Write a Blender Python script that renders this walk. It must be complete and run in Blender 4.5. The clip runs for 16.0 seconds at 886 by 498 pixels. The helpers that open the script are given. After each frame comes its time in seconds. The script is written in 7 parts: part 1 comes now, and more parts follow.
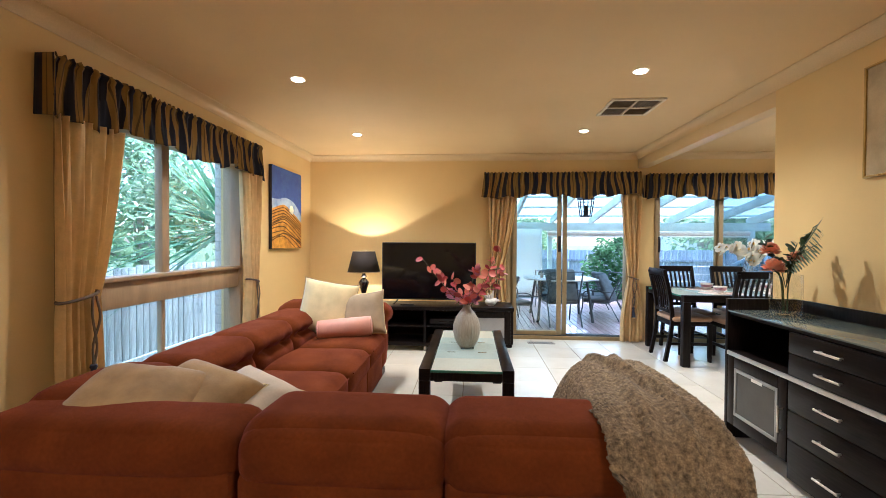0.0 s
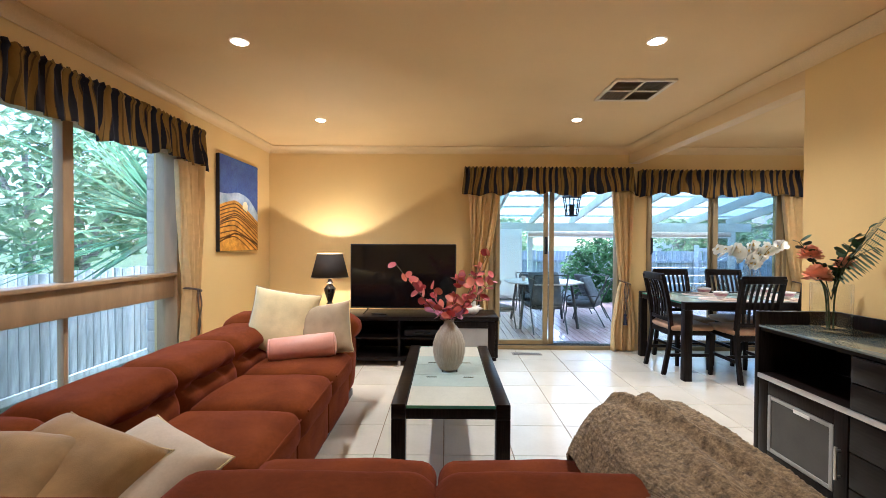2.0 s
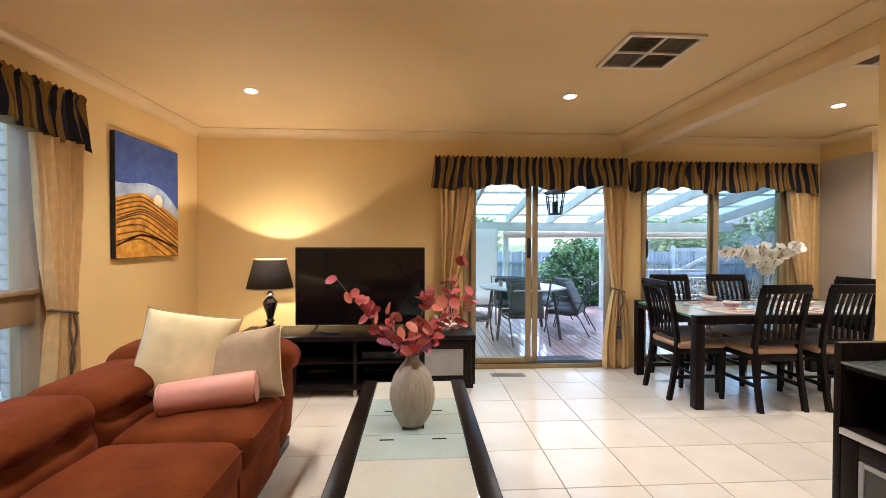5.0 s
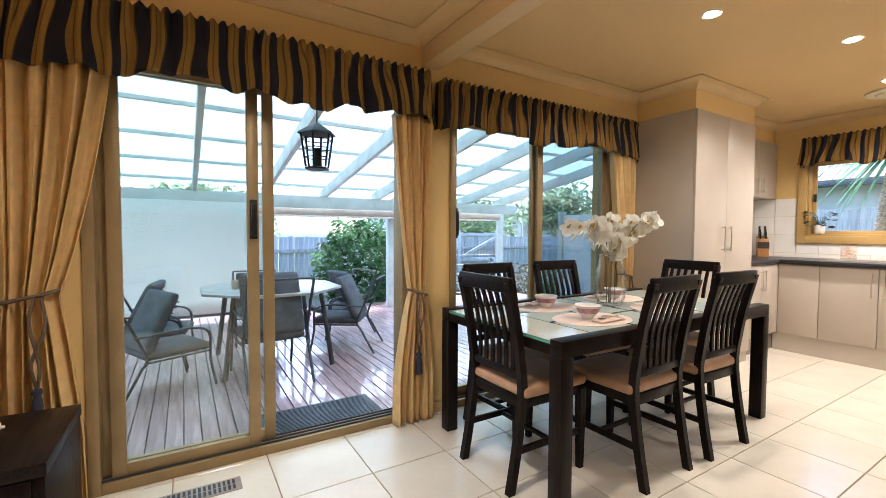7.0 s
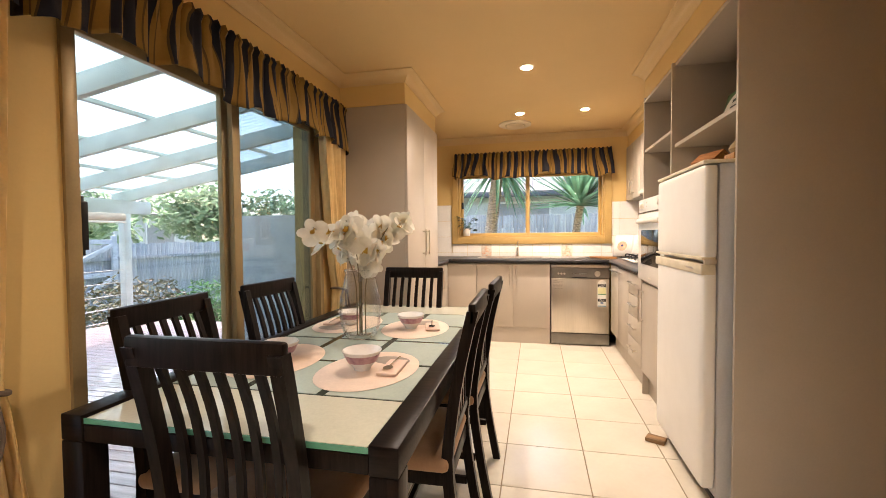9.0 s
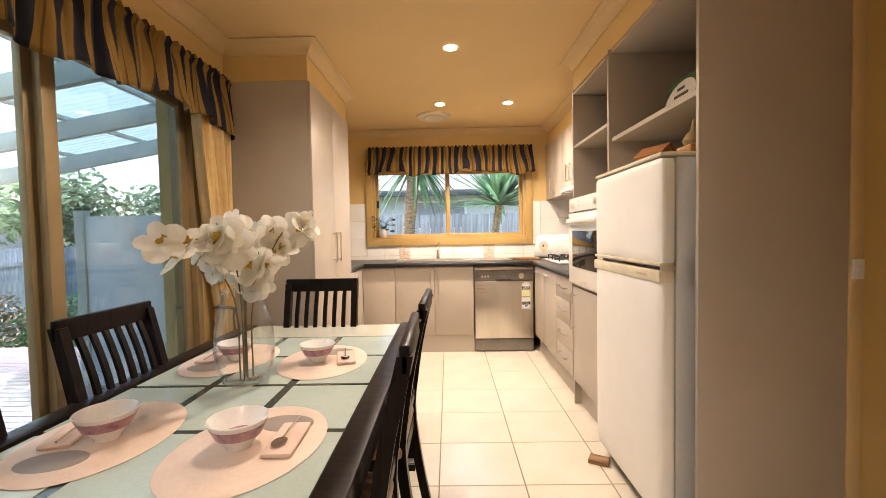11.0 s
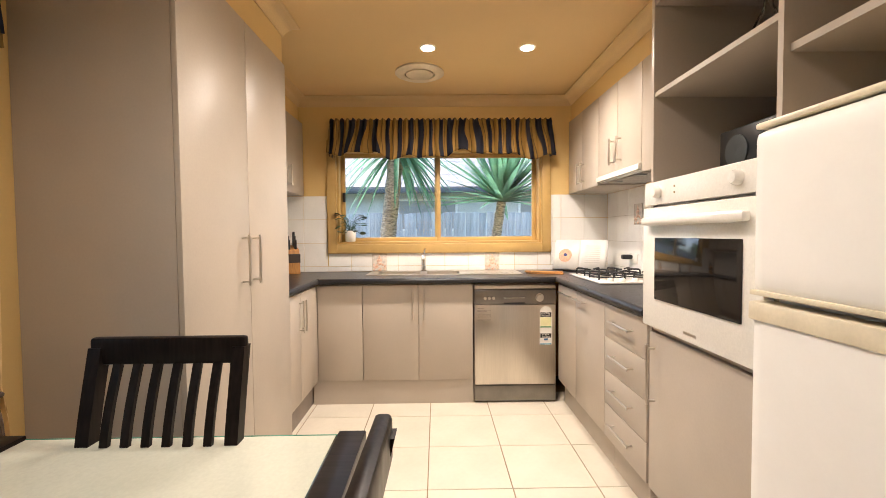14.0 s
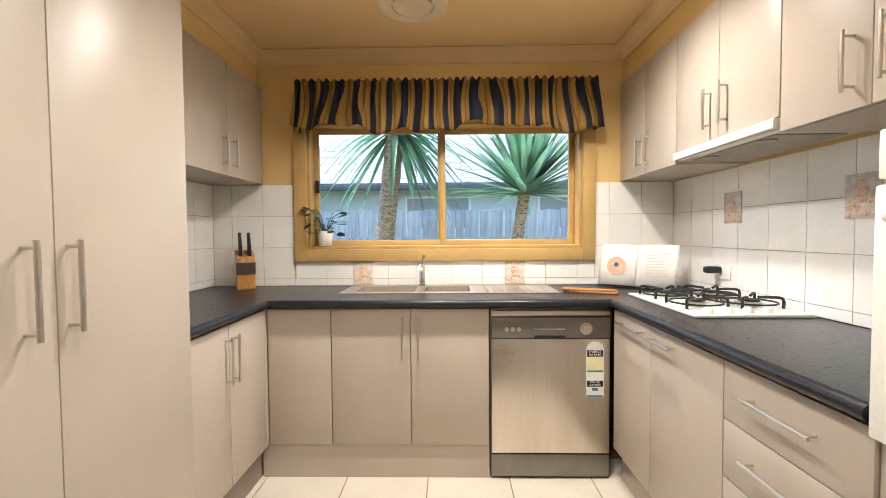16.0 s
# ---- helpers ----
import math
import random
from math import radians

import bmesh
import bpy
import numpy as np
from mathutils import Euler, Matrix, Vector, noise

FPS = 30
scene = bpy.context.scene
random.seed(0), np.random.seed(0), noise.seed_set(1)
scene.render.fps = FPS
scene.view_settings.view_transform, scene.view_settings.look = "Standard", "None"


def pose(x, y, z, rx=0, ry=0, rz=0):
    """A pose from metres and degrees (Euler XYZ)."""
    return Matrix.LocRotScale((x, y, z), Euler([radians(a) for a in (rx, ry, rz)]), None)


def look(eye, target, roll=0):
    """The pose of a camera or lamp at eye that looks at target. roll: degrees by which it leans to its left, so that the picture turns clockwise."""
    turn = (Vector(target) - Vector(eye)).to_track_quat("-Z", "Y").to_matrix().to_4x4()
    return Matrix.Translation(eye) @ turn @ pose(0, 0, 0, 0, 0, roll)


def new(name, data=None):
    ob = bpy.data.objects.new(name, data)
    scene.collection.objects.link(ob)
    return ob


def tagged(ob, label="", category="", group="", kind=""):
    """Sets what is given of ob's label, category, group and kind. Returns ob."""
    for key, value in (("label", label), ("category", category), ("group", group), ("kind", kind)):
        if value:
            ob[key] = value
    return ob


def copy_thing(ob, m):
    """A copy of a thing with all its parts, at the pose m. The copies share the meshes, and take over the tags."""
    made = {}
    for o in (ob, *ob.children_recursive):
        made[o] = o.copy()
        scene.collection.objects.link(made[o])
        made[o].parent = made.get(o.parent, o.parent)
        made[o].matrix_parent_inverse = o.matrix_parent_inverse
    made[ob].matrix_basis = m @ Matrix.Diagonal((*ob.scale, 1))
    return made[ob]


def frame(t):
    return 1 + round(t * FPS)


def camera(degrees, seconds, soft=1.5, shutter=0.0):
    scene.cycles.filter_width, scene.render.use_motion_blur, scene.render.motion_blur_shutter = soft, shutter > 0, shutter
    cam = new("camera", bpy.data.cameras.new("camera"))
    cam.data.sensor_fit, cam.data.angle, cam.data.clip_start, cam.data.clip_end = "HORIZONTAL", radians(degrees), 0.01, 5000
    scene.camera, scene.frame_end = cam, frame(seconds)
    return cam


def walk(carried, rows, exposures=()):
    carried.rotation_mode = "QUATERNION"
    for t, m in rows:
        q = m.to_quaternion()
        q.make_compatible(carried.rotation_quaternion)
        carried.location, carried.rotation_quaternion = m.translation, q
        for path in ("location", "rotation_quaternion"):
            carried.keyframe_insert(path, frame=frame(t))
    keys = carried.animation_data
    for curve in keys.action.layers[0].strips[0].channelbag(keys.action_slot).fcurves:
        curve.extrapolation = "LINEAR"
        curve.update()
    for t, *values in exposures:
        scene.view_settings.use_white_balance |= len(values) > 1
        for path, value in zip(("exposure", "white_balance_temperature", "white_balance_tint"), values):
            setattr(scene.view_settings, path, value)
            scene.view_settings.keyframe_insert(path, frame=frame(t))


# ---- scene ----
cam = camera(92.5, 16.0, soft=0.7)
PATH = [
    (0, (0.371, -0.008, 1.23), (0.238, 1.988, 1.2), 0.3),
    (0.5, (0.361, 0.085, 1.22), (0.274, 2.083, 1.199), 0.3),
    (1, (0.326, 0.223, 1.232), (0.275, 2.222, 1.207), 0.3),
    (1.5, (0.324, 0.356, 1.247), (0.295, 2.356, 1.217), 0.3),
    (2, (0.315, 0.51, 1.243), (0.303, 2.51, 1.215), 0.3),
    (2.5, (0.322, 0.676, 1.248), (0.317, 2.676, 1.223), 0.3),
    (3, (0.315, 0.819, 1.259), (0.317, 2.818, 1.233), 0.2),
    (5.5, (0.403, 1.472, 1.268), (0.638, 3.458, 1.238), 0.1),
    (6, (0.657, 1.843, 1.234), (1.088, 3.793, 1.129), -0.0),
    (6.5, (0.977, 2.501, 1.233), (1.576, 4.406, 1.125), 0.2),
    (7, (1.191, 3.153, 1.16), (2.233, 4.858, 1.081), 0.3),
    (7.5, (1.383, 3.533, 1.163), (2.958, 4.764, 1.094), -0.0),
    (8, (1.576, 3.881, 1.168), (3.428, 4.635, 1.102), 0.0),
    (8.5, (1.603, 3.972, 1.174), (3.513, 4.563, 1.108), -0.3),
    (9, (1.623, 4.05, 1.18), (3.576, 4.477, 1.113), -0.5),
    (9.5, (1.679, 4.085, 1.19), (3.658, 4.362, 1.119), -0.8),
    (12, (2.313, 4.162, 1.203), (4.312, 4.141, 1.13), -0.8),
    (12.5, (2.465, 4.148, 1.2), (4.463, 4.129, 1.13), -0.5),
    (13, (2.651, 4.138, 1.201), (4.649, 4.118, 1.134), -0.5),
    (13.5, (2.793, 4.143, 1.209), (4.791, 4.117, 1.139), -0.4),
    (14, (3.245, 4.154, 1.221), (5.243, 4.126, 1.15), -0.5),
    (14.5, (3.718, 4.134, 1.222), (5.717, 4.101, 1.154), -0.4),
    (15, (4.006, 4.115, 1.233), (6.005, 4.099, 1.16), -0.5),
    (15.5, (4.103, 4.093, 1.233), (6.102, 4.102, 1.159), -0.4),
    (16, (4.166, 4.087, 1.232), (6.165, 4.125, 1.161), -0.4),
]
walk(cam, [(t, look(eye, target, roll)) for t, eye, target, roll in PATH], [(0.0, 3.08, 5000, 11), (3.0, 2.88, 5200, 15), (5.4, 2.80, 5550, 19), (6.5, 2.78, 5500, 15), (8.5, 2.72, 6600, 21), (13.0, 2.64, 6350, 20), (16.0, 2.48, 5650, 13)])
# ---------- light ----------
world = bpy.data.worlds.new("sky")
scene.world = world
world.use_nodes = True
_nt = world.node_tree
_sky = _nt.nodes.new("ShaderNodeTexSky")
_sky.sky_type = "NISHITA"
_sky.sun_disc = False
_sky.sun_elevation, _sky.sun_rotation = radians(64), radians(31)
_sky.air_density, _sky.dust_density, _sky.ozone_density = 1.0, 3.0, 1.0
_bg = _nt.nodes["Background"]
_bg.inputs["Strength"].default_value = 0.15
_nt.links.new(_sky.outputs["Color"], _bg.inputs["Color"])

sun_data = bpy.data.lights.new("sun", "SUN")
sun_data.energy, sun_data.angle, sun_data.color = 1.5, radians(12), (1.0, 0.96, 0.9)
sun = new("sun", sun_data)
sun.matrix_world = look((3, 5, 12), (0, 0, 0))

WARM = (1.0, 0.88, 0.70)
DOWNLIGHTS = [(-0.83, 4.39), (1.49, 4.35), (-0.84, 2.88), (1.47, 2.86), 
              (-0.84, -0.14), (1.47, -0.14), (3.67, 4.41), (4.72, 4.11), (5.88, 4.20), (5.88, 3.59)]
CEIL = 2.36
for lx, ly in DOWNLIGHTS:
    ld = bpy.data.lights.new("downlight_lamp", "SPOT")
    ld.energy, ld.color, ld.spot_size, ld.spot_blend, ld.shadow_soft_size = (15.0 if ly > 0 else 9.0, WARM, radians(135), 0.85, 0.04) if lx < 3 else (10.5 if lx < 5.5 else 19.5, WARM, radians(152), 0.75, 0.04)
    lo = new("downlight_lamp", ld)
    lo.location = (lx, ly, CEIL - 0.02)

# ---------- mesh helpers ----------
V = Vector


def B():
    return bmesh.new()


def box(bm, x0, x1, y0, y1, z0, z1, bev=0.0, m=None):
    r = bmesh.ops.create_cube(bm, size=1.0)
    vs = r["verts"]
    for v in vs:
        v.co = V(((x0 + x1) / 2 + v.co.x * (x1 - x0), (y0 + y1) / 2 + v.co.y * (y1 - y0), (z0 + z1) / 2 + v.co.z * (z1 - z0)))
    if m is not None:
        for v in vs:
            v.co = m @ v.co
    if bev:
        es = list({e for v in vs for e in v.link_edges})
        bmesh.ops.bevel(bm, geom=es, offset=bev, segments=2, affect="EDGES", profile=0.5)
    return bm


def frame_box(bm, axis, c0, c1, a0, a1, z0, z1, w, bev=0.003):
    """A rectangular frame: axis 'y' lies in the x-z plane between y = c0 and c1."""
    for (p0, p1, q0, q1) in ((a0, a0 + w, z0, z1), (a1 - w, a1, z0, z1), (a0 + w, a1 - w, z0, z0 + w), (a0 + w, a1 - w, z1 - w, z1)):
        if axis == "y":
            box(bm, p0, p1, c0, c1, q0, q1, bev)
        else:
            box(bm, c0, c1, p0, p1, q0, q1, bev)
    return bm


def sheet(bm, fn, nu, nv, close_u=False, uv=None):
    rows = [[bm.verts.new(fn(i / nu, j / nv)) for i in range(nu + (0 if close_u else 1))] for j in range(nv + 1)]
    layer = bm.loops.layers.uv.verify() if uv else None
    for j in range(nv):
        for i in range(nu):
            k = (i + 1) % len(rows[0])
            f = bm.faces.new((rows[j][i], rows[j][k], rows[j + 1][k], rows[j + 1][i]))
            if uv:
                for lp, (a, b) in zip(f.loops, ((i, j), (i + 1, j), (i + 1, j + 1), (i, j + 1))):
                    lp[layer].uv = uv(a / nu, b / nv)
    return rows


def lathe(bm, prof, seg=24, c=(0, 0, 0)):
    """Turned shape from (radius, height) pairs."""
    n = len(prof) - 1

    def fn(u, v):
        r, z = prof[round(v * n)]
        return (c[0] + r * math.cos(2 * math.pi * u), c[1] + r * math.sin(2 * math.pi * u), c[2] + z)
    rows = sheet(bm, fn, seg, n, close_u=True)
    for row, flip in ((rows[0], True), (rows[-1], False)):
        if (row[0].co - row[seg // 2].co).length > 1e-4:
            bm.faces.new(row[::-1] if flip else row)
    return bm


def tube(bm, pts, r, seg=8, cap=True):
    pts = [V(p) for p in pts]
    rr = r if callable(r) else (lambda s: r)
    rings = []
    ref = V((0.123, 0.456, 0.88))
    for i, p in enumerate(pts):
        d = (pts[min(i + 1, len(pts) - 1)] - pts[max(i - 1, 0)]).normalized()
        a = d.cross(ref)
        if a.length < 1e-3:
            a = d.cross(V((1, 0, 0)))
        a.normalize()
        b = d.cross(a)
        ref = b.cross(d) * -1 if False else ref
        q = rr(i / max(1, len(pts) - 1))
        rings.append([bm.verts.new(p + a * (q * math.cos(2 * math.pi * k / seg)) + b * (q * math.sin(2 * math.pi * k / seg))) for k in range(seg)])
    for i in range(len(rings) - 1):
        for k in range(seg):
            bm.faces.new((rings[i][k], rings[i][(k + 1) % seg], rings[i + 1][(k + 1) % seg], rings[i + 1][k]))
    if cap:
        bm.faces.new(rings[0][::-1])
        bm.faces.new(rings[-1])
    return bm


def rod(bm, p0, p1, r, seg=10):
    return tube(bm, [p0, p1], r, seg)


def curve_pts(pts, n=24):
    """Smooth path through a few points (Catmull-Rom)."""
    P = [V(p) for p in pts]
    P = [P[0] * 2 - P[1]] + P + [P[-1] * 2 - P[-2]]
    out = []
    segs = len(P) - 3
    for i in range(n + 1):
        s = i / n * segs
        k = min(int(s), segs - 1)
        t = s - k
        a, b, c, d = P[k:k + 4]
        out.append(0.5 * ((2 * b) + (c - a) * t + (2 * a - 5 * b + 4 * c - d) * t * t + (3 * b - a - 3 * c + d) * t ** 3))
    return out


def cushion(bm, c, size, r, puffs=(0, 0, 0.03), n=10, m=None, wob=0.0):
    """Rounded, stuffed block: half sizes from size, corner radius r, faces swollen by puffs."""
    hx, hy, hz = size[0] / 2, size[1] / 2, size[2] / 2
    rm = min(r, hx, hy, hz)
    cache = {}

    def vert(p):
        key = tuple(round(q, 5) for q in p)
        if key in cache:
            return cache[key]
        x, y, z = p
        q = V((x * hx, y * hy, z * hz))
        core = V((max(-hx + rm, min(hx - rm, q.x)), max(-hy + rm, min(hy - rm, q.y)), max(-hz + rm, min(hz - rm, q.z))))
        d = q - core
        if d.length > 1e-9:
            q = core + d.normalized() * rm
        fx, fy, fz = (1 - x * x), (1 - y * y), (1 - z * z)
        q += V((x * fy * fz * puffs[0], y * fx * fz * puffs[1], z * fx * fy * puffs[2]))
        if wob:
            q += noise.noise_vector((q + V(c)) * 5.0) * wob
        q += V(c)
        if m is not None:
            q = m @ q
        cache[key] = bm.verts.new(q)
        return cache[key]
    # spacing closer near the edges so that corners stay round
    ts = [math.sin((i / n * 2 - 1) * math.pi / 2) * 0.6 + (i / n * 2 - 1) * 0.4 for i in range(n + 1)]
    for ax in range(3):
        for s in (-1, 1):
            for i in range(n):
                for j in range(n):
                    q = []
                    for a, b in ((i, j), (i + 1, j), (i + 1, j + 1), (i, j + 1)):
                        p = [0, 0, 0]
                        p[ax], p[(ax + 1) % 3], p[(ax + 2) % 3] = s, ts[a], ts[b]
                        q.append(vert(p))
                    if s < 0:
                        q.reverse()
                    bm.faces.new(q)
    return bm


def mesh_of(bm, name, mat, angle=38):
    bmesh.ops.recalc_face_normals(bm, faces=bm.faces)
    me = bpy.data.meshes.new(name)
    bm.to_mesh(me)
    bm.free()
    for mm in (mat if isinstance(mat, (list, tuple)) else [mat]):
        me.materials.append(mm)
    me.shade_smooth()
    me.set_sharp_from_angle(angle=radians(angle))
    return me


def part(name, bm, mat, parent, label="", at=None, angle=38):
    me = bm if isinstance(bm, bpy.types.Mesh) else mesh_of(bm, name, mat, angle)
    ob = new(name, me)
    ob.parent = parent
    if at is not None:
        ob.matrix_basis = at
    if label:
        tagged(ob, label)
    return ob


def thing(name, label, category, at=None, group=""):
    ob = new(name)
    ob.empty_display_size = 0.1
    if at is not None:
        ob.matrix_basis = at
    return tagged(ob, label, category, group)


def solo(name, bm, mat, label, category, at=None, group="", angle=38, kind=""):
    ob = new(name, mesh_of(bm, name, mat, angle))
    if at is not None:
        ob.matrix_basis = at
    return tagged(ob, label, category, group, kind)


def setting(name, bm, mat, label="", category="", parent=None, angle=38):
    ob = new(name, mesh_of(bm, name, mat, angle))
    return tagged(ob, label or name.replace("_", " "), category or name.split("_")[0], kind="structure")


# ---------- materials ----------
def material(name, col, rough=0.5, metal=0.0, var=0.06, scale=8.0, fine=0.03, fine_scale=120.0, bump=0.0, bump_scale=200.0,
             stretch=(1, 1, 1), col2=None, coat=0.0, sheen=0.0, spec=0.5, per=0.0, trans=0.0, ior=1.45, emit=None, sss=0.0):
    m = bpy.data.materials.new(name)
    m.use_nodes = True
    nt = m.node_tree
    N, L = nt.nodes, nt.links
    b = N["Principled BSDF"]
    b.inputs["Roughness"].default_value, b.inputs["Metallic"].default_value = rough, metal
    b.inputs["Coat Weight"].default_value, b.inputs["Sheen Weight"].default_value = coat, sheen
    b.inputs["Specular IOR Level"].default_value = spec
    b.inputs["Transmission Weight"].default_value, b.inputs["IOR"].default_value = trans, ior
    b.inputs["Sheen Roughness"].default_value = 0.4
    tc, mp = N.new("ShaderNodeTexCoord"), N.new("ShaderNodeMapping")
    mp.inputs["Scale"].default_value = stretch
    L.new(tc.outputs["Object"], mp.inputs["Vector"])
    n1, n2 = N.new("ShaderNodeTexNoise"), N.new("ShaderNodeTexNoise")
    for n, sc in ((n1, scale), (n2, fine_scale)):
        n.inputs["Scale"].default_value, n.inputs["Detail"].default_value = sc, 4
        L.new(mp.outputs["Vector"], n.inputs["Vector"])
    mix = N.new("ShaderNodeMix")
    mix.data_type = "RGBA"
    c = V(col)
    c2 = V(col2) if col2 else c * (1 - 3 * var)
    mix.inputs["A"].default_value = (*[min(1, x * (1 + var)) for x in c], 1)
    mix.inputs["B"].default_value = (*[max(0, x) for x in c2], 1)
    rmp = N.new("ShaderNodeMapRange")
    rmp.inputs["From Min"].default_value, rmp.inputs["From Max"].default_value = 0.3, 0.75
    L.new(n1.outputs["Fac"], rmp.inputs["Value"])
    L.new(rmp.outputs["Result"], mix.inputs["Factor"])
    hs = N.new("ShaderNodeHueSaturation")
    f2 = N.new("ShaderNodeMapRange")
    f2.inputs["To Min"].default_value, f2.inputs["To Max"].default_value = 1 - fine * 3, 1 + fine * 3
    L.new(n2.outputs["Fac"], f2.inputs["Value"])
    val = f2.outputs["Result"]
    if per:
        oi, f3, mu = N.new("ShaderNodeObjectInfo"), N.new("ShaderNodeMapRange"), N.new("ShaderNodeMath")
        f3.inputs["To Min"].default_value, f3.inputs["To Max"].default_value = 1 - per, 1 + per
        L.new(oi.outputs["Random"], f3.inputs["Value"])
        mu.operation = "MULTIPLY"
        L.new(val, mu.inputs[0])
        L.new(f3.outputs["Result"], mu.inputs[1])
        val = mu.outputs["Value"]
    L.new(mix.outputs["Result"], hs.inputs["Color"])
    L.new(val, hs.inputs["Value"])
    L.new(hs.outputs["Color"], b.inputs["Base Color"])
    rr = N.new("ShaderNodeMapRange")
    rr.inputs["To Min"].default_value, rr.inputs["To Max"].default_value = max(0, rough - 0.08), min(1, rough + 0.08)
    L.new(n1.outputs["Fac"], rr.inputs["Value"])
    L.new(rr.outputs["Result"], b.inputs["Roughness"])
    if bump:
        bn, n3 = N.new("ShaderNodeBump"), N.new("ShaderNodeTexNoise")
        n3.inputs["Scale"].default_value, n3.inputs["Detail"].default_value = bump_scale, 3
        L.new(mp.outputs["Vector"], n3.inputs["Vector"])
        bn.inputs["Strength"].default_value, bn.inputs["Distance"].default_value = bump, 0.004
        L.new(n3.outputs["Fac"], bn.inputs["Height"])
        L.new(bn.outputs["Normal"], b.inputs["Normal"])
    if emit:
        b.inputs["Emission Color"].default_value = (*emit[:3], 1)
        b.inputs["Emission Strength"].default_value = emit[3]
    return m


def glass_pane(name, tint=(0.95, 0.98, 0.97), gloss=1.0):
    m = bpy.data.materials.new(name)
    m.use_nodes = True
    N, L = m.node_tree.nodes, m.node_tree.links
    N.remove(N["Principled BSDF"])
    t, g, f, x = N.new("ShaderNodeBsdfTransparent"), N.new("ShaderNodeBsdfGlossy"), N.new("ShaderNodeLayerWeight"), N.new("ShaderNodeMixShader")
    t.inputs["Color"].default_value = (*tint, 1)
    g.inputs["Roughness"].default_value = 0.01
    f.inputs["Blend"].default_value = 0.5
    pw, mr = N.new("ShaderNodeMath"), N.new("ShaderNodeMapRange")
    pw.operation, pw.inputs[1].default_value = "POWER", 3.5
    mr.inputs["To Min"].default_value, mr.inputs["To Max"].default_value = 0.04, 1.0
    L.new(f.outputs["Facing"], pw.inputs[0])
    L.new(pw.outputs["Value"], mr.inputs["Value"])
    L.new(mr.outputs["Result"], x.inputs["Fac"])
    L.new(t.outputs["BSDF"], x.inputs[1])
    L.new(g.outputs["BSDF"], x.inputs[2])
    L.new(x.outputs["Shader"], N["Material Output"].inputs["Surface"])
    return m


def stripes(name, width, cols, rough=0.65, sheen=0.0):
    """Woven stripes that run with the cloth: bands of colour across its u, in metres."""
    m = material(name, (0.2, 0.15, 0.08), rough, sheen=sheen, spec=0.2, bump=0.15, bump_scale=500)
    N, L = m.node_tree.nodes, m.node_tree.links
    b = N["Principled BSDF"]
    uvn, sep, mu, fr, rp = (N.new("ShaderNodeUVMap"), N.new("ShaderNodeSeparateXYZ"), N.new("ShaderNodeMath"), N.new("ShaderNodeMath"), N.new("ShaderNodeValToRGB"))
    mu.operation, mu.inputs[1].default_value, fr.operation = "MULTIPLY", 1 / width, "FRACT"
    L.new(uvn.outputs["UV"], sep.inputs["Vector"])
    L.new(sep.outputs["X"], mu.inputs[0])
    L.new(mu.outputs["Value"], fr.inputs[0])
    L.new(fr.outputs["Value"], rp.inputs["Fac"])
    rp.color_ramp.interpolation = "CONSTANT"
    els = rp.color_ramp.elements
    while len(els) < len(cols):
        els.new(0.5)
    for e, (pos, c) in zip(els, cols):
        e.position, e.color = pos, (*c, 1)
    old = b.inputs["Base Color"].links[0].from_node
    mixn = old.inputs["Color"].links[0].from_node
    L.new(rp.outputs["Color"], old.inputs["Color"])
    return m


def leafy(name, col, scale, thin=0.5, var=0.3):
    """A leaf that lets light through."""
    m = material(name, col, 0.45, var=var, scale=scale)
    N, L = m.node_tree.nodes, m.node_tree.links
    b = N["Principled BSDF"]
    t, x = N.new("ShaderNodeBsdfTranslucent"), N.new("ShaderNodeMixShader")
    src = b.inputs["Base Color"].links[0].from_socket
    g = N.new("ShaderNodeGamma")
    g.inputs["Gamma"].default_value = 0.75
    L.new(src, g.inputs["Color"])
    L.new(g.outputs["Color"], t.inputs["Color"])
    x.inputs["Fac"].default_value = thin
    L.new(b.outputs["BSDF"], x.inputs[1])
    L.new(t.outputs["BSDF"], x.inputs[2])
    L.new(x.outputs["Shader"], N["Material Output"].inputs["Surface"])
    return m


M_CURT = leafy("cream_curtain_cloth", (0.86, 0.62, 0.28), 20, 0.3, 0.04)
M_WALL = material("cream_wall_paint", (0.71, 0.50, 0.20), 0.6, var=0.02, scale=1.5, fine=0.01, bump=0.05, bump_scale=250)
M_CEIL = material("cream_ceiling_paint", (0.70, 0.495, 0.235), 0.7, var=0.02, scale=1.2, fine=0.01)
M_TRIM = material("cream_trim_paint", (0.67, 0.485, 0.24), 0.45, var=0.02, scale=3)
M_TILE = material("cream_floor_tile", (0.71, 0.655, 0.55), 0.17, var=0.03, scale=3, fine=0.015, fine_scale=40, per=0.03, col2=(0.65, 0.59, 0.48))
M_GROUT = material("brown_grout", (0.30, 0.22, 0.13), 0.85, var=0.1)
M_SKIRT = material("grey_kick", (0.30, 0.25, 0.21), 0.5)
M_BRONZE = material("bronze_aluminium", (0.34, 0.245, 0.12), 0.4, metal=0.3, var=0.05)
M_GOLDFR = material("tan_painted_timber", (0.50, 0.33, 0.115), 0.42, var=0.05, scale=6)
M_TIMBERFR = material("tan_window_frame", (0.42, 0.28, 0.145), 0.5, var=0.08, scale=12, stretch=(1, 1, 0.2))
M_GLASS = glass_pane("window_glass")
M_THIN = glass_pane("thin_vase_glass", (0.985, 0.99, 0.985))
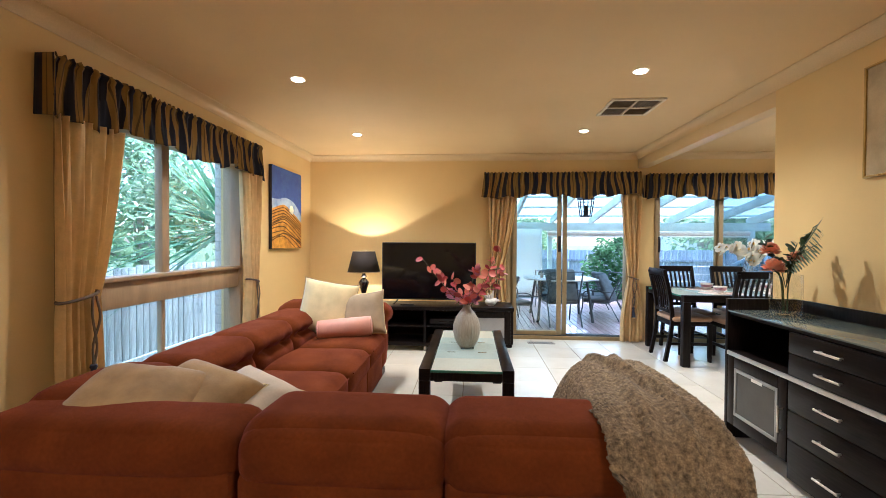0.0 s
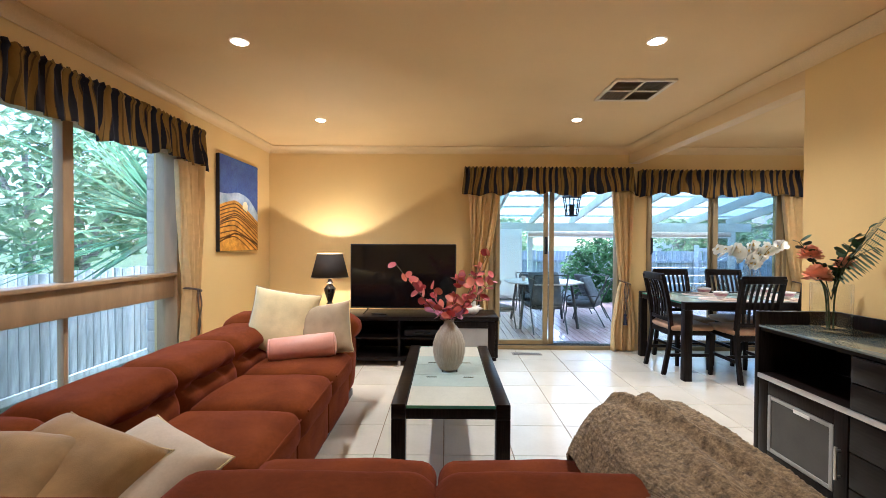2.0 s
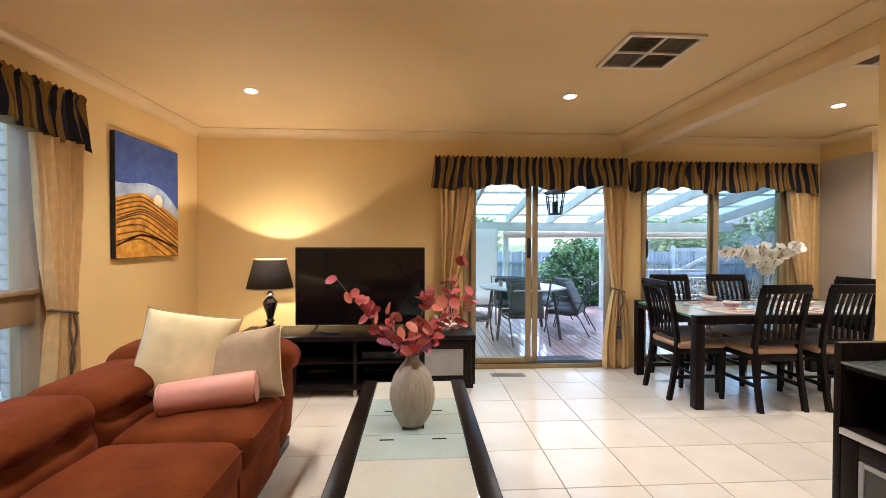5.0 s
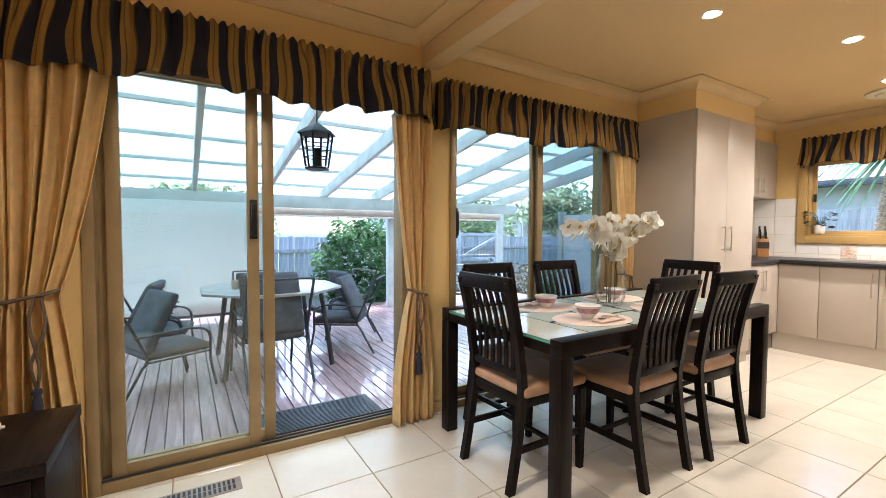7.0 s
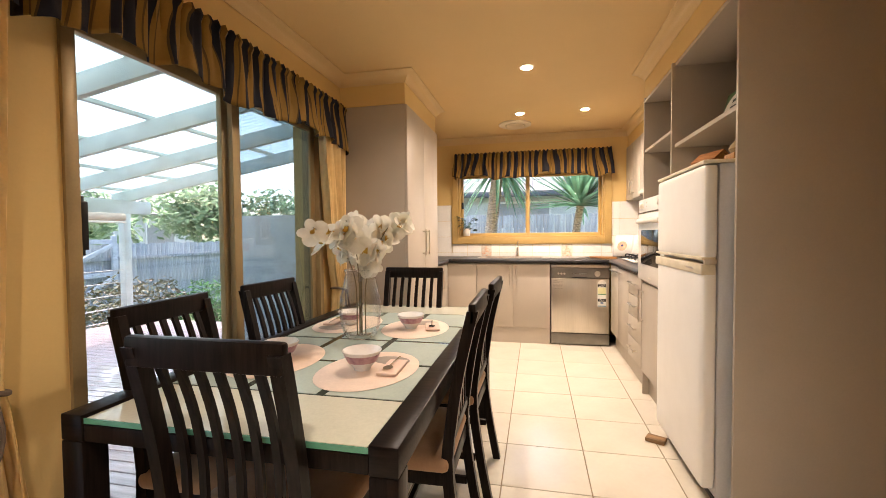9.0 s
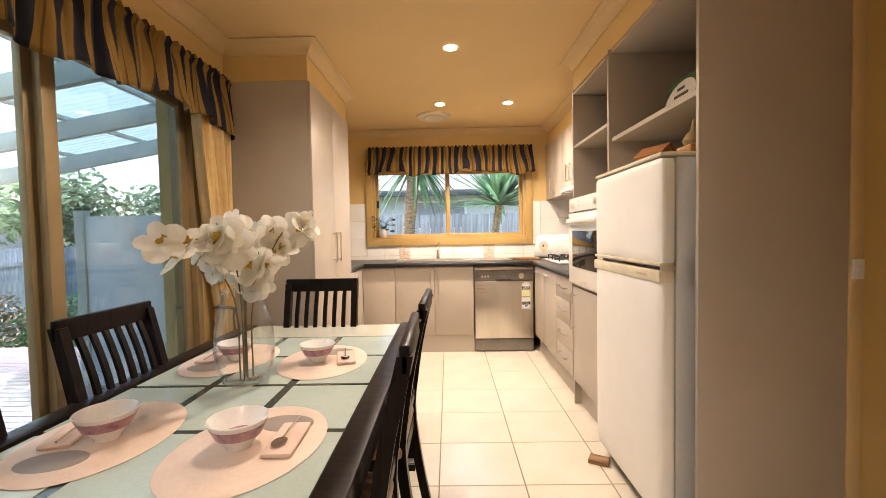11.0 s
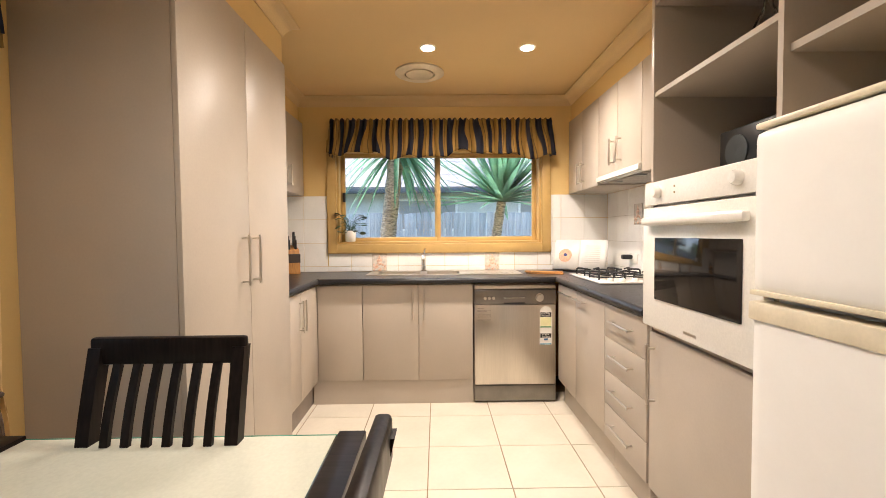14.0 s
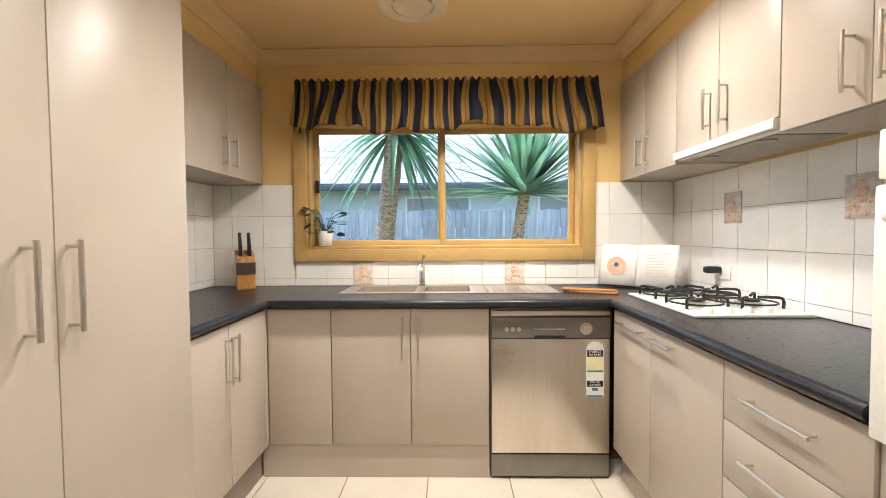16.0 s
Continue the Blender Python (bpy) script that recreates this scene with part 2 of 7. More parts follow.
M_VAL = stripes("striped_valance_cloth", 0.15, [(0.0, (0.014, 0.015, 0.024)), (0.43, (0.235, 0.135, 0.030)), (0.62, (0.11, 0.066, 0.022)), (0.68, (0.25, 0.145, 0.034)), (0.96, (0.08, 0.05, 0.02))])
M_ROPE = material("brown_cord", (0.13, 0.09, 0.06), 0.8, bump=0.6, bump_scale=300)
M_DARK = material("dark_wenge_wood", (0.013, 0.0085, 0.007), 0.32, var=0.25, scale=10, stretch=(12, 1, 12), fine=0.08, coat=0.0, spec=0.15)
M_DARKV = material("dark_wenge_upright", (0.013, 0.0085, 0.007), 0.34, var=0.25, scale=10, stretch=(12, 12, 1), fine=0.08, coat=0.0, spec=0.15)
M_VELV = material("rust_velvet", (0.142, 0.034, 0.006), 0.95, spec=0.08, var=0.18, scale=6, fine=0.08, fine_scale=70, sheen=0.25, bump=0.25, bump_scale=500, col2=(0.10, 0.022, 0.005))
M_VELV.node_tree.nodes["Principled BSDF"].inputs["Sheen Tint"].default_value = (0.68, 0.19, 0.20, 1)
M_CREAM = material("cream_cushion_cloth", (0.74, 0.59, 0.30), 0.8, var=0.05, scale=10, sheen=0.3, bump=0.3, bump_scale=350)
M_BEIGE = material("beige_cushion_cloth", (0.40, 0.29, 0.16), 0.75, var=0.06, scale=12, sheen=0.3, bump=0.3, bump_scale=350)
M_PINKC = material("pink_satin", (0.66, 0.30, 0.20), 0.45, var=0.05, sheen=0.3)
M_STEEL = material("brushed_steel", (0.64, 0.59, 0.52), 0.32, metal=1.0, var=0.04, fine=0.03, fine_scale=200, stretch=(1, 1, 0.05))
M_CHROME = material("chrome", (0.75, 0.74, 0.72), 0.1, metal=1.0, var=0.01)
M_FROST = material("frosted_glass", (0.62, 0.66, 0.62), 0.35, var=0.02, spec=0.6)
M_SMOKE = material("grey_frosted_glass", (0.32, 0.31, 0.29), 0.35, var=0.04)
M_SMOKED = material("dark_smoked_glass", (0.055, 0.052, 0.046), 0.22, var=0.06)
M_CAB = material("taupe_laminate", (0.465, 0.402, 0.33), 0.38, var=0.02, scale=4, fine=0.015)
# the same taupe darkened: recess shade put into the back panels' colour
M_CABSHADE = material("taupe_laminate_shaded", (0.20, 0.175, 0.155), 0.55, var=0.04)
M_BENCH = material("charcoal_benchtop", (0.02, 0.019, 0.021), 0.3, var=0.2, scale=60, fine=0.12, fine_scale=400, spec=0.4)
M_WHITE = material("white_enamel", (0.80, 0.77, 0.71), 0.22, var=0.01)
M_FRIDGE = material("off_white_fridge", (0.82, 0.80, 0.76), 0.42, var=0.01, fine=0.005)
M_WTILE = material("white_wall_tile", (0.86, 0.84, 0.79), 0.12, var=0.02, per=0.02)
M_WGROUT = material("wall_tile_grout", (0.55, 0.50, 0.43), 0.8)
M_BLACK = material("black_plastic", (0.012, 0.012, 0.013), 0.35, var=0.1)
M_SCREEN = material("black_screen", (0.004, 0.004, 0.005), 0.08, var=0.02)
M_IRON = material("black_cast_iron", (0.012, 0.012, 0.012), 0.55, bump=0.2)
M_BLKGLASS = material("black_oven_glass", (0.012, 0.010, 0.009), 0.05, var=0.02)
M_DECK = material("wet_merbau_deck", (0.50, 0.35, 0.35), 0.3, var=0.2, scale=5, stretch=(6, 0.6, 1), fine=0.08, per=0.12, coat=0.8)
M_FENCE = material("grey_paling", (0.40, 0.44, 0.45), 0.85, var=0.15, scale=6, stretch=(4, 4, 0.5), per=0.15, bump=0.3, bump_scale=60)
M_PERG = material("pale_green_pergola_paint", (0.58, 0.64, 0.60), 0.6, var=0.06, scale=5)
M_GRASS = material("garden_ground", (0.07, 0.11, 0.035), 0.95, var=0.3, scale=1.5, fine=0.1)
M_LEAF = leafy("garden_leaf", (0.055, 0.15, 0.05), 2)
M_LEAFD = leafy("yucca_leaf", (0.10, 0.25, 0.12), 4, 0.45)
M_BARK = material("yucca_bark", (0.42, 0.37, 0.32), 0.9, var=0.3, scale=25, bump=0.8, bump_scale=40, stretch=(1, 1, 2.5))
M_SLING = material("charcoal_outdoor_fabric", (0.105, 0.115, 0.125), 0.8, var=0.12, bump=0.3, bump_scale=250)
M_ALU = material("dark_outdoor_metal", (0.09, 0.10, 0.105), 0.4, metal=0.6)
M_BRICK = material("cream_brick", (0.62, 0.57, 0.48), 0.85, var=0.1, scale=20, bump=0.4, bump_scale=80)
M_HOUSE = material("pale_render_wall", (0.62, 0.62, 0.58), 0.85, var=0.06, scale=2)
M_ROOF = material("grey_roof_tile", (0.23, 0.22, 0.21), 0.8, var=0.15, per=0.1)

# translucent roof sheet
M_POLY = bpy.data.materials.new("translucent_roof_sheet")
M_POLY.use_nodes = True
_N, _L = M_POLY.node_tree.nodes, M_POLY.node_tree.links
_N.remove(_N["Principled BSDF"])
_t, _tl, _x = _N.new("ShaderNodeBsdfTransparent"), _N.new("ShaderNodeBsdfTranslucent"), _N.new("ShaderNodeMixShader")
_t.inputs["Color"].default_value, _tl.inputs["Color"].default_value = (0.20, 0.27, 0.28, 1), (0.26, 0.34, 0.35, 1)
_x.inputs["Fac"].default_value = 0.84
_L.new(_t.outputs["BSDF"], _x.inputs[1])
_L.new(_tl.outputs["BSDF"], _x.inputs[2])
_L.new(_x.outputs["Shader"], _N["Material Output"].inputs["Surface"])
M_CLEAR = bpy.data.materials.new("clear_glass")
M_CLEAR.use_nodes = True
_b = M_CLEAR.node_tree.nodes["Principled BSDF"]
_b.inputs["Transmission Weight"].default_value, _b.inputs["Roughness"].default_value, _b.inputs["IOR"].default_value = 1.0, 0.0, 1.45
_b.inputs["Base Color"].default_value = (0.97, 0.98, 0.97, 1)

# ---------- structure ----------
WX, NY, EX, SY = -1.755, 5.48, 6.83, 2.70
PX0, PX1, PY = 2.45, 2.57, 3.06
BACK = -1.2
T = 0.2


def wall(name, axis, c0, c1, a0, a1, z0, z1, holes, mat, label):
    """A wall slab with openings (a0, a1, z0, z1) cut through it."""
    bm = B()
    xs = sorted({a0, a1, *[h[0] for h in holes], *[h[1] for h in holes]})
    zs = sorted({z0, z1, *[h[2] for h in holes], *[h[3] for h in holes]})
    for i in range(len(xs) - 1):
        run = []
        for j in range(len(zs) - 1):
            cx, cz = (xs[i] + xs[i + 1]) / 2, (zs[j] + zs[j + 1]) / 2
            solid = not any(h[0] < cx < h[1] and h[2] < cz < h[3] for h in holes)
            if solid and run and abs(run[-1][1] - zs[j]) < 1e-6:
                run[-1][1] = zs[j + 1]
            elif solid:
                run.append([zs[j], zs[j + 1]])
        for q0, q1 in run:
            if axis == "y":
                box(bm, xs[i], xs[i + 1], c0, c1, q0, q1)
            else:
                box(bm, c0, c1, xs[i], xs[i + 1], q0, q1)
    bmesh.ops.remove_doubles(bm, verts=bm.verts, dist=1e-5)
    return setting(name, bm, mat, label, "wall")


S1 = (0.82, 2.36, 0.0, 1.97)
S2 = (2.66, 4.28, 0.0, 1.97)
KW = (3.27, 4.99, 1.14, 1.93)
LW = (2.02, 3.80, 0.12, 1.97)
wall("wall_north", "y", NY, NY + T, WX - T, 5.56, -0.05, 2.6, [S1, S2], M_WALL, "cream painted wall with two sliding doors")
wall("wall_kitchen_north", "y", 5.60, 5.80, 5.56, EX + T, -0.05, 2.6, [], M_WALL, "cream painted kitchen wall")
wall("wall_east", "x", EX, EX + T, SY - 0.2, 5.60, -0.05, 2.6, [KW], M_WALL, "cream painted kitchen wall with a window")
wall("wall_west", "x", WX - T, WX, BACK, NY, -0.05, 2.6, [LW], M_WALL, "cream painted wall with a tall window")
wall("wall_south", "y", BACK - T, BACK, WX - T, 3.72, -0.05, 2.6, [], M_WALL, "cream painted back wall")
wall("wall_partition", "x", PX0, PX1, BACK, PY, -0.05, 2.6, [], M_WALL, "cream painted partition beside the sideboard")
wall("wall_kitchen_south", "y", SY - T, SY, 3.72, EX, -0.05, 2.6, [], M_WALL, "cream painted kitchen wall behind the oven")
wall("wall_hall_east", "x", 3.54, 3.72, BACK, 2.74, -0.05, 2.6, [], M_WALL, "cream painted hall wall")
setting("ceiling", box(box(B(), WX - T, 3.72, BACK - T, 5.8, CEIL, CEIL + 0.1), 3.72, EX + T, SY - T, 5.8, CEIL, CEIL + 0.1), M_CEIL, "cream painted plaster ceiling", "ceiling")
setting("beam", box(B(), PX0, PX1, PY, NY, 2.175, CEIL - 0.002, 0.004), M_TRIM, "cream painted ceiling beam", "beam")
setting("bulkhead_pantry", box(B(), 4.60, 5.56, 4.975, NY, 2.135, CEIL - 0.002), M_WALL, "cream bulkhead above the pantry", "bulkhead")
setting("bulkhead_north", box(B(), 5.562, EX, 5.30, 5.60, 2.15, CEIL - 0.002), M_WALL, "cream bulkhead above the cupboards", "bulkhead")
setting("bulkhead_south", box(B(), 4.99, EX, SY, 3.02, 2.152, CEIL - 0.002), M_WALL, "cream bulkhead above the cupboards", "bulkhead")
setting("bulkhead_fridge", box(B(), 3.52, 4.988, SY, 3.27, 2.152, CEIL - 0.002), M_WALL, "cream bulkhead above the open shelves", "bulkhead")


def cornice(name, pts):
    """Coved cornice under the ceiling along a line, with the room on its left."""
    bm = B()
    prof = [(0.0, -0.075), (0.006, -0.075), (0.010, -0.062), (0.022, -0.045), (0.042, -0.022), (0.060, -0.010), (0.075, -0.006), (0.075, 0.0)]
    P = [V((*p, 0)) for p in pts]
    rings = []
    for i, p in enumerate(P):
        def nrm(a, b):
            d = (b - a).normalized()
            return V((-d.y, d.x, 0))
        if i == 0:
            o = nrm(P[0], P[1])
        elif i == len(P) - 1:
            o = nrm(P[-2], P[-1])
        else:
            n1, n2 = nrm(P[i - 1], p), nrm(p, P[i + 1])
            o = (n1 + n2) / max(0.2, 1 + n1.dot(n2))
        rings.append([bm.verts.new(p + o * (a + 0.0015) + V((0, 0, CEIL + b - 0.0015))) for a, b in prof])
    for r0, r1 in zip(rings, rings[1:]):
        for k in range(len(prof) - 1):
            bm.faces.new((r0[k], r0[k + 1], r1[k + 1], r1[k]))
    return setting(name, bm, M_TRIM, "cream coved plaster cornice", "cornice", angle=60)


cornice("cornice_living", [(PX0, BACK), (PX0, PY + 0.001), (PX0, NY), (WX, NY), (WX, BACK)])
cornice("cornice_kitchen", [(3.54, 2.0), (3.52, 3.27), (4.988, 3.27), (4.988, 3.02), (EX, 3.02), (EX, 5.30), (5.562, 5.30), (5.562, 4.975), (4.60, 4.975), (4.60, NY), (PX1, NY), (PX1, 2.0)])

# ---------- sliding doors ----------
M_TINT = glass_pane("tinted_window_glass", (0.62, 0.69, 0.72))


def slider(name, S, panels, label):
    th = tagged(new(name), label, "sliding door", kind="structure")
    x0, x1, z0, z1 = S
    part("door_frame", frame_box(B(), "y", NY - 0.012, NY + 0.11, x0, x1, z0, z1, 0.045), M_BRONZE, th)
    bm = B()
    for k in range(3):
        box(bm, x0 + 0.045, x1 - 0.045, NY + 0.01 + 0.035 * k, NY + 0.016 + 0.035 * k, 0.045, 0.055)
    part("track", bm, M_ALU, th)
    for a, b, y in panels:
        p = part("sash", frame_box(B(), "y", y, y + 0.03, a, b, 0.05, z1 - 0.047, 0.055), M_BRONZE, th)
        g = part("pane", box(B(), a + 0.05, b - 0.05, y + 0.012, y + 0.018, 0.1, z1 - 0.1), M_TINT if a > 3 else M_GLASS, p)
        g.visible_shadow = False
    return th


d1 = slider("door_1", S1, [(0.86, 1.60, NY + 0.06), (0.90, 1.52, NY + 0.02)], "open bronze aluminium sliding door to the deck")
d2 = slider("door_2", S2, [(2.70, 3.48, NY + 0.06), (3.45, 4.24, NY + 0.02)], "closed bronze aluminium sliding door to the deck")


def door_pull(th, x, y, z):
    bm = B()
    box(bm, x - 0.018, x + 0.018, y - 0.012, y, z - 0.10, z + 0.10, 0.004)
    box(bm, x - 0.012, x + 0.012, y - 0.035, y - 0.024, z - 0.08, z + 0.08, 0.003)
    box(bm, x - 0.012, x + 0.012, y - 0.026, y - 0.01, z + 0.06, z + 0.08)
    box(bm, x - 0.012, x + 0.012, y - 0.026, y - 0.01, z - 0.08, z - 0.06)
    part("door_handle", bm, M_BLACK, th)


door_pull(d1, 1.494, NY + 0.019, 1.22)
door_pull(d2, 2.735, NY + 0.05, 1.22)

# ---------- windows ----------
def pane(th, bm):
    g = part("pane", bm, M_GLASS, th)
    g.visible_shadow = False


kw = tagged(new("window_1"), "kitchen window with a tan timber surround", "window", kind="structure")
part("architrave", frame_box(B(), "x", EX - 0.03, EX - 0.002, KW[0] - 0.075, KW[1] + 0.075, KW[2] - 0.075, KW[3] + 0.075, 0.075), M_GOLDFR, kw)
part("reveal", frame_box(B(), "x", EX, EX + 0.16, KW[0], KW[1], KW[2], KW[3], 0.02), M_GOLDFR, kw)
for a, b, xx in ((4.12, KW[1] - 0.02, EX + 0.07), (KW[0] + 0.02, 4.17, EX + 0.10)):
    s = part("sash", frame_box(B(), "x", xx, xx + 0.025, a, b, KW[2] + 0.02, KW[3] - 0.02, 0.035), M_GOLDFR, kw)
    pane(s, box(B(), xx + 0.01, xx + 0.015, a + 0.03, b - 0.03, KW[2] + 0.05, KW[3] - 0.05))
part("latch", box(B(), EX + 0.05, EX + 0.07, 4.93, 4.955, 1.50, 1.58, 0.003), M_BLACK, kw)

lw = tagged(new("window_2"), "tall living room window in a tan timber frame", "window", kind="structure")
part("window_frame", frame_box(B(), "x", WX - 0.15, WX + 0.012, LW[0], LW[1], LW[2], LW[3], 0.05), M_TIMBERFR, lw)
part("transom", box(B(), WX - 0.14, WX - 0.01, LW[0] + 0.05, LW[1] - 0.05, 0.82, 0.985, 0.004), M_TIMBERFR, lw)
part("sill", box(B(), WX - 0.10, WX + 0.018, LW[0] + 0.05, LW[1] - 0.05, 0.985, 1.01, 0.004), M_TIMBERFR, lw)
part("mullion", box(B(), WX - 0.11, WX - 0.05, 2.85, 2.92, 1.012, 1.92, 0.004), M_TIMBERFR, lw)
part("mullion", box(B(), WX - 0.11, WX - 0.07, 2.87, 2.90, 0.17, 0.82, 0.004), M_TIMBERFR, lw)
for z0, z1, k in ((1.01, 1.92, 0.035), (0.17, 0.82, 0.015)):
    pane(lw, box(B(), WX - 0.09, WX - 0.085, LW[0] + 0.05, 2.87, z0, z1))
    pane(lw, box(B(), WX - 0.09, WX - 0.085, 2.90, LW[1] - 0.05, z0, z1))

# ---------- skirting ----------
bm = B()
box(bm, WX + 0.001, WX + 0.013, BACK, LW[0] - 0.01, 0.0, 0.07)
box(bm, WX + 0.001, WX + 0.013, LW[1] + 0.01, NY - 0.013, 0.0, 0.07)
box(bm, WX + 0.001, S1[0] - 0.012, NY - 0.013, NY - 0.001, 0.0, 0.07)
box(bm, S1[1] + 0.012, S2[0] - 0.012, NY - 0.013, NY - 0.001, 0.0, 0.07)
box(bm, PX0 - 0.013, PX0 - 0.001, BACK, PY, 0.0, 0.07)
box(bm, PX0, PX1, PY + 0.001, PY + 0.013, 0.0, 0.07)
setting("baseboard", bm, M_TRIM, "low cream skirting board", "baseboard")

# ---------- curtains and valances ----------
def valance(label, length, drop, seed, at, gathers=44, flare=0.035):
    th = thing("valance", label, "valance", at, "striped valances")
    rnd = random.Random(seed)
    ph = [rnd.uniform(0, 6.28) for _ in range(8)]
    n = int(length * 110)

    def fn(u, v):
        x = u * length
        g = gathers * length * 2 * math.pi / 2.0
        tight = 0.013 * math.sin(g * u * 1.0 + 1.5 * math.sin(7 * u * length + ph[0])) * (1 - 0.75 * v) + 0.006 * math.sin(g * 2.3 * u + ph[1]) * (1 - v)
        loose = v * (flare * 0.55 * math.sin(g * 0.42 * u + 2.2 * math.sin(5 * x + ph[1]) + ph[2]) + flare * 0.35 * math.sin(g * 0.23 * u + ph[3]))
        z = -drop * v + v * v * (0.022 * math.sin(6.5 * x + ph[4]) + 0.014 * math.sin(17 * x + ph[5]) + 0.012 * math.sin(29 * x + ph[2]))
        y = -(0.10 + 0.02 * v + tight + loose) - (0.012 if 0.07 < v < 0.13 else 0)
        return (x + 0.006 * v * math.sin(23 * x) + (u - 0.5) * 0.07 * v, y, z + (0.008 * math.sin(g * u + 1.5 * math.sin(7 * x)) if v < 0.01 else 0))
    bm = B()
    sheet(bm, fn, n, 14, uv=lambda u, v: (u * length * 1.7 + 0.035 * math.sin(u * length * 9 + ph[6]) + 0.03 * v * math.sin(u * length * 15 + ph[7]) + 0.011 * math.sin(u * length * 11 + 5 * v + ph[3]) + 0.012 * math.sin(u * length * 55), v))
    for xs in (0.0, length):
        sheet(bm, lambda u, v, xs=xs: (xs + (0.01 * v) * (1 if xs else -1), -0.002 - 0.10 * u - 0.02 * v * u, -drop * v * (1.0 + 0.03 * u)), 6, 8, uv=lambda u, v: (u * 0.16, v))
    ob = part("cloth", bm, M_VAL, th, angle=80)
    sol = ob.modifiers.new("thickness", "SOLIDIFY")
    sol.thickness = 0.003
    part("pelmet_board", box(B(), 0.005, length - 0.005, -0.085, -0.002, -0.035, -0.015), M_TRIM, th)
    return th


N_AT = lambda x, z: pose(x, NY, z)
valance("dark blue and gold striped gathered valance above an open door", 1.93, 0.30, 1, N_AT(0.53, 2.115))
valance("dark blue and gold striped gathered valance above a closed door", 1.91, 0.29, 2, N_AT(2.55, 2.09))
valance("dark blue and gold striped gathered valance above the tall window", 2.02, 0.30, 3, pose(WX, 1.93, 2.145, 0, 0, 90))
valance("dark blue and gold striped gathered valance above the kitchen window", 1.79, 0.29, 4, pose(EX - 0.02, 5.005, 2.15, 0, 0, -90))


def curtain(label, top_w, tie_w, bot_w, pull, top, tie, at, seed, mat=None, tie_tail=1):
    """A pleated drape tied back with a cord: pull shifts it sideways at the tie."""
    th = thing("curtain", label, "curtain", at, "cream curtains")
    rnd = random.Random(seed)
    p1, p2 = rnd.uniform(0, 6), rnd.uniform(0, 6)

    def shape(z):
        if z > tie:
            s = (z - tie) / (top - tie)
            e = s ** 0.8
            w = tie_w + (top_w - tie_w) * e
            c = pull * (1 - e) ** 1.2
        else:
            s = (tie - z) / tie
            w = tie_w + (bot_w - tie_w) * min(1, s * 1.6) ** 0.7
            c = pull * (1 - 0.35 * s)
        return w, c

    def fn(u, v):
        z = top * (1 - v) + 0.012 * v
        w, c = shape(z)
        a = 2 * math.pi * 6.0 * u + p1 + 0.5 * math.sin(4 * v + p2)
        dep = 0.030 * (0.55 + 0.45 * min(1, w / top_w + 0.2))
        return (c + (u - 0.5) * w + 0.010 * math.sin(a * 0.5 + 3 * v), -0.075 - dep * math.sin(a) - 0.010 * math.sin(2.1 * a + 5 * v), z)
    bm = B()
    sheet(bm, fn, 84, 44)
    ob = part("cloth", bm, mat or M_CURT, th, angle=80)
    ob.modifiers.new("thickness", "SOLIDIFY").thickness = 0.003
    w, c = shape(tie)
    ring = []
    for k in range(33):
        a = 2 * math.pi * k / 32
        ring.append((c + (w / 2 + 0.012) * math.cos(a), -0.075 - 0.052 * math.sin(a), tie + 0.02 * math.cos(a) * (1 if pull < 0 else -1)))
    bm = B()
    tube(bm, ring, 0.008, 8, cap=False)
    part("tieback", bm, M_ROPE, th, "brown twisted cord tieback")
    bm = B()
    side = 1 if pull <= 0 else -1
    x0 = c + side * w * 0.15
    tube(bm, curve_pts([(x0, -0.13, tie), (x0 - 0.015, -0.14, tie - 0.10), (x0 + 0.01, -0.14, tie - 0.26), (x0, -0.13, tie - 0.36)], 12), 0.006, 6)
    tube(bm, curve_pts([(x0 + 0.02, -0.13, tie), (x0 + 0.03, -0.14, tie - 0.12), (x0 - 0.012, -0.14, tie - 0.25), (x0, -0.13, tie - 0.36)], 12), 0.006, 6)
    part("cord", bm, M_ROPE, th)
    bm = B()
    lathe(bm, [(0.004, 0.02), (0.016, 0.012), (0.018, 0.0), (0.012, -0.012), (0.016, -0.03), (0.022, -0.11), (0.0, -0.112)], 12, (x0, -0.13, tie - 0.37))
    part("tassel", bm, material("navy_tassel", (0.03, 0.035, 0.06), 0.7, bump=0.5, bump_scale=200), th, "dark blue tassel")
    return th


curtain("cream pleated curtain tied back beside the television", 0.37, 0.15, 0.26, -0.08, 1.84, 0.90, pose(0.755, NY, 0), 1)
curtain("cream pleated curtain tied back at the wall pier", 0.26, 0.10, 0.27, 0.03, 1.84, 0.80, pose(2.355, NY, 0), 2)
curtain("cream pleated curtain tied back beside the pantry", 0.29, 0.10, 0.21, 0.08, 1.83, 0.80, pose(4.30, NY, 0), 3)
curtain("cream pleated curtain tied back at the tall window", 0.37, 0.19, 0.25, -0.07, 1.85, 0.94, pose(WX + 0.03, 2.115, 0, 0, 0, 90), 4)
curtain("pale cream curtain tied back at the tall window", 0.30, 0.13, 0.26, 0.03, 1.85, 0.87, pose(WX + 0.03, 3.76, 0, 0, 0, 90), 5)

# ---------- sofa ----------
SOFA = "rust velvet sectional sofa"


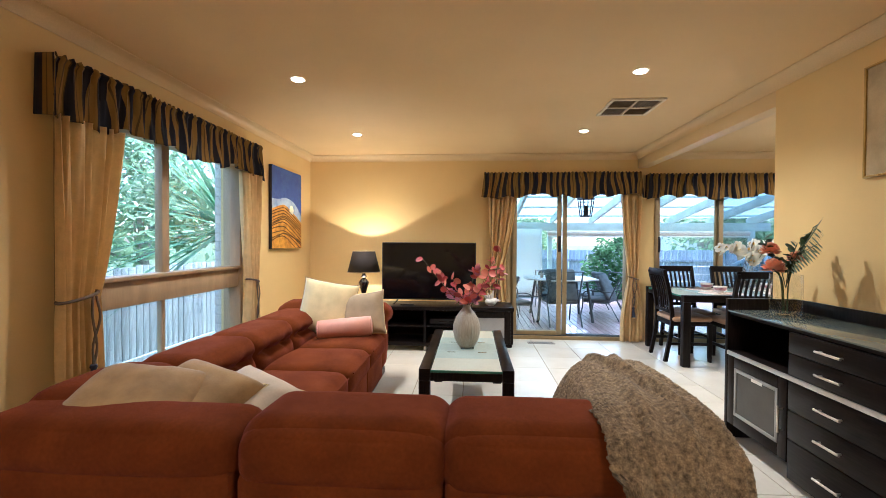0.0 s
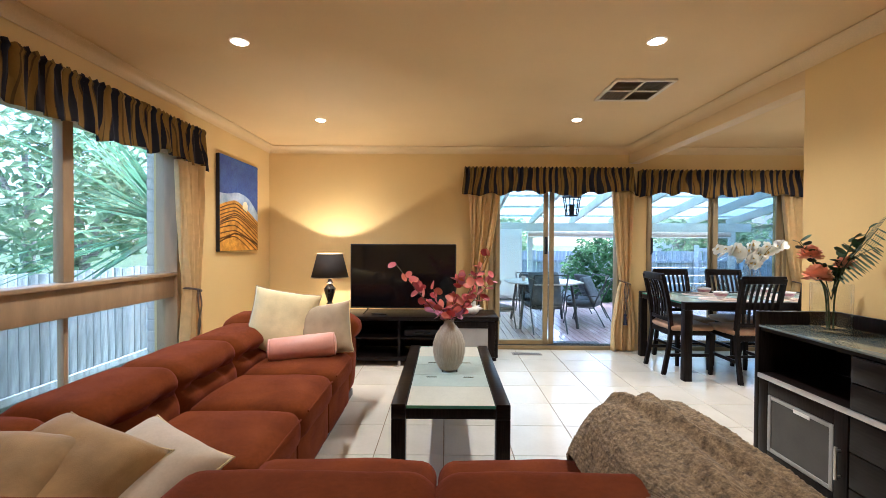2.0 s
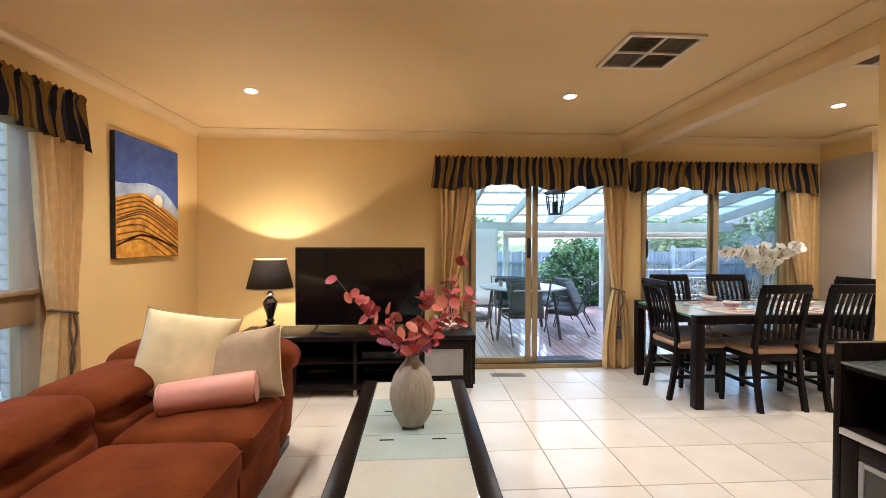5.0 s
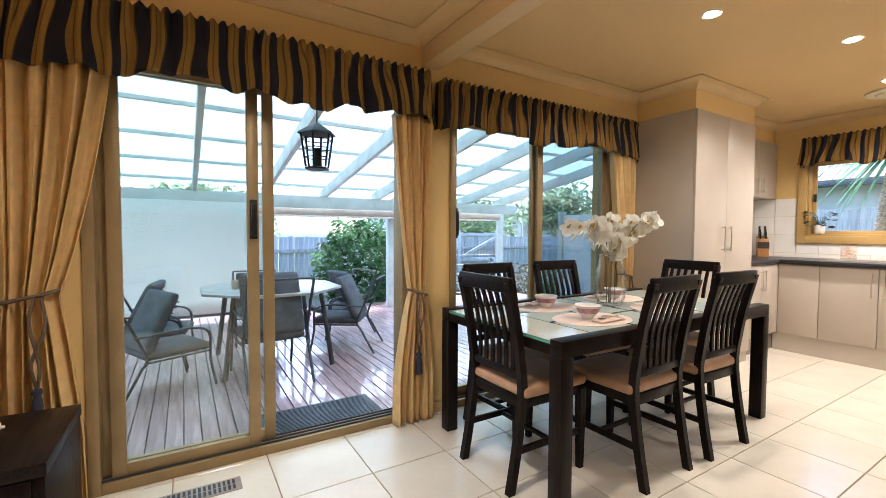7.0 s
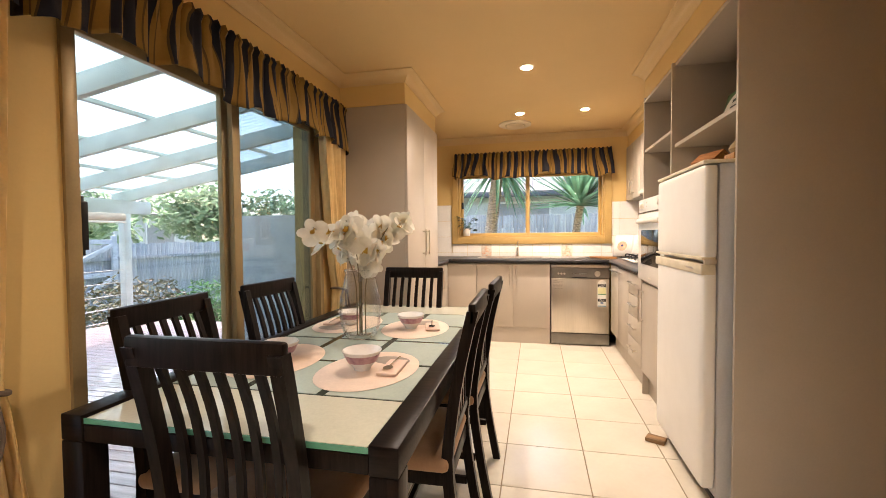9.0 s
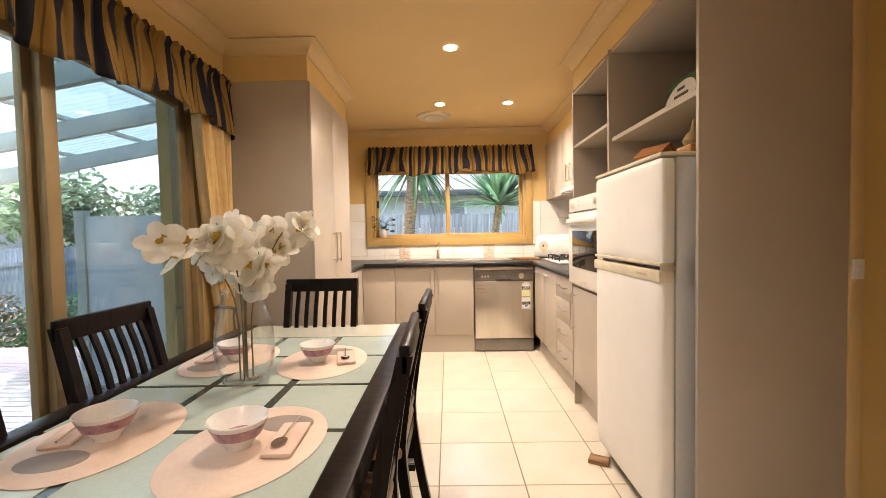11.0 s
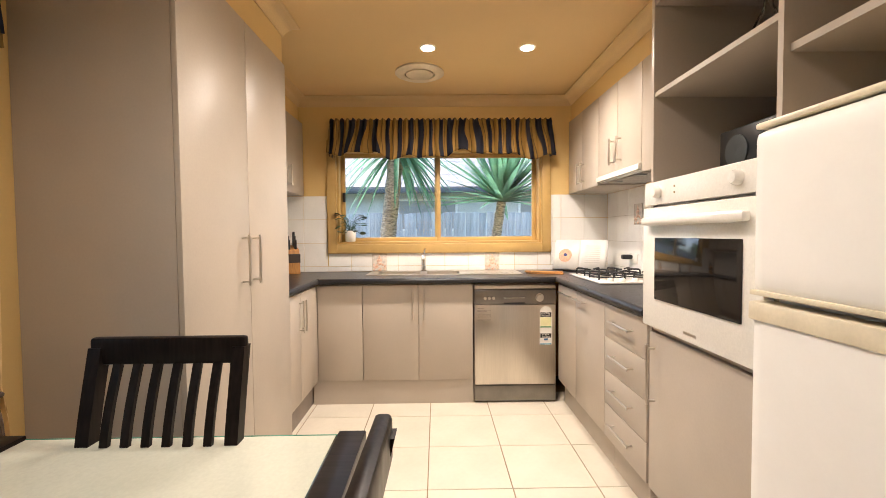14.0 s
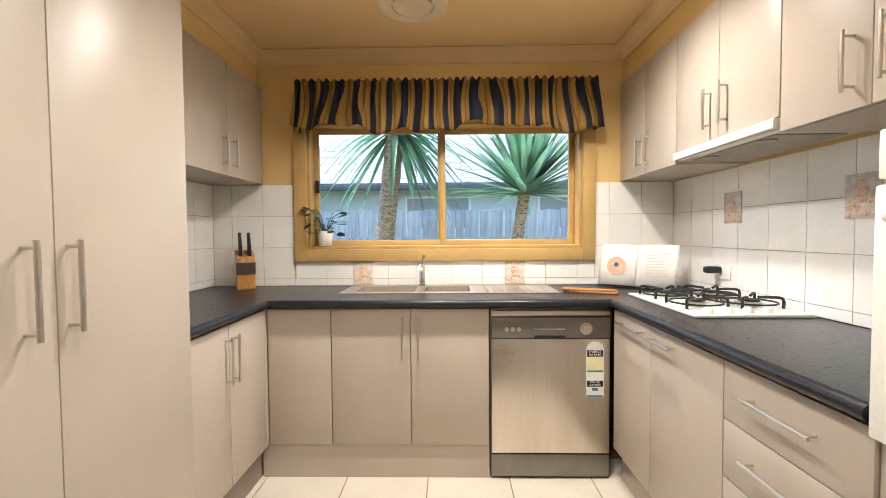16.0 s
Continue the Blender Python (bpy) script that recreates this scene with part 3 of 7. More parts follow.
def tufted_back(bm, c, size):
    """Upholstered back with a fat roll over a lumbar pad, drawn in along a seam and at two buttons."""
    w, d, h = size
    cushion(bm, c, size, 0.085, (0.004, 0.022, 0.010), 28, wob=0.006)
    for v in bm.verts:
        q = v.co - V(c)
        if q.y > 0:
            z = (q.z - 0.12) / 0.024
            groove = 0.045 * math.exp(-z * z) * min(1.0, (w / 2 - abs(q.x)) / 0.08)
            pinch = sum(0.035 * math.exp(-((q.x - k * w * 0.2) / 0.035) ** 2 - (q.z - 0.12) ** 2 / 0.0016) for k in (-1, 1))
            v.co.y -= max(0.0, groove + pinch) * q.y / (d / 2)
    return bm


def sofa_module(label, at, width, rear=-0.47):
    """One seat with a rolled, tufted back. Local: the back is at rear, the seat faces +y."""
    th = thing("sofa_section", label, "sofa", at, SOFA)
    w = width - 0.006
    part("base", cushion(B(), (0, (rear + 0.53) / 2, 0.165), (w, 0.49 - rear, 0.23), 0.03, (0, 0, 0), 6), M_VELV, th)
    part("plinth", box(B(), -w / 2 + 0.03, w / 2 - 0.03, rear + 0.05, 0.47, 0.0, 0.055), M_BLACK, th)
    part("seat", cushion(B(), (0, 0.235, 0.35), (w, 0.59, 0.18), 0.06, (0.0, 0.018, 0.026), 14, wob=0.006), M_VELV, th)
    part("seat_piping", tube(B(), [(-w / 2 + 0.05, 0.537, 0.405), (w / 2 - 0.05, 0.537, 0.405)], 0.005, 6), M_VELV, th)
    part("back_cushion", tufted_back(B(), (0, rear + 0.215, 0.395), (w + 0.04, 0.37, 0.50)), M_VELV, th)
    part("back_panel", cushion(B(), (0, rear + 0.05, 0.28), (w, 0.08, 0.42), 0.03, (0, 0.008, 0), 8), M_VELV, th)
    part("back_roll", cushion(B(), (0, rear + 0.145, 0.525), (w + 0.02, 0.28, 0.19), 0.07, (0.004, 0.008, 0.012), 16, wob=0.005), M_VELV, th)
    return th


for yc in (2.275, 2.825, 3.375):
    sofa_module("rust velvet sofa seat with a rolled tufted back", pose(-0.90, yc, 0, 0, 0, -90), 0.55, -0.45)
for xc, wide in ((-0.045, 0.67), (0.60, 0.62)):
    sofa_module("rust velvet sofa seat with a rolled tufted back", pose(xc, 1.58, 0), wide, -0.31)
corner = thing("sofa_section", "rust velvet corner section with two backs and beige cushions on it", "sofa", pose(-0.87, 1.52, 0), SOFA)
part("base", cushion(B(), (0, 0.11, 0.165), (0.98, 0.72, 0.23), 0.03, (0, 0, 0), 6), M_VELV, corner)
part("plinth", box(B(), -0.45, 0.45, -0.20, 0.44, 0.0, 0.055), M_BLACK, corner)
part("seat", cushion(B(), (0.16, 0.19, 0.345), (0.66, 0.56, 0.17), 0.06, (0, 0, 0.03), 12), M_VELV, corner)
part("back_cushion", cushion(B(), (0.06, 0.0, 0.40), (0.82, 0.28, 0.34), 0.09, (0, 0.04, 0.02), 12), M_VELV, corner)
part("back_roll", cushion(B(), (0.0, -0.095, 0.525), (0.97, 0.30, 0.19), 0.075, (0, 0.008, 0.015), 16, wob=0.006), M_VELV, corner)
part("back_roll", cushion(B(), (-0.31, 0.20, 0.55), (0.34, 0.52, 0.20), 0.085, (0, 0.01, 0.015), 12, wob=0.008), M_VELV, corner)
part("back_panel", cushion(B(), (0.0, -0.205, 0.28), (0.96, 0.08, 0.42), 0.03, (0, 0.008, 0), 8), M_VELV, corner)
arm = thing("sofa_section", "rust velvet sofa arm at the television end", "sofa", pose(-0.90, 3.83, 0), SOFA)
part("arm_panel", cushion(B(), (0.0, 0.0, 0.34), (0.98, 0.30, 0.56), 0.09, (0.01, 0.02, 0), 12, wob=0.006), M_VELV, arm)
part("arm_roll", cushion(B(), (0.02, 0.01, 0.575), (1.02, 0.34, 0.22), 0.11, (0.02, 0.01, 0.01), 14, wob=0.008), M_VELV, arm)
part("plinth", box(B(), -0.46, 0.46, -0.12, 0.13, 0.0, 0.055), M_BLACK, arm)
arm2 = thing("sofa_section", "rust velvet sofa arm under a knitted throw", "sofa", pose(1.03, 1.66, 0), SOFA)
part("arm_panel", cushion(B(), (0.0, 0.0, 0.30), (0.22, 0.78, 0.50), 0.08, (0.01, 0.01, 0), 12), M_VELV, arm2)
part("arm_roll", cushion(B(), (0.0, 0.0, 0.53), (0.24, 0.79, 0.20), 0.09, (0.01, 0.01, 0.01), 14), M_VELV, arm2)
part("plinth", box(B(), -0.09, 0.09, -0.36, 0.36, 0.0, 0.055), M_BLACK, arm2)


def pillow(label, s, thick, mat, at, piping=None, n=22):
    th = thing("cushion", label, "cushion", at, "sofa cushions")
    bm = B()

    def f(u, v, sgn):
        a, b = u * 2 - 1, v * 2 - 1
        edge = (1 - 0.07 * (1 - abs(a) ** 3) * abs(b) ** 4, 1 - 0.07 * (1 - abs(b) ** 3) * abs(a) ** 4)
        h = thick / 2 * (max(0, (1 - a ** 4) * (1 - b ** 4))) ** 0.55
        wr = 0.006 * noise.noise(V((a * 3, b * 3, s * 40 + sgn)))
        return (a * s / 2 * edge[1], sgn * (h + wr * (h > 0.01)), b * s / 2 * edge[0])
    sheet(bm, lambda u, v: f(u, v, 1), n, n)
    sheet(bm, lambda u, v: f(u, v, -1), n, n)
    bmesh.ops.remove_doubles(bm, verts=bm.verts, dist=0.0005)
    part("cover", bm, mat, th, angle=80)
    if piping:
        pts = []
        for k in range(81):
            q = k / 20
            side, t = int(q) % 4, q - int(q)
            u, v = ((t, 0), (1, t), (1 - t, 1), (0, 1 - t))[side]
            pts.append(f(u, v, 1))
        part("piping", tube(B(), pts, 0.004, 6, cap=False), piping, th)
    return th


M_GOLD = material("gold_cushion_velvet", (0.37, 0.225, 0.08), 0.75, var=0.12, scale=9, sheen=0.3, bump=0.3, bump_scale=350)
pillow("large cream square cushion with piping against the sofa arm", 0.47, 0.17, M_CREAM, pose(-0.86, 3.56, 0.665, -16, 10, 12), M_BEIGE)
pillow("beige satin square cushion with piping against the sofa arm", 0.38, 0.14, M_BEIGE, pose(-0.55, 3.57, 0.615, -20, -8, 3), M_CREAM)
pillow("beige velvet cushion lying in the sofa corner", 0.50, 0.22, M_GOLD, pose(-0.95, 1.55, 0.555, -68, 6, 8), M_CREAM)
pillow("beige velvet cushion slumped in the sofa corner", 0.43, 0.20, M_GOLD, pose(-0.80, 1.69, 0.535, -64, 10, -14), M_CREAM)
pillow("white cotton cushion lying on the sofa seat", 0.40, 0.15, material("white_cushion_cloth", (0.56, 0.46, 0.33), 0.8, sheen=0.2), pose(-0.64, 1.80, 0.50, -68, 10, -24), M_CREAM)
bol = thing("bolster", "pink satin bolster lying on the sofa seat", "cushion", pose(-0.66, 3.40, 0.525, 0, -4, 14))
bm = B()
prof = [(0.0, -0.225), (0.02, -0.226), (0.05, -0.223), (0.072, -0.212), (0.08, -0.195), (0.082, 0.0), (0.08, 0.195), (0.072, 0.212), (0.05, 0.223), (0.02, 0.226), (0.0, 0.225)]
lathe(bm, prof, 24)
bmesh.ops.rotate(bm, verts=bm.verts, cent=(0, 0, 0), matrix=Matrix.Rotation(radians(90), 3, "Y"))
part("cover", bm, M_PINKC, bol)
for s in (-1, 1):
    part("piping", tube(B(), [(s * 0.212, 0.076 * math.cos(a * 0.2618), 0.076 * math.sin(a * 0.2618)) for a in range(25)], 0.004, 6, cap=False), M_PINKC, bol)

# knitted throw over the sofa arm
M_KNIT = material("grey_brown_knit", (0.31, 0.225, 0.125), 0.95, var=0.3, scale=60, fine=0.25, fine_scale=190, bump=1.0, bump_scale=110, col2=(0.095, 0.066, 0.04), sheen=0.05)
throw = thing("throw", "chunky grey-brown knitted throw draped over the sofa arm", "throw", pose(1.03, 1.66, 0))
TH_U, TH_V = 150, 190
across = curve_pts([(-0.235, 0, -0.20), (-0.215, 0, -0.14), (-0.175, 0, -0.055), (-0.10, 0, -0.005), (0.0, 0, 0.005), (0.08, 0, 0.0), (0.125, 0, -0.03), (0.148, 0, -0.10), (0.155, 0, -0.19)], TH_U)
along = curve_pts([(0, -0.43, 0.46), (0, -0.425, 0.53), (0, -0.39, 0.60), (0, -0.32, 0.64), (0, -0.20, 0.655), (0, 0.0, 0.66), (0, 0.20, 0.67), (0, 0.36, 0.675), (0, 0.425, 0.62), (0, 0.455, 0.52)], TH_V)


def throw_fn(u, v):
    """The cloth's middle line runs over the arm from back to front; across it hangs down on both sides."""
    a, c = across[round(u * TH_U)], along[round(v * TH_V)]
    top = min(1.0, max(0.0, (c.z - 0.40) / 0.22))
    lift = 1.0 if u > 0.5 else min(1.0, max(0.04, (v - 0.42) / 0.25))
    p = V((a.x * (0.82 + 0.18 * top), c.y, c.z + a.z * (0.25 + 0.75 * top) * lift + 0.022 * (1 - lift)))
    n = V((a.x * 2.2, 0.0, 0.25 + max(0.0, a.z + 0.2))).normalized() if top > 0.6 else V((a.x * 0.6, math.copysign(1.0, c.y), 0.1)).normalized()
    fold = 0.0
    for c0, s0, w0, h0 in ((0.70, -0.34, 0.030, 0.040), (0.36, 0.16, 0.034, 0.024), (0.86, -0.16, 0.040, 0.030), (0.52, -0.05, 0.030, 0.020), (0.98, -0.20, 0.035, 0.026)):
        e = (u - c0 - s0 * v - 0.035 * math.sin(5 * v + c0 * 9)) / w0
        fold += h0 * (math.exp(-e * e) - 0.5 * math.exp(-(e - 1.8) ** 2) - 0.4 * math.exp(-(e + 1.8) ** 2))
    fold = fold * (1.1 - 0.85 * v) + 0.010 * math.sin(9 * v + 3.5 * u + 1.0)
    knit = 0.0032 * math.sin(u * 300 + 2 * math.sin(v * 190)) * math.sin(v * 330) + 0.004 * noise.noise(V((u * 45, v * 60, 1))) + 0.010 * noise.noise(V((u * 6, v * 8, 2.2)))
    return p + n * (fold + knit + 0.022)


bm = B()
sheet(bm, throw_fn, TH_U, TH_V)
ob = part("blanket", bm, M_KNIT, throw, angle=80)
ob.modifiers.new("thickness", "SOLIDIFY").thickness = 0.010
bm = B()
rnd = random.Random(8)
for k in range(40):
    q = throw_fn(0.02 + 0.96 * k / 39, 0.0)
    ln = rnd.uniform(0.07, 0.12)
    tube(bm, [q, q + V((rnd.uniform(-0.01, 0.01), rnd.uniform(-0.012, 0.004), -ln * 0.5)), q + V((rnd.uniform(-0.02, 0.02), rnd.uniform(-0.015, 0.005), -ln))], 0.0035, 5)
tagged(part("fringe", bm, M_KNIT, throw), kind="stuff")

# ---------- coffee table ----------
M_GREENGLASS = material("frosted_green_glass", (0.42, 0.50, 0.45), 0.22, var=0.03, spec=0.6)
M_CLEARSTRIP = material("clear_glass_strip", (0.05, 0.06, 0.05), 0.06, var=0.05)
M_CREAMGLASS = material("cream_backed_glass", (0.56, 0.56, 0.46), 0.12, var=0.02, spec=0.6)
M_GLEDGE = material("green_glass_edge", (0.10, 0.32, 0.22), 0.1, spec=0.8)


def glass_top_table(name, label, cat, at, L, W, H, leg, rail, cols, rows, endw, g=0.011):
    """Dark timber table: length along local x, four posts, glass inset between two long rails."""
    th = thing(name, label, cat, at)
    for sx in (-1, 1):
        for sy in (-1, 1):
            part("leg", box(B(), sx * (L / 2 - leg) if sx > 0 else -L / 2, L / 2 if sx > 0 else -L / 2 + leg, (W / 2 - leg) if sy > 0 else -W / 2, W / 2 if sy > 0 else -W / 2 + leg, 0, H - rail - 0.001, 0.004), M_DARKV, th)
    for sy in (-1, 1):
        part("rail", box(B(), -L / 2, L / 2, (W / 2 - leg) if sy > 0 else -W / 2, W / 2 if sy > 0 else -W / 2 + leg, H - rail, H, 0.004), M_DARK, th)
    for sx in (-1, 1):
        x = L / 2 - leg if sx > 0 else -L / 2 + 0.004
        part("end_rail", box(B(), x, x + leg - 0.004, -W / 2 + leg + 0.001, W / 2 - leg - 0.001, H - rail, H - 0.026, 0.003), M_DARKV, th)
    x0, x1, y0, y1 = -L / 2 + 0.006, L / 2 - 0.006, -W / 2 + leg + 0.002, W / 2 - leg - 0.002
    slab = part("glass_top", box(B(), x0, x1, y0, y1, H - 0.024, H - 0.010, 0.002), M_CLEARSTRIP, th, "glass top with frosted squares")
    part("glass_edge", box(B(), x0 - 0.002, x0 + 0.001, y0, y1, H - 0.022, H - 0.0085), M_GLEDGE, slab)
    part("glass_edge", box(B(), x1 - 0.001, x1 + 0.002, y0, y1, H - 0.022, H - 0.0085), M_GLEDGE, slab)
    for sx in (-1, 1):
        a = x0 + 0.004 if sx < 0 else x1 - endw
        part("cream_band", box(B(), a, a + endw - 0.004, y0 + 0.004, y1 - 0.004, H - 0.012, H - 0.0085), M_CREAMGLASS, slab)
    xs = [x0 + endw + (x1 - x0 - 2 * endw) * i / cols for i in range(cols + 1)]
    ys = [y0 + (y1 - y0) * j / rows for j in range(rows + 1)]
    for i in range(cols):
        for j in range(rows):
            part("frosted_panel", box(B(), xs[i] + g, xs[i + 1] - g, ys[j] + g * (j > 0) + 0.004, ys[j + 1] - g * (j < rows - 1) - 0.004, H - 0.012, H - 0.0085), M_GREENGLASS, slab)
    return th


ctab = glass_top_table("coffee_table", "low dark timber coffee table with a frosted glass top", "table", pose(0.345, 3.17, 0, 0, 0, 90), 1.20, 0.585, 0.455, 0.07, 0.075, 3, 1, 0.28, 0.002)
ct_marks = material("dark_glass_mark", (0.04, 0.05, 0.045), 0.2)
for yy in (-0.11, 0.11):
    for xx in (-0.15, 0.15):
        part("glass_mark", box(B(), xx - 0.006, xx + 0.006, yy - 0.03, yy + 0.03, 0.4467, 0.4472), ct_marks, ctab)
        part("glass_mark", box(B(), xx + 0.1, xx + 0.2, yy * 0.4 - 0.004, yy * 0.4 + 0.004, 0.4467, 0.4472), ct_marks, ctab)
glass_top_table("dining_table", "long dark timber dining table with a frosted glass top", "table", pose(3.40, 4.805, 0), 1.84, 0.93, 0.72, 0.07, 0.07, 4, 3, 0.26)

# ---------- dining chairs ----------
M_SEAT = material("tan_suede_seat", (0.42, 0.25, 0.14), 0.8, var=0.08, sheen=0.3, bump=0.2)


def dining_chair():
    th = thing("dining_chair", "dark-stained slatted timber dining chair with a tan suede seat", "chair", None, "chairs round the dining table")
    w, d = 0.40, 0.40
    def back_y(z):
        s = max(0, z - 0.44) / 0.52
        return -0.19 - 0.035 * s - 0.055 * s * s
    for sx in (-1, 1):
        bm = B()
        pts = [(sx * 0.18, -0.255, 0.0), (sx * 0.18, -0.215, 0.22), (sx * 0.18, -0.19, 0.44)] + [(sx * 0.18, back_y(z), z) for z in (0.6, 0.75, 0.94)]
        P = curve_pts(pts, 14)
        rows = [[bm.verts.new(p + V((a, b, 0))) for a, b in ((-0.016, -0.018), (0.016, -0.018), (0.016, 0.018), (-0.016, 0.018))] for p in P]
        for r0, r1 in zip(rows, rows[1:]):
            for k in range(4):
                bm.faces.new((r0[k], r0[(k + 1) % 4], r1[(k + 1) % 4], r1[k]))
        bm.faces.new(rows[0][::-1]); bm.faces.new(rows[-1])
        part("back_leg", bm, M_DARKV, th)
        bm = B()
        rows = [[bm.verts.new(V((sx * 0.182 + a * t, 0.19 + b * t, z))) for a, b in ((-0.02, -0.02), (0.02, -0.02), (0.02, 0.02), (-0.02, 0.02))] for z, t in ((0, 0.68), (0.40, 1.0))]
        for k in range(4):
            bm.faces.new((rows[0][k], rows[0][(k + 1) % 4], rows[1][(k + 1) % 4], rows[1][k]))
        bm.faces.new(rows[0][::-1]); bm.faces.new(rows[1])
        part("front_leg", bm, M_DARKV, th)
        part("side_rail", box(B(), sx * 0.182 - 0.011, sx * 0.182 + 0.011, -0.18, 0.17, 0.375, 0.425, 0.003), M_DARKV, th)
        part("stretcher", box(B(), sx * 0.18 - 0.009, sx * 0.18 + 0.009, -0.20, 0.175, 0.17, 0.20, 0.003), M_DARKV, th)
    part("front_rail", box(B(), -0.165, 0.165, 0.18, 0.202, 0.37, 0.42, 0.003), M_DARKV, th)
    part("back_rail", box(B(), -0.165, 0.165, -0.20, -0.18, 0.37, 0.42, 0.003), M_DARKV, th)
    part("cross_stretcher", box(B(), -0.172, 0.172, -0.02, 0.0, 0.175, 0.195, 0.003), M_DARKV, th)
    part("seat", cushion(B(), (0, 0.005, 0.445), (0.42, 0.41, 0.055), 0.025, (0, 0, 0.012), 10), M_SEAT, th, "tan suede padded seat")
    part("top_rail", box(B(), -0.196, 0.196, back_y(0.94) - 0.012, back_y(0.94) + 0.014, 0.895, 0.965, 0.008), M_DARKV, th)
    part("lower_rail", box(B(), -0.165, 0.165, back_y(0.52) - 0.010, back_y(0.52) + 0.010, 0.50, 0.535, 0.003), M_DARKV, th)
    for k in range(6):
        x = -0.125 + 0.05 * k
        bm = B()
        rows = []
        for i in range(9):
            z = 0.53 + 0.37 * i / 8
            y = back_y(z) + 0.016 * math.sin(math.pi * i / 8)
            rows.append([bm.verts.new((x + a, y + b, z)) for a, b in ((-0.010, -0.006), (0.010, -0.006), (0.010, 0.006), (-0.010, 0.006))])
        for r0, r1 in zip(rows, rows[1:]):
            for q in range(4):
                bm.faces.new((r0[q], r0[(q + 1) % 4], r1[(q + 1) % 4], r1[q]))
        part("slat", bm, M_DARKV, th)
    return th


chair = dining_chair()
chair.matrix_basis = pose(3.11, 4.52, 0, 0, 0, 1)
for x, y, r in ((3.66, 4.51, -1), (2.86, 5.035, 182), (3.44, 5.035, 179), (2.66, 4.74, -90), (4.06, 4.84, 90)):
    copy_thing(chair, pose(x, y, 0, 0, 0, r))

# ---------- television unit ----------
unit = thing("tv_unit", "long dark timber television unit with open shelves and frosted doors", "cabinet", pose(-0.15, 4.98, 0))
UX, UD = 1.0, 0.235
part("top", box(B(), -UX, UX, -UD - 0.01, UD, 0.465, 0.505, 0.003), M_DARK, unit)
part("bottom", box(B(), -UX + 0.02, UX - 0.02, -UD, UD, 0.06, 0.095, 0.002), M_DARK, unit)
for x in (-UX + 0.02, -0.49, 0.0, 0.49, UX - 0.02):
    part("upright", box(B(), x - 0.014, x + 0.014, -UD + (0 if abs(x) > 0.9 else 0.02), UD, 0.0951, 0.4645, 0.002), M_DARKV, unit)
for x0, x1 in ((-0.475, -0.015), (0.015, 0.475)):
    part("shelf", box(B(), x0, x1, -UD + 0.03, UD - 0.01, 0.27, 0.288, 0.002), M_DARK, unit)
part("back_panel", box(B(), -UX + 0.02, UX - 0.02, UD - 0.008, UD - 0.001, 0.096, 0.464), M_DARKV, unit)
for x0, x1, kn in ((0.505, 0.965, 0.53), (-0.965, -0.505, -0.53)):
    dr = part("door", frame_box(B(), "y", -UD - 0.004, -UD + 0.015, x0, x1, 0.10, 0.46, 0.07), M_DARKV, unit)
    part("frosted_panel", box(B(), x0 + 0.07, x1 - 0.07, -UD + 0.002, -UD + 0.008, 0.17, 0.39), M_SMOKE, dr)
    part("knob", lathe(B(), [(0.004, 0), (0.006, 0.006), (0.014, 0.012), (0.014, 0.018), (0.0, 0.02)], 14), M_CHROME, dr, at=pose(kn, -UD - 0.004, 0.29, 90, 0, 0))
for x in (-0.93, 0.93, 0):
    for y in (-0.19, 0.19):
        part("foot", lathe(B(), [(0.018, 0.0), (0.02, 0.01), (0.018, 0.06)], 12, (x, y, 0)), M_STEEL, unit)

tv = thing("television", "wide black flat television on the unit", "television", pose(-0.127, 4.98, 0.506))
part("cabinet", box(B(), -0.556, 0.556, -0.025, 0.02, 0.05, 0.725, 0.006), M_BLACK, tv)
part("screen", box(B(), -0.546, 0.546, -0.0275, -0.0255, 0.066, 0.715), M_SCREEN, tv)
for s in (-1, 1):
    bm = B()
    tube(bm, [(s * 0.40, -0.10, 0.006), (s * 0.38, -0.02, 0.03), (s * 0.37, 0.0, 0.06)], 0.007, 8)
    tube(bm, [(s * 0.40, 0.10, 0.006), (s * 0.38, 0.02, 0.03), (s * 0.37, 0.0, 0.06)], 0.007, 8)
    part("foot", bm, M_BLACK, tv)

box_dvd = thing("video_player", "slim black video player on the open shelf", "player", pose(0.09, 4.95, 0.289))
part("case", box(B(), -0.19, 0.19, -0.13, 0.13, 0.004, 0.065, 0.004), M_BLACK, box_dvd)
part("tray", box(B(), -0.08, 0.08, -0.1325, -0.1302, 0.03, 0.045), M_SCREEN, box_dvd)

lamp = thing("table_lamp", "black and chrome table lamp with a dark shade, lit", "lamp", pose(-0.93, 5.07, 0.506) @ Matrix.Scale(1.27, 4))
bm = B()
lathe(bm, [(0.075, 0.0), (0.078, 0.012), (0.06, 0.02), (0.03, 0.03), (0.02, 0.045), (0.032, 0.06), (0.018, 0.075), (0.022, 0.085), (0.045, 0.16), (0.05, 0.19), (0.03, 0.215), (0.018, 0.225), (0.028, 0.24), (0.016, 0.255), (0.012, 0.31), (0.0, 0.312)], 24)
part("base", bm, material("black_lacquer", (0.02, 0.016, 0.014), 0.12, coat=0.5), lamp)
part("ring", lathe(B(), [(0.079, 0.0), (0.083, 0.006), (0.079, 0.014)], 24), M_CHROME, lamp)
part("collar", lathe(B(), [(0.019, 0.222), (0.03, 0.23), (0.03, 0.24), (0.019, 0.25)], 20), M_CHROME, lamp)
bm = B()
lathe(bm, [(0.155, 0.285), (0.105, 0.485)], 32)
for f in [f for f in bm.faces if len(f.verts) > 4]:
    bm.faces.remove(f)
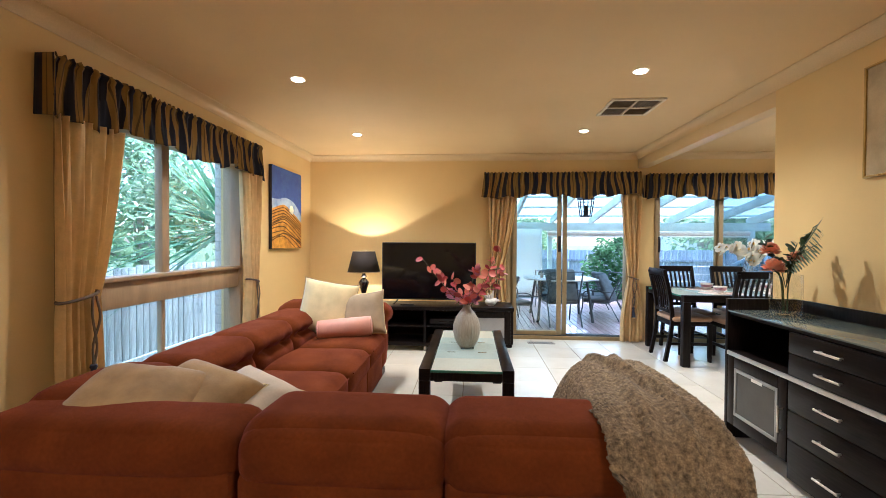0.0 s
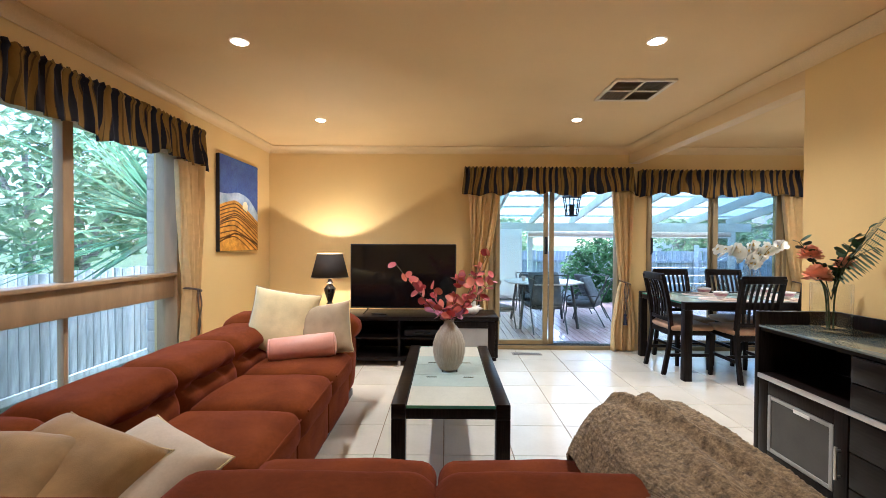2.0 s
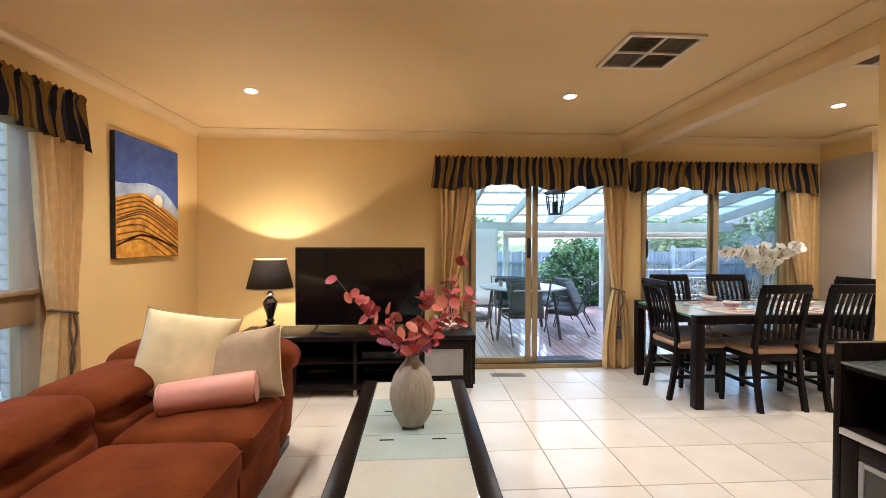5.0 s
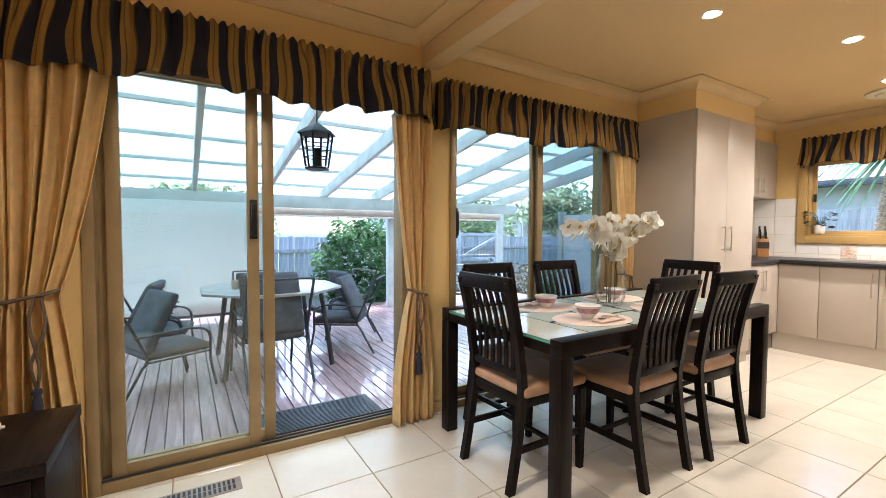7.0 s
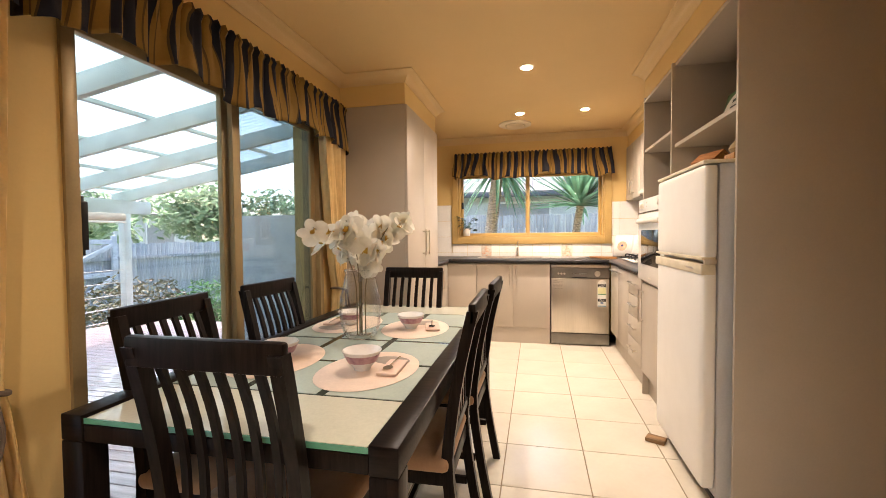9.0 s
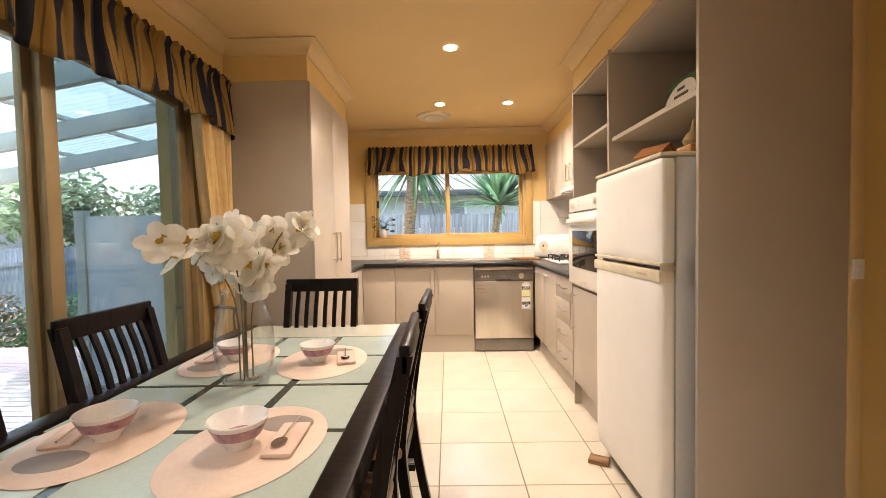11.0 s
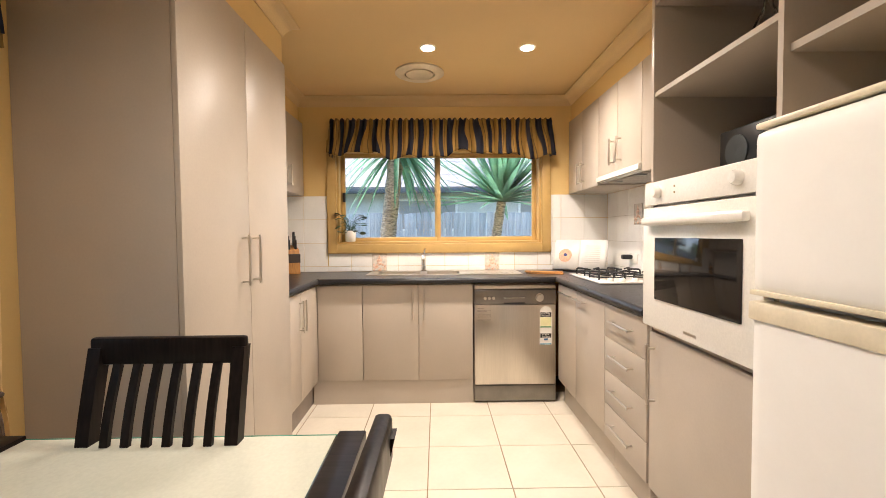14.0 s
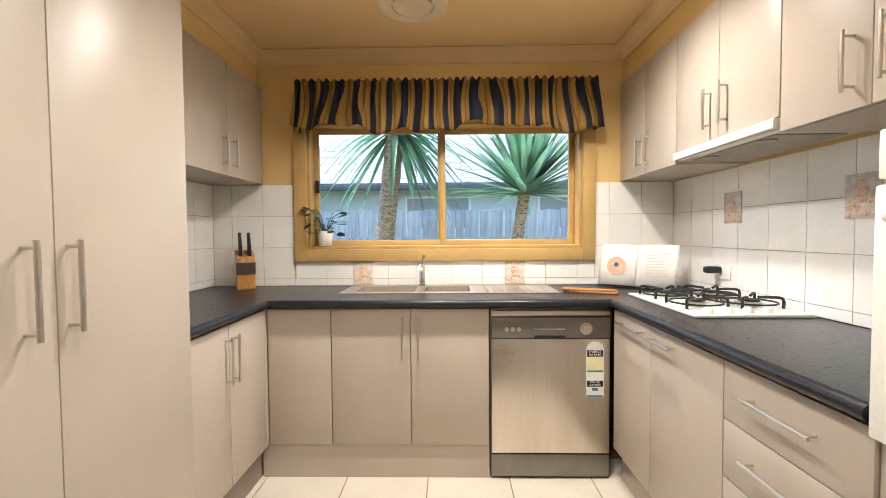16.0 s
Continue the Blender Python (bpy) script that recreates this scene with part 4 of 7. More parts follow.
sh = part("shade", bm, material("dark_lampshade", (0.035, 0.026, 0.02), 0.75), lamp, "dark fabric lampshade")
sh.modifiers.new("thickness", "SOLIDIFY").thickness = 0.002
part("lower_trim", tube(B(), [(0.1555 * math.cos(k * 0.19635), 0.1555 * math.sin(k * 0.19635), 0.287) for k in range(33)], 0.004, 6, cap=False), M_BRONZE, lamp)
part("upper_trim", tube(B(), [(0.1055 * math.cos(k * 0.19635), 0.1055 * math.sin(k * 0.19635), 0.484) for k in range(33)], 0.0035, 6, cap=False), M_BRONZE, lamp)
part("bulb", lathe(B(), [(0.0, 0.31), (0.02, 0.315), (0.028, 0.335), (0.022, 0.36), (0.012, 0.375)], 16), material("lit_bulb", (1, 0.9, 0.7), emit=(1, 0.75, 0.42, 12)), lamp)
lp = bpy.data.lights.new("table_lamp_light", "POINT")
lp.energy, lp.color, lp.shadow_soft_size = 5.5, (1.0, 0.84, 0.60), 0.01
lpo = new("table_lamp_light", lp)
lpo.location = (-0.93, 5.07, 1.035)

# ---------- sideboard ----------
sb = thing("sideboard", "dark timber sideboard with drawers and a frosted glass top", "sideboard", pose(2.215, 2.01, 0))
# local: front faces -x
SD, SL = 0.215, 0.81
M_STRIP = material("silver_strip", (0.60, 0.58, 0.56), 0.35, metal=0.7)
for y0, y1 in ((-SL, -SL + 0.03), (SL - 0.03, SL)):
    part("end_panel", box(B(), -SD, SD, y0, y1, 0.0, 0.885, 0.003), M_DARKV, sb)
part("back_panel", box(B(), SD - 0.02, SD, -SL + 0.031, SL - 0.031, 0.08, 0.885, 0.002), M_DARKV, sb)
part("bottom", box(B(), -SD + 0.02, SD - 0.021, -SL + 0.031, SL - 0.031, 0.10, 0.125), M_DARK, sb)
part("glass_top", box(B(), -SD - 0.003, SD - 0.022, -SL + 0.032, SL - 0.032, 0.805, 0.815, 0.002), material("grey_green_glass", (0.13, 0.15, 0.135), 0.12, spec=0.7), sb, "grey-green frosted glass top")
part("top_board", box(B(), -SD + 0.01, SD - 0.021, -SL + 0.031, SL - 0.031, 0.785, 0.804), M_DARK, sb)
part("middle_board", box(B(), -SD + 0.004, SD - 0.021, -SL + 0.031, SL - 0.031, 0.535, 0.56), M_DARK, sb)
part("silver_strip", box(B(), -SD - 0.006, -SD + 0.003, -SL + 0.031, SL - 0.031, 0.535, 0.56, 0.001), M_STRIP, sb)


def bar_handle(par, p0, p1, out, r=0.0055, stand=0.028, mat=None):
    """A bar handle on two posts; out is the way it stands off."""
    bm = B()
    p0, p1, o = V(p0), V(p1), V(out)
    d = (p1 - p0).normalized()
    rod(bm, p0 + o * stand - d * 0.015, p1 + o * stand + d * 0.015, r)
    rod(bm, p0, p0 + o * stand, r * 0.8)
    rod(bm, p1, p1 + o * stand, r * 0.8)
    return part("handle", bm, mat or M_STEEL, par, "brushed steel bar handle")


for y0, y1 in ((-0.265, 0.265),):
    for z0, z1 in ((0.565, 0.672), (0.677, 0.782), (0.385, 0.53), (0.235, 0.38), (0.03, 0.23)):
        dr = part("drawer", box(B(), -SD - 0.002, -SD + 0.016, y0 + 0.003, y1 - 0.003, z0, z1, 0.002), M_DARK, sb)
        bar_handle(dr, (-SD - 0.002, -0.055, (z0 + z1) / 2), (-SD - 0.002, 0.055, (z0 + z1) / 2), (-1, 0, 0), 0.006, 0.022)
for y0, y1, hy in ((0.27, SL - 0.035, 0.30), (-SL + 0.035, -0.27, -0.30)):
    dr = part("door", frame_box(B(), "x", -SD - 0.002, -SD + 0.016, y0, y1, 0.105, 0.53, 0.065), M_DARKV, sb)
    part("door_frame", frame_box(B(), "x", -SD - 0.003, -SD + 0.010, y0 + 0.066, y1 - 0.066, 0.172, 0.463, 0.02), M_SMOKE, dr)
    part("door_glass", box(B(), -SD + 0.002, -SD + 0.006, y0 + 0.086, y1 - 0.086, 0.192, 0.443), M_SMOKED, dr)
    part("label_plate", box(B(), -SD - 0.0065, -SD - 0.004, (y0 + y1) / 2 - 0.07, (y0 + y1) / 2 + 0.02, 0.435, 0.452), M_WHITE, dr)
    bar_handle(dr, (-SD - 0.002, hy, 0.26), (-SD - 0.002, hy, 0.37), (-1, 0, 0), 0.006, 0.022)
for y in (-0.27, 0.27):
    part("divider", box(B(), -SD + 0.017, SD - 0.021, y - 0.009, y + 0.009, 0.126, 0.784), M_DARKV, sb)

# ---------- pictures ----------
art = thing("canvas_painting", "blue and gold landscape canvas with a pale moon", "painting", pose(WX + 0.002, 4.70, 1.60, 0, 0, 90))
aw, ah = 0.385, 0.445
M_CANV = material("blue_canvas", (0.02, 0.045, 0.19), 0.6, var=0.4, scale=14, fine=0.15, fine_scale=60, col2=(0.06, 0.12, 0.32), bump=0.3, bump_scale=150)
part("canvas", box(B(), -aw, aw, -0.034, 0.0, -ah, ah, 0.003), material("canvas_edge", (0.02, 0.02, 0.03), 0.7), art)
part("painted_sky", box(B(), -aw + 0.002, aw - 0.002, -0.0355, -0.0345, -ah + 0.002, ah - 0.002), M_CANV, art)


def hill(t):
    s = (t + aw) / (2 * aw)
    return -0.02 + 0.07 * math.sin(min(1, s * 1.9) * math.pi * 0.55) - 0.34 * max(0, s - 0.35) ** 1.3


def flat_shape(fn_lo, fn_hi, n, y0, y1, lo, hi):
    bm = B()
    rows = []
    for k in range(n + 1):
        t = lo + (hi - lo) * k / n
        a, b = fn_lo(t), fn_hi(t)
        rows.append([bm.verts.new((t, y, z)) for y, z in ((y0, a), (y0, b), (y1, b), (y1, a))])
    for r0, r1 in zip(rows, rows[1:]):
        for q in range(4):
            bm.faces.new((r0[q], r0[(q + 1) % 4], r1[(q + 1) % 4], r1[q]))
    bm.faces.new(rows[0]); bm.faces.new(rows[-1][::-1])
    return bm


E2 = aw - 0.002
part("painted_glow", flat_shape(lambda t: hill(t) - 0.01, lambda t: min(ah - 0.2, hill(t) + 0.10 + 0.03 * math.sin(t * 9)), 30, -0.0357, -0.0352, -E2, E2), material("pale_sky_paint", (0.38, 0.44, 0.48), 0.6, var=0.4, scale=9, col2=(0.18, 0.27, 0.45)), art)
part("painted_field", flat_shape(lambda t: -ah + 0.003, hill, 30, -0.0368, -0.0355, -E2, E2), material("gold_field_paint", (0.60, 0.30, 0.03), 0.5, var=0.35, scale=16, fine=0.1, col2=(0.35, 0.13, 0.015), bump=0.4), art)
M_FURROW = material("dark_furrow_paint", (0.16, 0.06, 0.012), 0.55, var=0.3)
for k in range(13):
    off = 0.028 + 0.029 * k
    part("painted_furrow", flat_shape(lambda t, off=off: max(-ah + 0.004, hill(t * (1 - 0.012 * k)) - off - 0.012 - 0.1 * off * math.sin(4 * t + k)), lambda t, off=off: max(-ah + 0.0042, hill(t * (1 - 0.012 * k)) - off - 0.1 * off * math.sin(4 * t + k)), 24, -0.0378, -0.0366, -E2 + 0.004, E2 - 0.004), M_FURROW, art)
bm = B()
lathe(bm, [(0.055, 0.0), (0.055, 0.0012), (0.0, 0.0014)], 28)
part("painted_moon", bm, material("pale_moon_paint", (0.80, 0.72, 0.48), 0.6), art, at=pose(0.10, -0.0362, -0.005, 90, 0, 0))

pic = thing("framed_picture", "picture in a thin gold frame on the partition wall", "picture", pose(PX0 - 0.002, 2.13, 1.87, 0, 0, -90))
part("picture_frame", frame_box(B(), "y", -0.02, 0.0, -0.25, 0.25, -0.29, 0.29, 0.012, 0.002), material("gold_frame", (0.50, 0.33, 0.10), 0.3, metal=0.9), pic)
part("print", box(B(), -0.239, 0.239, -0.012, -0.004, -0.279, 0.279), material("pale_print", (0.55, 0.43, 0.25), 0.3, var=0.15, scale=5), pic)

# ---------- kitchen ----------
def cab_door(par, axis, c, a0, a1, z0, z1, way, mat=None, name="door"):
    """A laminate front in the plane axis = c, standing out by 18 mm in the sense of way."""
    g = 0.0015
    lo, hi = (c, c + 0.018 * way) if way > 0 else (c + 0.018 * way, c)
    if axis == "y":
        bm = box(B(), min(a0, a1) + g, max(a0, a1) - g, lo, hi, z0 + g, z1 - g, 0.0015)
    else:
        bm = box(B(), lo, hi, min(a0, a1) + g, max(a0, a1) - g, z0 + g, z1 - g, 0.0015)
    return part(name, bm, mat or M_CAB, par)


KITCH = "kitchen cupboards"
BZ0, BZ1, KICK = 0.175, 0.862, 0.17

pantry = thing("pantry", "tall taupe laminate pantry cupboard with two doors", "cupboard", None, KITCH)
part("body", box(B(), 4.60, 5.56, 4.98, NY - 0.002, 0.0, 2.133), M_CAB, pantry)
for a0, a1, hx in ((4.60, 5.085, 5.012), (5.085, 5.56, 5.115)):
    d = cab_door(pantry, "y", 4.979, a0, a1, 0.10, 2.13, -1)
    bar_handle(d, (hx, 4.961, 1.03), (hx, 4.961, 1.21), (0, -1, 0), 0.006, 0.032)

nb = thing("base_cupboard", "taupe laminate base cupboard with two doors beside the pantry", "cupboard", None, KITCH)
part("body", box(B(), 5.565, 6.27, 5.03, 5.598, BZ0, 0.869), M_CAB, nb)
part("kick", box(B(), 5.565, 6.30, 5.06, 5.075, 0.0, BZ0 - 0.001), M_SKIRT, nb)
part("filler_strip", box(B(), 6.2265, 6.2555, 5.012, 5.0292, BZ0, BZ1), M_CAB, nb)
for a0, a1, hx in ((5.565, 5.895, 5.868), (5.895, 6.225, 5.922)):
    d = cab_door(nb, "y", 5.029, a0, a1, BZ0, BZ1, -1)
    bar_handle(d, (hx, 5.011, 0.63), (hx, 5.011, 0.80), (0, -1, 0), 0.005, 0.03)

eb = thing("base_cupboard", "taupe laminate sink cupboard under the window", "cupboard", None, KITCH)
part("body", box(B(), 6.275, EX - 0.002, 3.90, 5.02, BZ0, 0.869), M_CAB, eb)
part("kick", box(B(), 6.27, 6.285, 3.90, 5.05, 0.0, BZ0 - 0.001), M_CAB, eb)
for a0, a1, hy in ((5.008, 4.69, None), (4.688, 4.292, 4.33), (4.29, 3.902, 4.252)):
    d = cab_door(eb, "x", 6.274, a0, a1, BZ0, BZ1, -1)
    if hy:
        bar_handle(d, (6.256, hy, 0.63), (6.256, hy, 0.81), (-1, 0, 0), 0.005, 0.03)

fb = thing("base_cupboard", "taupe laminate base cupboard with two doors beside the hob", "cupboard", None, KITCH)
part("body", box(B(), 5.405, 6.27, SY + 0.002, 3.275, BZ0, 0.869), M_CAB, fb)
part("kick", box(B(), 5.405, 6.26, 3.225, 3.24, 0.0, BZ0 - 0.001), M_CAB, fb)
for a0, a1, h0, h1 in ((5.86, 6.235, 5.93, 6.13), (5.405, 5.86, 5.68, 5.83)):
    d = cab_door(fb, "y", 3.276, a0, a1, BZ0, BZ1, 1)
    bar_handle(d, (h0, 3.294, 0.815), (h1, 3.294, 0.815), (0, 1, 0), 0.005, 0.03)

db = thing("drawer_unit", "taupe laminate unit of four drawers", "drawers", None, KITCH)
part("body", box(B(), 4.962, 5.403, SY + 0.002, 3.275, BZ0, 0.869), M_CAB, db)
part("kick", box(B(), 4.962, 5.403, 3.225, 3.24, 0.0, BZ0 - 0.001), M_CAB, db)
for z0, z1 in ((0.69, BZ1), (0.52, 0.69), (0.345, 0.52), (BZ0, 0.345)):
    d = cab_door(db, "y", 3.276, 4.962, 5.403, z0, z1, 1, name="drawer")
    bar_handle(d, (5.09, 3.294, (z0 + z1) / 2 + 0.01), (5.28, 3.294, (z0 + z1) / 2 + 0.01), (0, 1, 0), 0.005, 0.03)

tw = thing("oven_tower", "taupe laminate tower with an oven recess and open shelves", "cupboard", None, KITCH)
part("side_panel", box(B(), 4.942, 4.960, SY + 0.002, 3.285, 0.0, 2.15), M_CAB, tw)
part("side_panel", box(B(), 4.308, 4.326, SY + 0.002, 3.285, 0.0, 2.15), M_CAB, tw)
# back of the open shelves, with their shade in its colour
part("back_panel", box(B(), 4.327, 4.941, SY + 0.002, SY + 0.02, 0.10, 2.15), M_CABSHADE, tw)
for z in (0.845, 1.417, 1.775, 2.132):
    part("shelf", box(B(), 4.327, 4.941, SY + 0.021, 3.282, z - 0.018, z), M_CAB, tw)
part("kick", box(B(), 4.327, 4.941, 3.225, 3.24, 0.0, BZ0 - 0.001), M_CAB, tw)
d = cab_door(tw, "y", 3.276, 4.328, 4.940, BZ0, 0.825, 1)
bar_handle(d, (4.90, 3.294, 0.55), (4.90, 3.294, 0.76), (0, 1, 0), 0.006, 0.032)

fs = thing("fridge_surround", "taupe laminate fridge surround with a deep open shelf", "cupboard", None, KITCH)
part("side_panel", box(B(), 3.522, 3.54, SY + 0.05, 3.27, 0.0, 2.15, 0.001), M_CAB, fs)
# darkened like the tower's back, for the shade above the fridge
part("back_panel", box(B(), 3.541, 4.307, SY + 0.002, SY + 0.02, 1.55, 2.15), M_CABSHADE, fs)
part("shelf", box(B(), 3.541, 4.307, SY + 0.021, 3.268, 1.668, 1.688), M_CAB, fs)
part("shelf", box(B(), 3.541, 4.307, SY + 0.021, 3.268, 2.13, 2.149), M_CAB, fs)

oven = thing("oven", "white built-in wall oven with a dark glass door", "oven", None)
part("body", box(B(), 4.34, 4.93, 2.78, 3.272, 0.847, 1.395), M_WHITE, oven)
part("control_panel", box(B(), 4.315, 4.955, 3.288, 3.312, 1.325, 1.415, 0.004), M_WHITE, oven)
odoor = part("oven_door", box(B(), 4.315, 4.955, 3.288, 3.318, 0.850, 1.315, 0.006), M_WHITE, oven)
part("oven_window", box(B(), 4.39, 4.855, 3.3185, 3.3225, 0.965, 1.20, 0.001), M_BLKGLASS, odoor)
part("oven_handle", cushion(B(), (4.635, 3.335, 1.262), (0.56, 0.03, 0.035), 0.012, (0, 0.004, 0), 6), M_WHITE, odoor)
part("badge", box(B(), 4.595, 4.665, 3.3185, 3.3195, 0.875, 0.884), M_STEEL, odoor)
for x in (4.42, 4.85):
    part("knob", lathe(B(), [(0.022, 0), (0.022, 0.012), (0.016, 0.022), (0, 0.023)], 18), M_WHITE, oven, at=pose(x, 3.312, 1.372, -90, 0, 0))
for z in (1.362, 1.384):
    part("indicator_light", lathe(B(), [(0.004, 0), (0.003, 0.003), (0, 0.0035)], 10), M_BRONZE, oven, at=pose(4.74, 3.312, z, -90, 0, 0))

fr = thing("refrigerator", "off-white two-door refrigerator standing in its surround", "refrigerator", pose(3.95, 3.36, 0))
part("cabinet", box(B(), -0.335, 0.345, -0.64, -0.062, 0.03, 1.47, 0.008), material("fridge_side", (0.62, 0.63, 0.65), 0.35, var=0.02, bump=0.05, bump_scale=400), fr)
part("top_cap", box(B(), -0.34, 0.35, -0.645, 0.0, 1.471, 1.487, 0.006), material("cream_plastic", (0.70, 0.62, 0.46), 0.4), fr)
M_CPL = bpy.data.materials["cream_plastic"]
for z0, z1 in ((1.068, 1.468), (0.075, 1.045)):
    dd = part("door", cushion(B(), (0.005, -0.03, (z0 + z1) / 2), (0.70, 0.058, z1 - z0), 0.018, (0, 0.006, 0), 10), M_FRIDGE, fr)
part("handle_strip", box(B(), -0.346, 0.356, -0.05, 0.006, 1.0, 1.046, 0.005), M_CPL, fr)
part("handle_strip", box(B(), -0.346, 0.356, -0.05, 0.003, 1.062, 1.075, 0.003), M_CPL, fr)
part("badge", box(B(), -0.25, -0.16, 0.006, 0.0075, 1.02, 1.028), M_STEEL, fr)
part("hinge", box(B(), -0.355, -0.33, -0.05, -0.005, 1.045, 1.066, 0.002), M_STEEL, fr)
part("plinth", box(B(), -0.33, 0.34, -0.60, -0.06, 0.012, 0.03), M_BLACK, fr)
for x in (-0.31, 0.32):
    part("foot", lathe(B(), [(0.02, 0), (0.02, 0.012)], 12, (x, -0.09, 0)), M_BLACK, fr)
wd = solo("wedge", box(B(), -0.05, 0.05, -0.035, 0.035, 0, 0.022, 0.003), material("raw_wood_block", (0.32, 0.18, 0.08), 0.7, var=0.2, stretch=(1, 8, 8)), "small wooden block on the floor by the refrigerator", "block", pose(4.19, 3.385, 0.0, 0, 0, 62))

# ---------- benchtop with the sink cut out ----------
def slab_holes(bm, x0, x1, y0, y1, z0, z1, holes):
    xs = sorted({x0, x1, *[h[0] for h in holes], *[h[1] for h in holes]})
    ys = sorted({y0, y1, *[h[2] for h in holes], *[h[3] for h in holes]})
    for i in range(len(xs) - 1):
        for j in range(len(ys) - 1):
            cx, cy = (xs[i] + xs[i + 1]) / 2, (ys[j] + ys[j + 1]) / 2
            if not any(h[0] < cx < h[1] and h[2] < cy < h[3] for h in holes):
                box(bm, xs[i], xs[i + 1], ys[j], ys[j + 1], z0, z1)
    bmesh.ops.remove_doubles(bm, verts=bm.verts, dist=1e-5)
    return bm


bowls = [(6.50, 6.74, 4.29, 4.62), (6.50, 6.74, 3.98, 4.24)]
bench = thing("benchtop", "charcoal laminate benchtop with a rounded front edge", "benchtop")
part("slab", slab_holes(B(), 6.236, EX - 0.002, SY + 0.002, 5.598, 0.871, 0.909, bowls), M_BENCH, bench)
part("slab", box(B(), 5.563, 6.2355, 5.004, 5.598, 0.871, 0.909), M_BENCH, bench)
part("slab", box(B(), 4.962, 6.2355, SY + 0.002, 3.302, 0.871, 0.909), M_BENCH, bench)
for p0, p1 in (((6.236, 3.302, 0.89), (6.236, 5.004, 0.89)), ((5.563, 5.004, 0.89), (6.236, 5.004, 0.89)), ((4.962, 3.302, 0.89), (6.236, 3.302, 0.89))):
    part("rounded_edge", rod(B(), p0, p1, 0.0188, 14), M_BENCH, bench)

sink = thing("sink", "stainless steel double bowl sink with a drainer", "sink")
part("rim", slab_holes(B(), 6.44, 6.79, 3.50, 4.70, 0.909, 0.914, bowls), M_STEEL, sink)
for h in bowls:
    bm = B()
    cx, cy, hx, hy = (h[0] + h[1]) / 2, (h[2] + h[3]) / 2, (h[1] - h[0]) / 2, (h[3] - h[2]) / 2
    sheet(bm, lambda u, v: (cx + hx * (1 - 0.12 * v) * max(-1, min(1, 1.35 * math.cos(6.2832 * u))), cy + hy * (1 - 0.12 * v) * max(-1, min(1, 1.35 * math.sin(6.2832 * u))), 0.9135 - 0.15 * v), 40, 4, close_u=True)
    sheet(bm, lambda u, v: (cx + hx * 0.88 * v * max(-1, min(1, 1.35 * math.cos(6.2832 * u))), cy + hy * 0.88 * v * max(-1, min(1, 1.35 * math.sin(6.2832 * u))), 0.765), 40, 2, close_u=True)
    part("bowl", bm, M_STEEL, sink)
for k in range(9):
    part("drainer_ridge", box(B(), 6.49, 6.74, 3.56 + 0.04 * k, 3.572 + 0.04 * k, 0.9138, 0.9165, 0.001), M_STEEL, sink)
tap = thing("tap", "chrome mixer tap behind the sink", "tap", pose(6.755, 4.265, 0.914))
part("body", lathe(B(), [(0.026, 0), (0.026, 0.008), (0.02, 0.014), (0.019, 0.11), (0.014, 0.125), (0, 0.126)], 18), M_CHROME, tap)
part("spout", tube(B(), curve_pts([(0, 0, 0.09), (-0.05, 0, 0.13), (-0.13, 0, 0.135), (-0.17, 0, 0.12)], 12), 0.011, 10), M_CHROME, tap)
part("lever", tube(B(), [(0, 0, 0.12), (0.0, -0.005, 0.17), (0.01, -0.012, 0.185)], 0.008, 8), M_CHROME, tap)

# ---------- dishwasher ----------
dw = thing("dishwasher", "stainless steel dishwasher with energy rating stickers", "dishwasher")
DY0, DY1, DX = 3.302, 3.893, 6.252
part("body", box(B(), DX + 0.025, 6.80, DY0, DY1, 0.02, 0.862), M_SKIRT, dw)
part("top_strip", box(B(), DX + 0.004, DX + 0.024, DY0 + 0.003, DY1 - 0.003, 0.825, 0.85, 0.003), M_STEEL, dw)
part("control_panel", box(B(), DX - 0.004, DX + 0.024, DY0 + 0.003, DY1 - 0.003, 0.715, 0.818, 0.004), material("grey_panel", (0.21, 0.19, 0.17), 0.35, metal=0.7), dw)
ddoor = part("door", box(B(), DX, DX + 0.024, DY0 + 0.004, DY1 - 0.004, 0.135, 0.712, 0.006), M_STEEL, dw)
part("plinth", box(B(), DX + 0.008, DX + 0.024, DY0 + 0.003, DY1 - 0.003, 0.012, 0.125, 0.004), material("grey_plinth", (0.26, 0.24, 0.21), 0.4, metal=0.6), dw)
part("grip", box(B(), DX - 0.0055, DX - 0.003, 3.53, 3.68, 0.716, 0.728), M_BLACK, dw)
part("trim_line", box(B(), DX - 0.0055, DX - 0.0035, 3.53, 3.68, 0.758, 0.763), M_CHROME, dw)
for y in (3.815, 3.785, 3.755):
    part("button", lathe(B(), [(0.011, 0), (0.011, 0.006), (0.0, 0.008)], 14), M_STEEL, dw, at=pose(DX - 0.004, y, 0.76, 0, -90, 0))
part("dial", lathe(B(), [(0.03, 0), (0.03, 0.004), (0.024, 0.006), (0.022, 0.018), (0, 0.019)], 24), M_STEEL, dw, at=pose(DX - 0.004, 3.425, 0.762, 0, -90, 0))


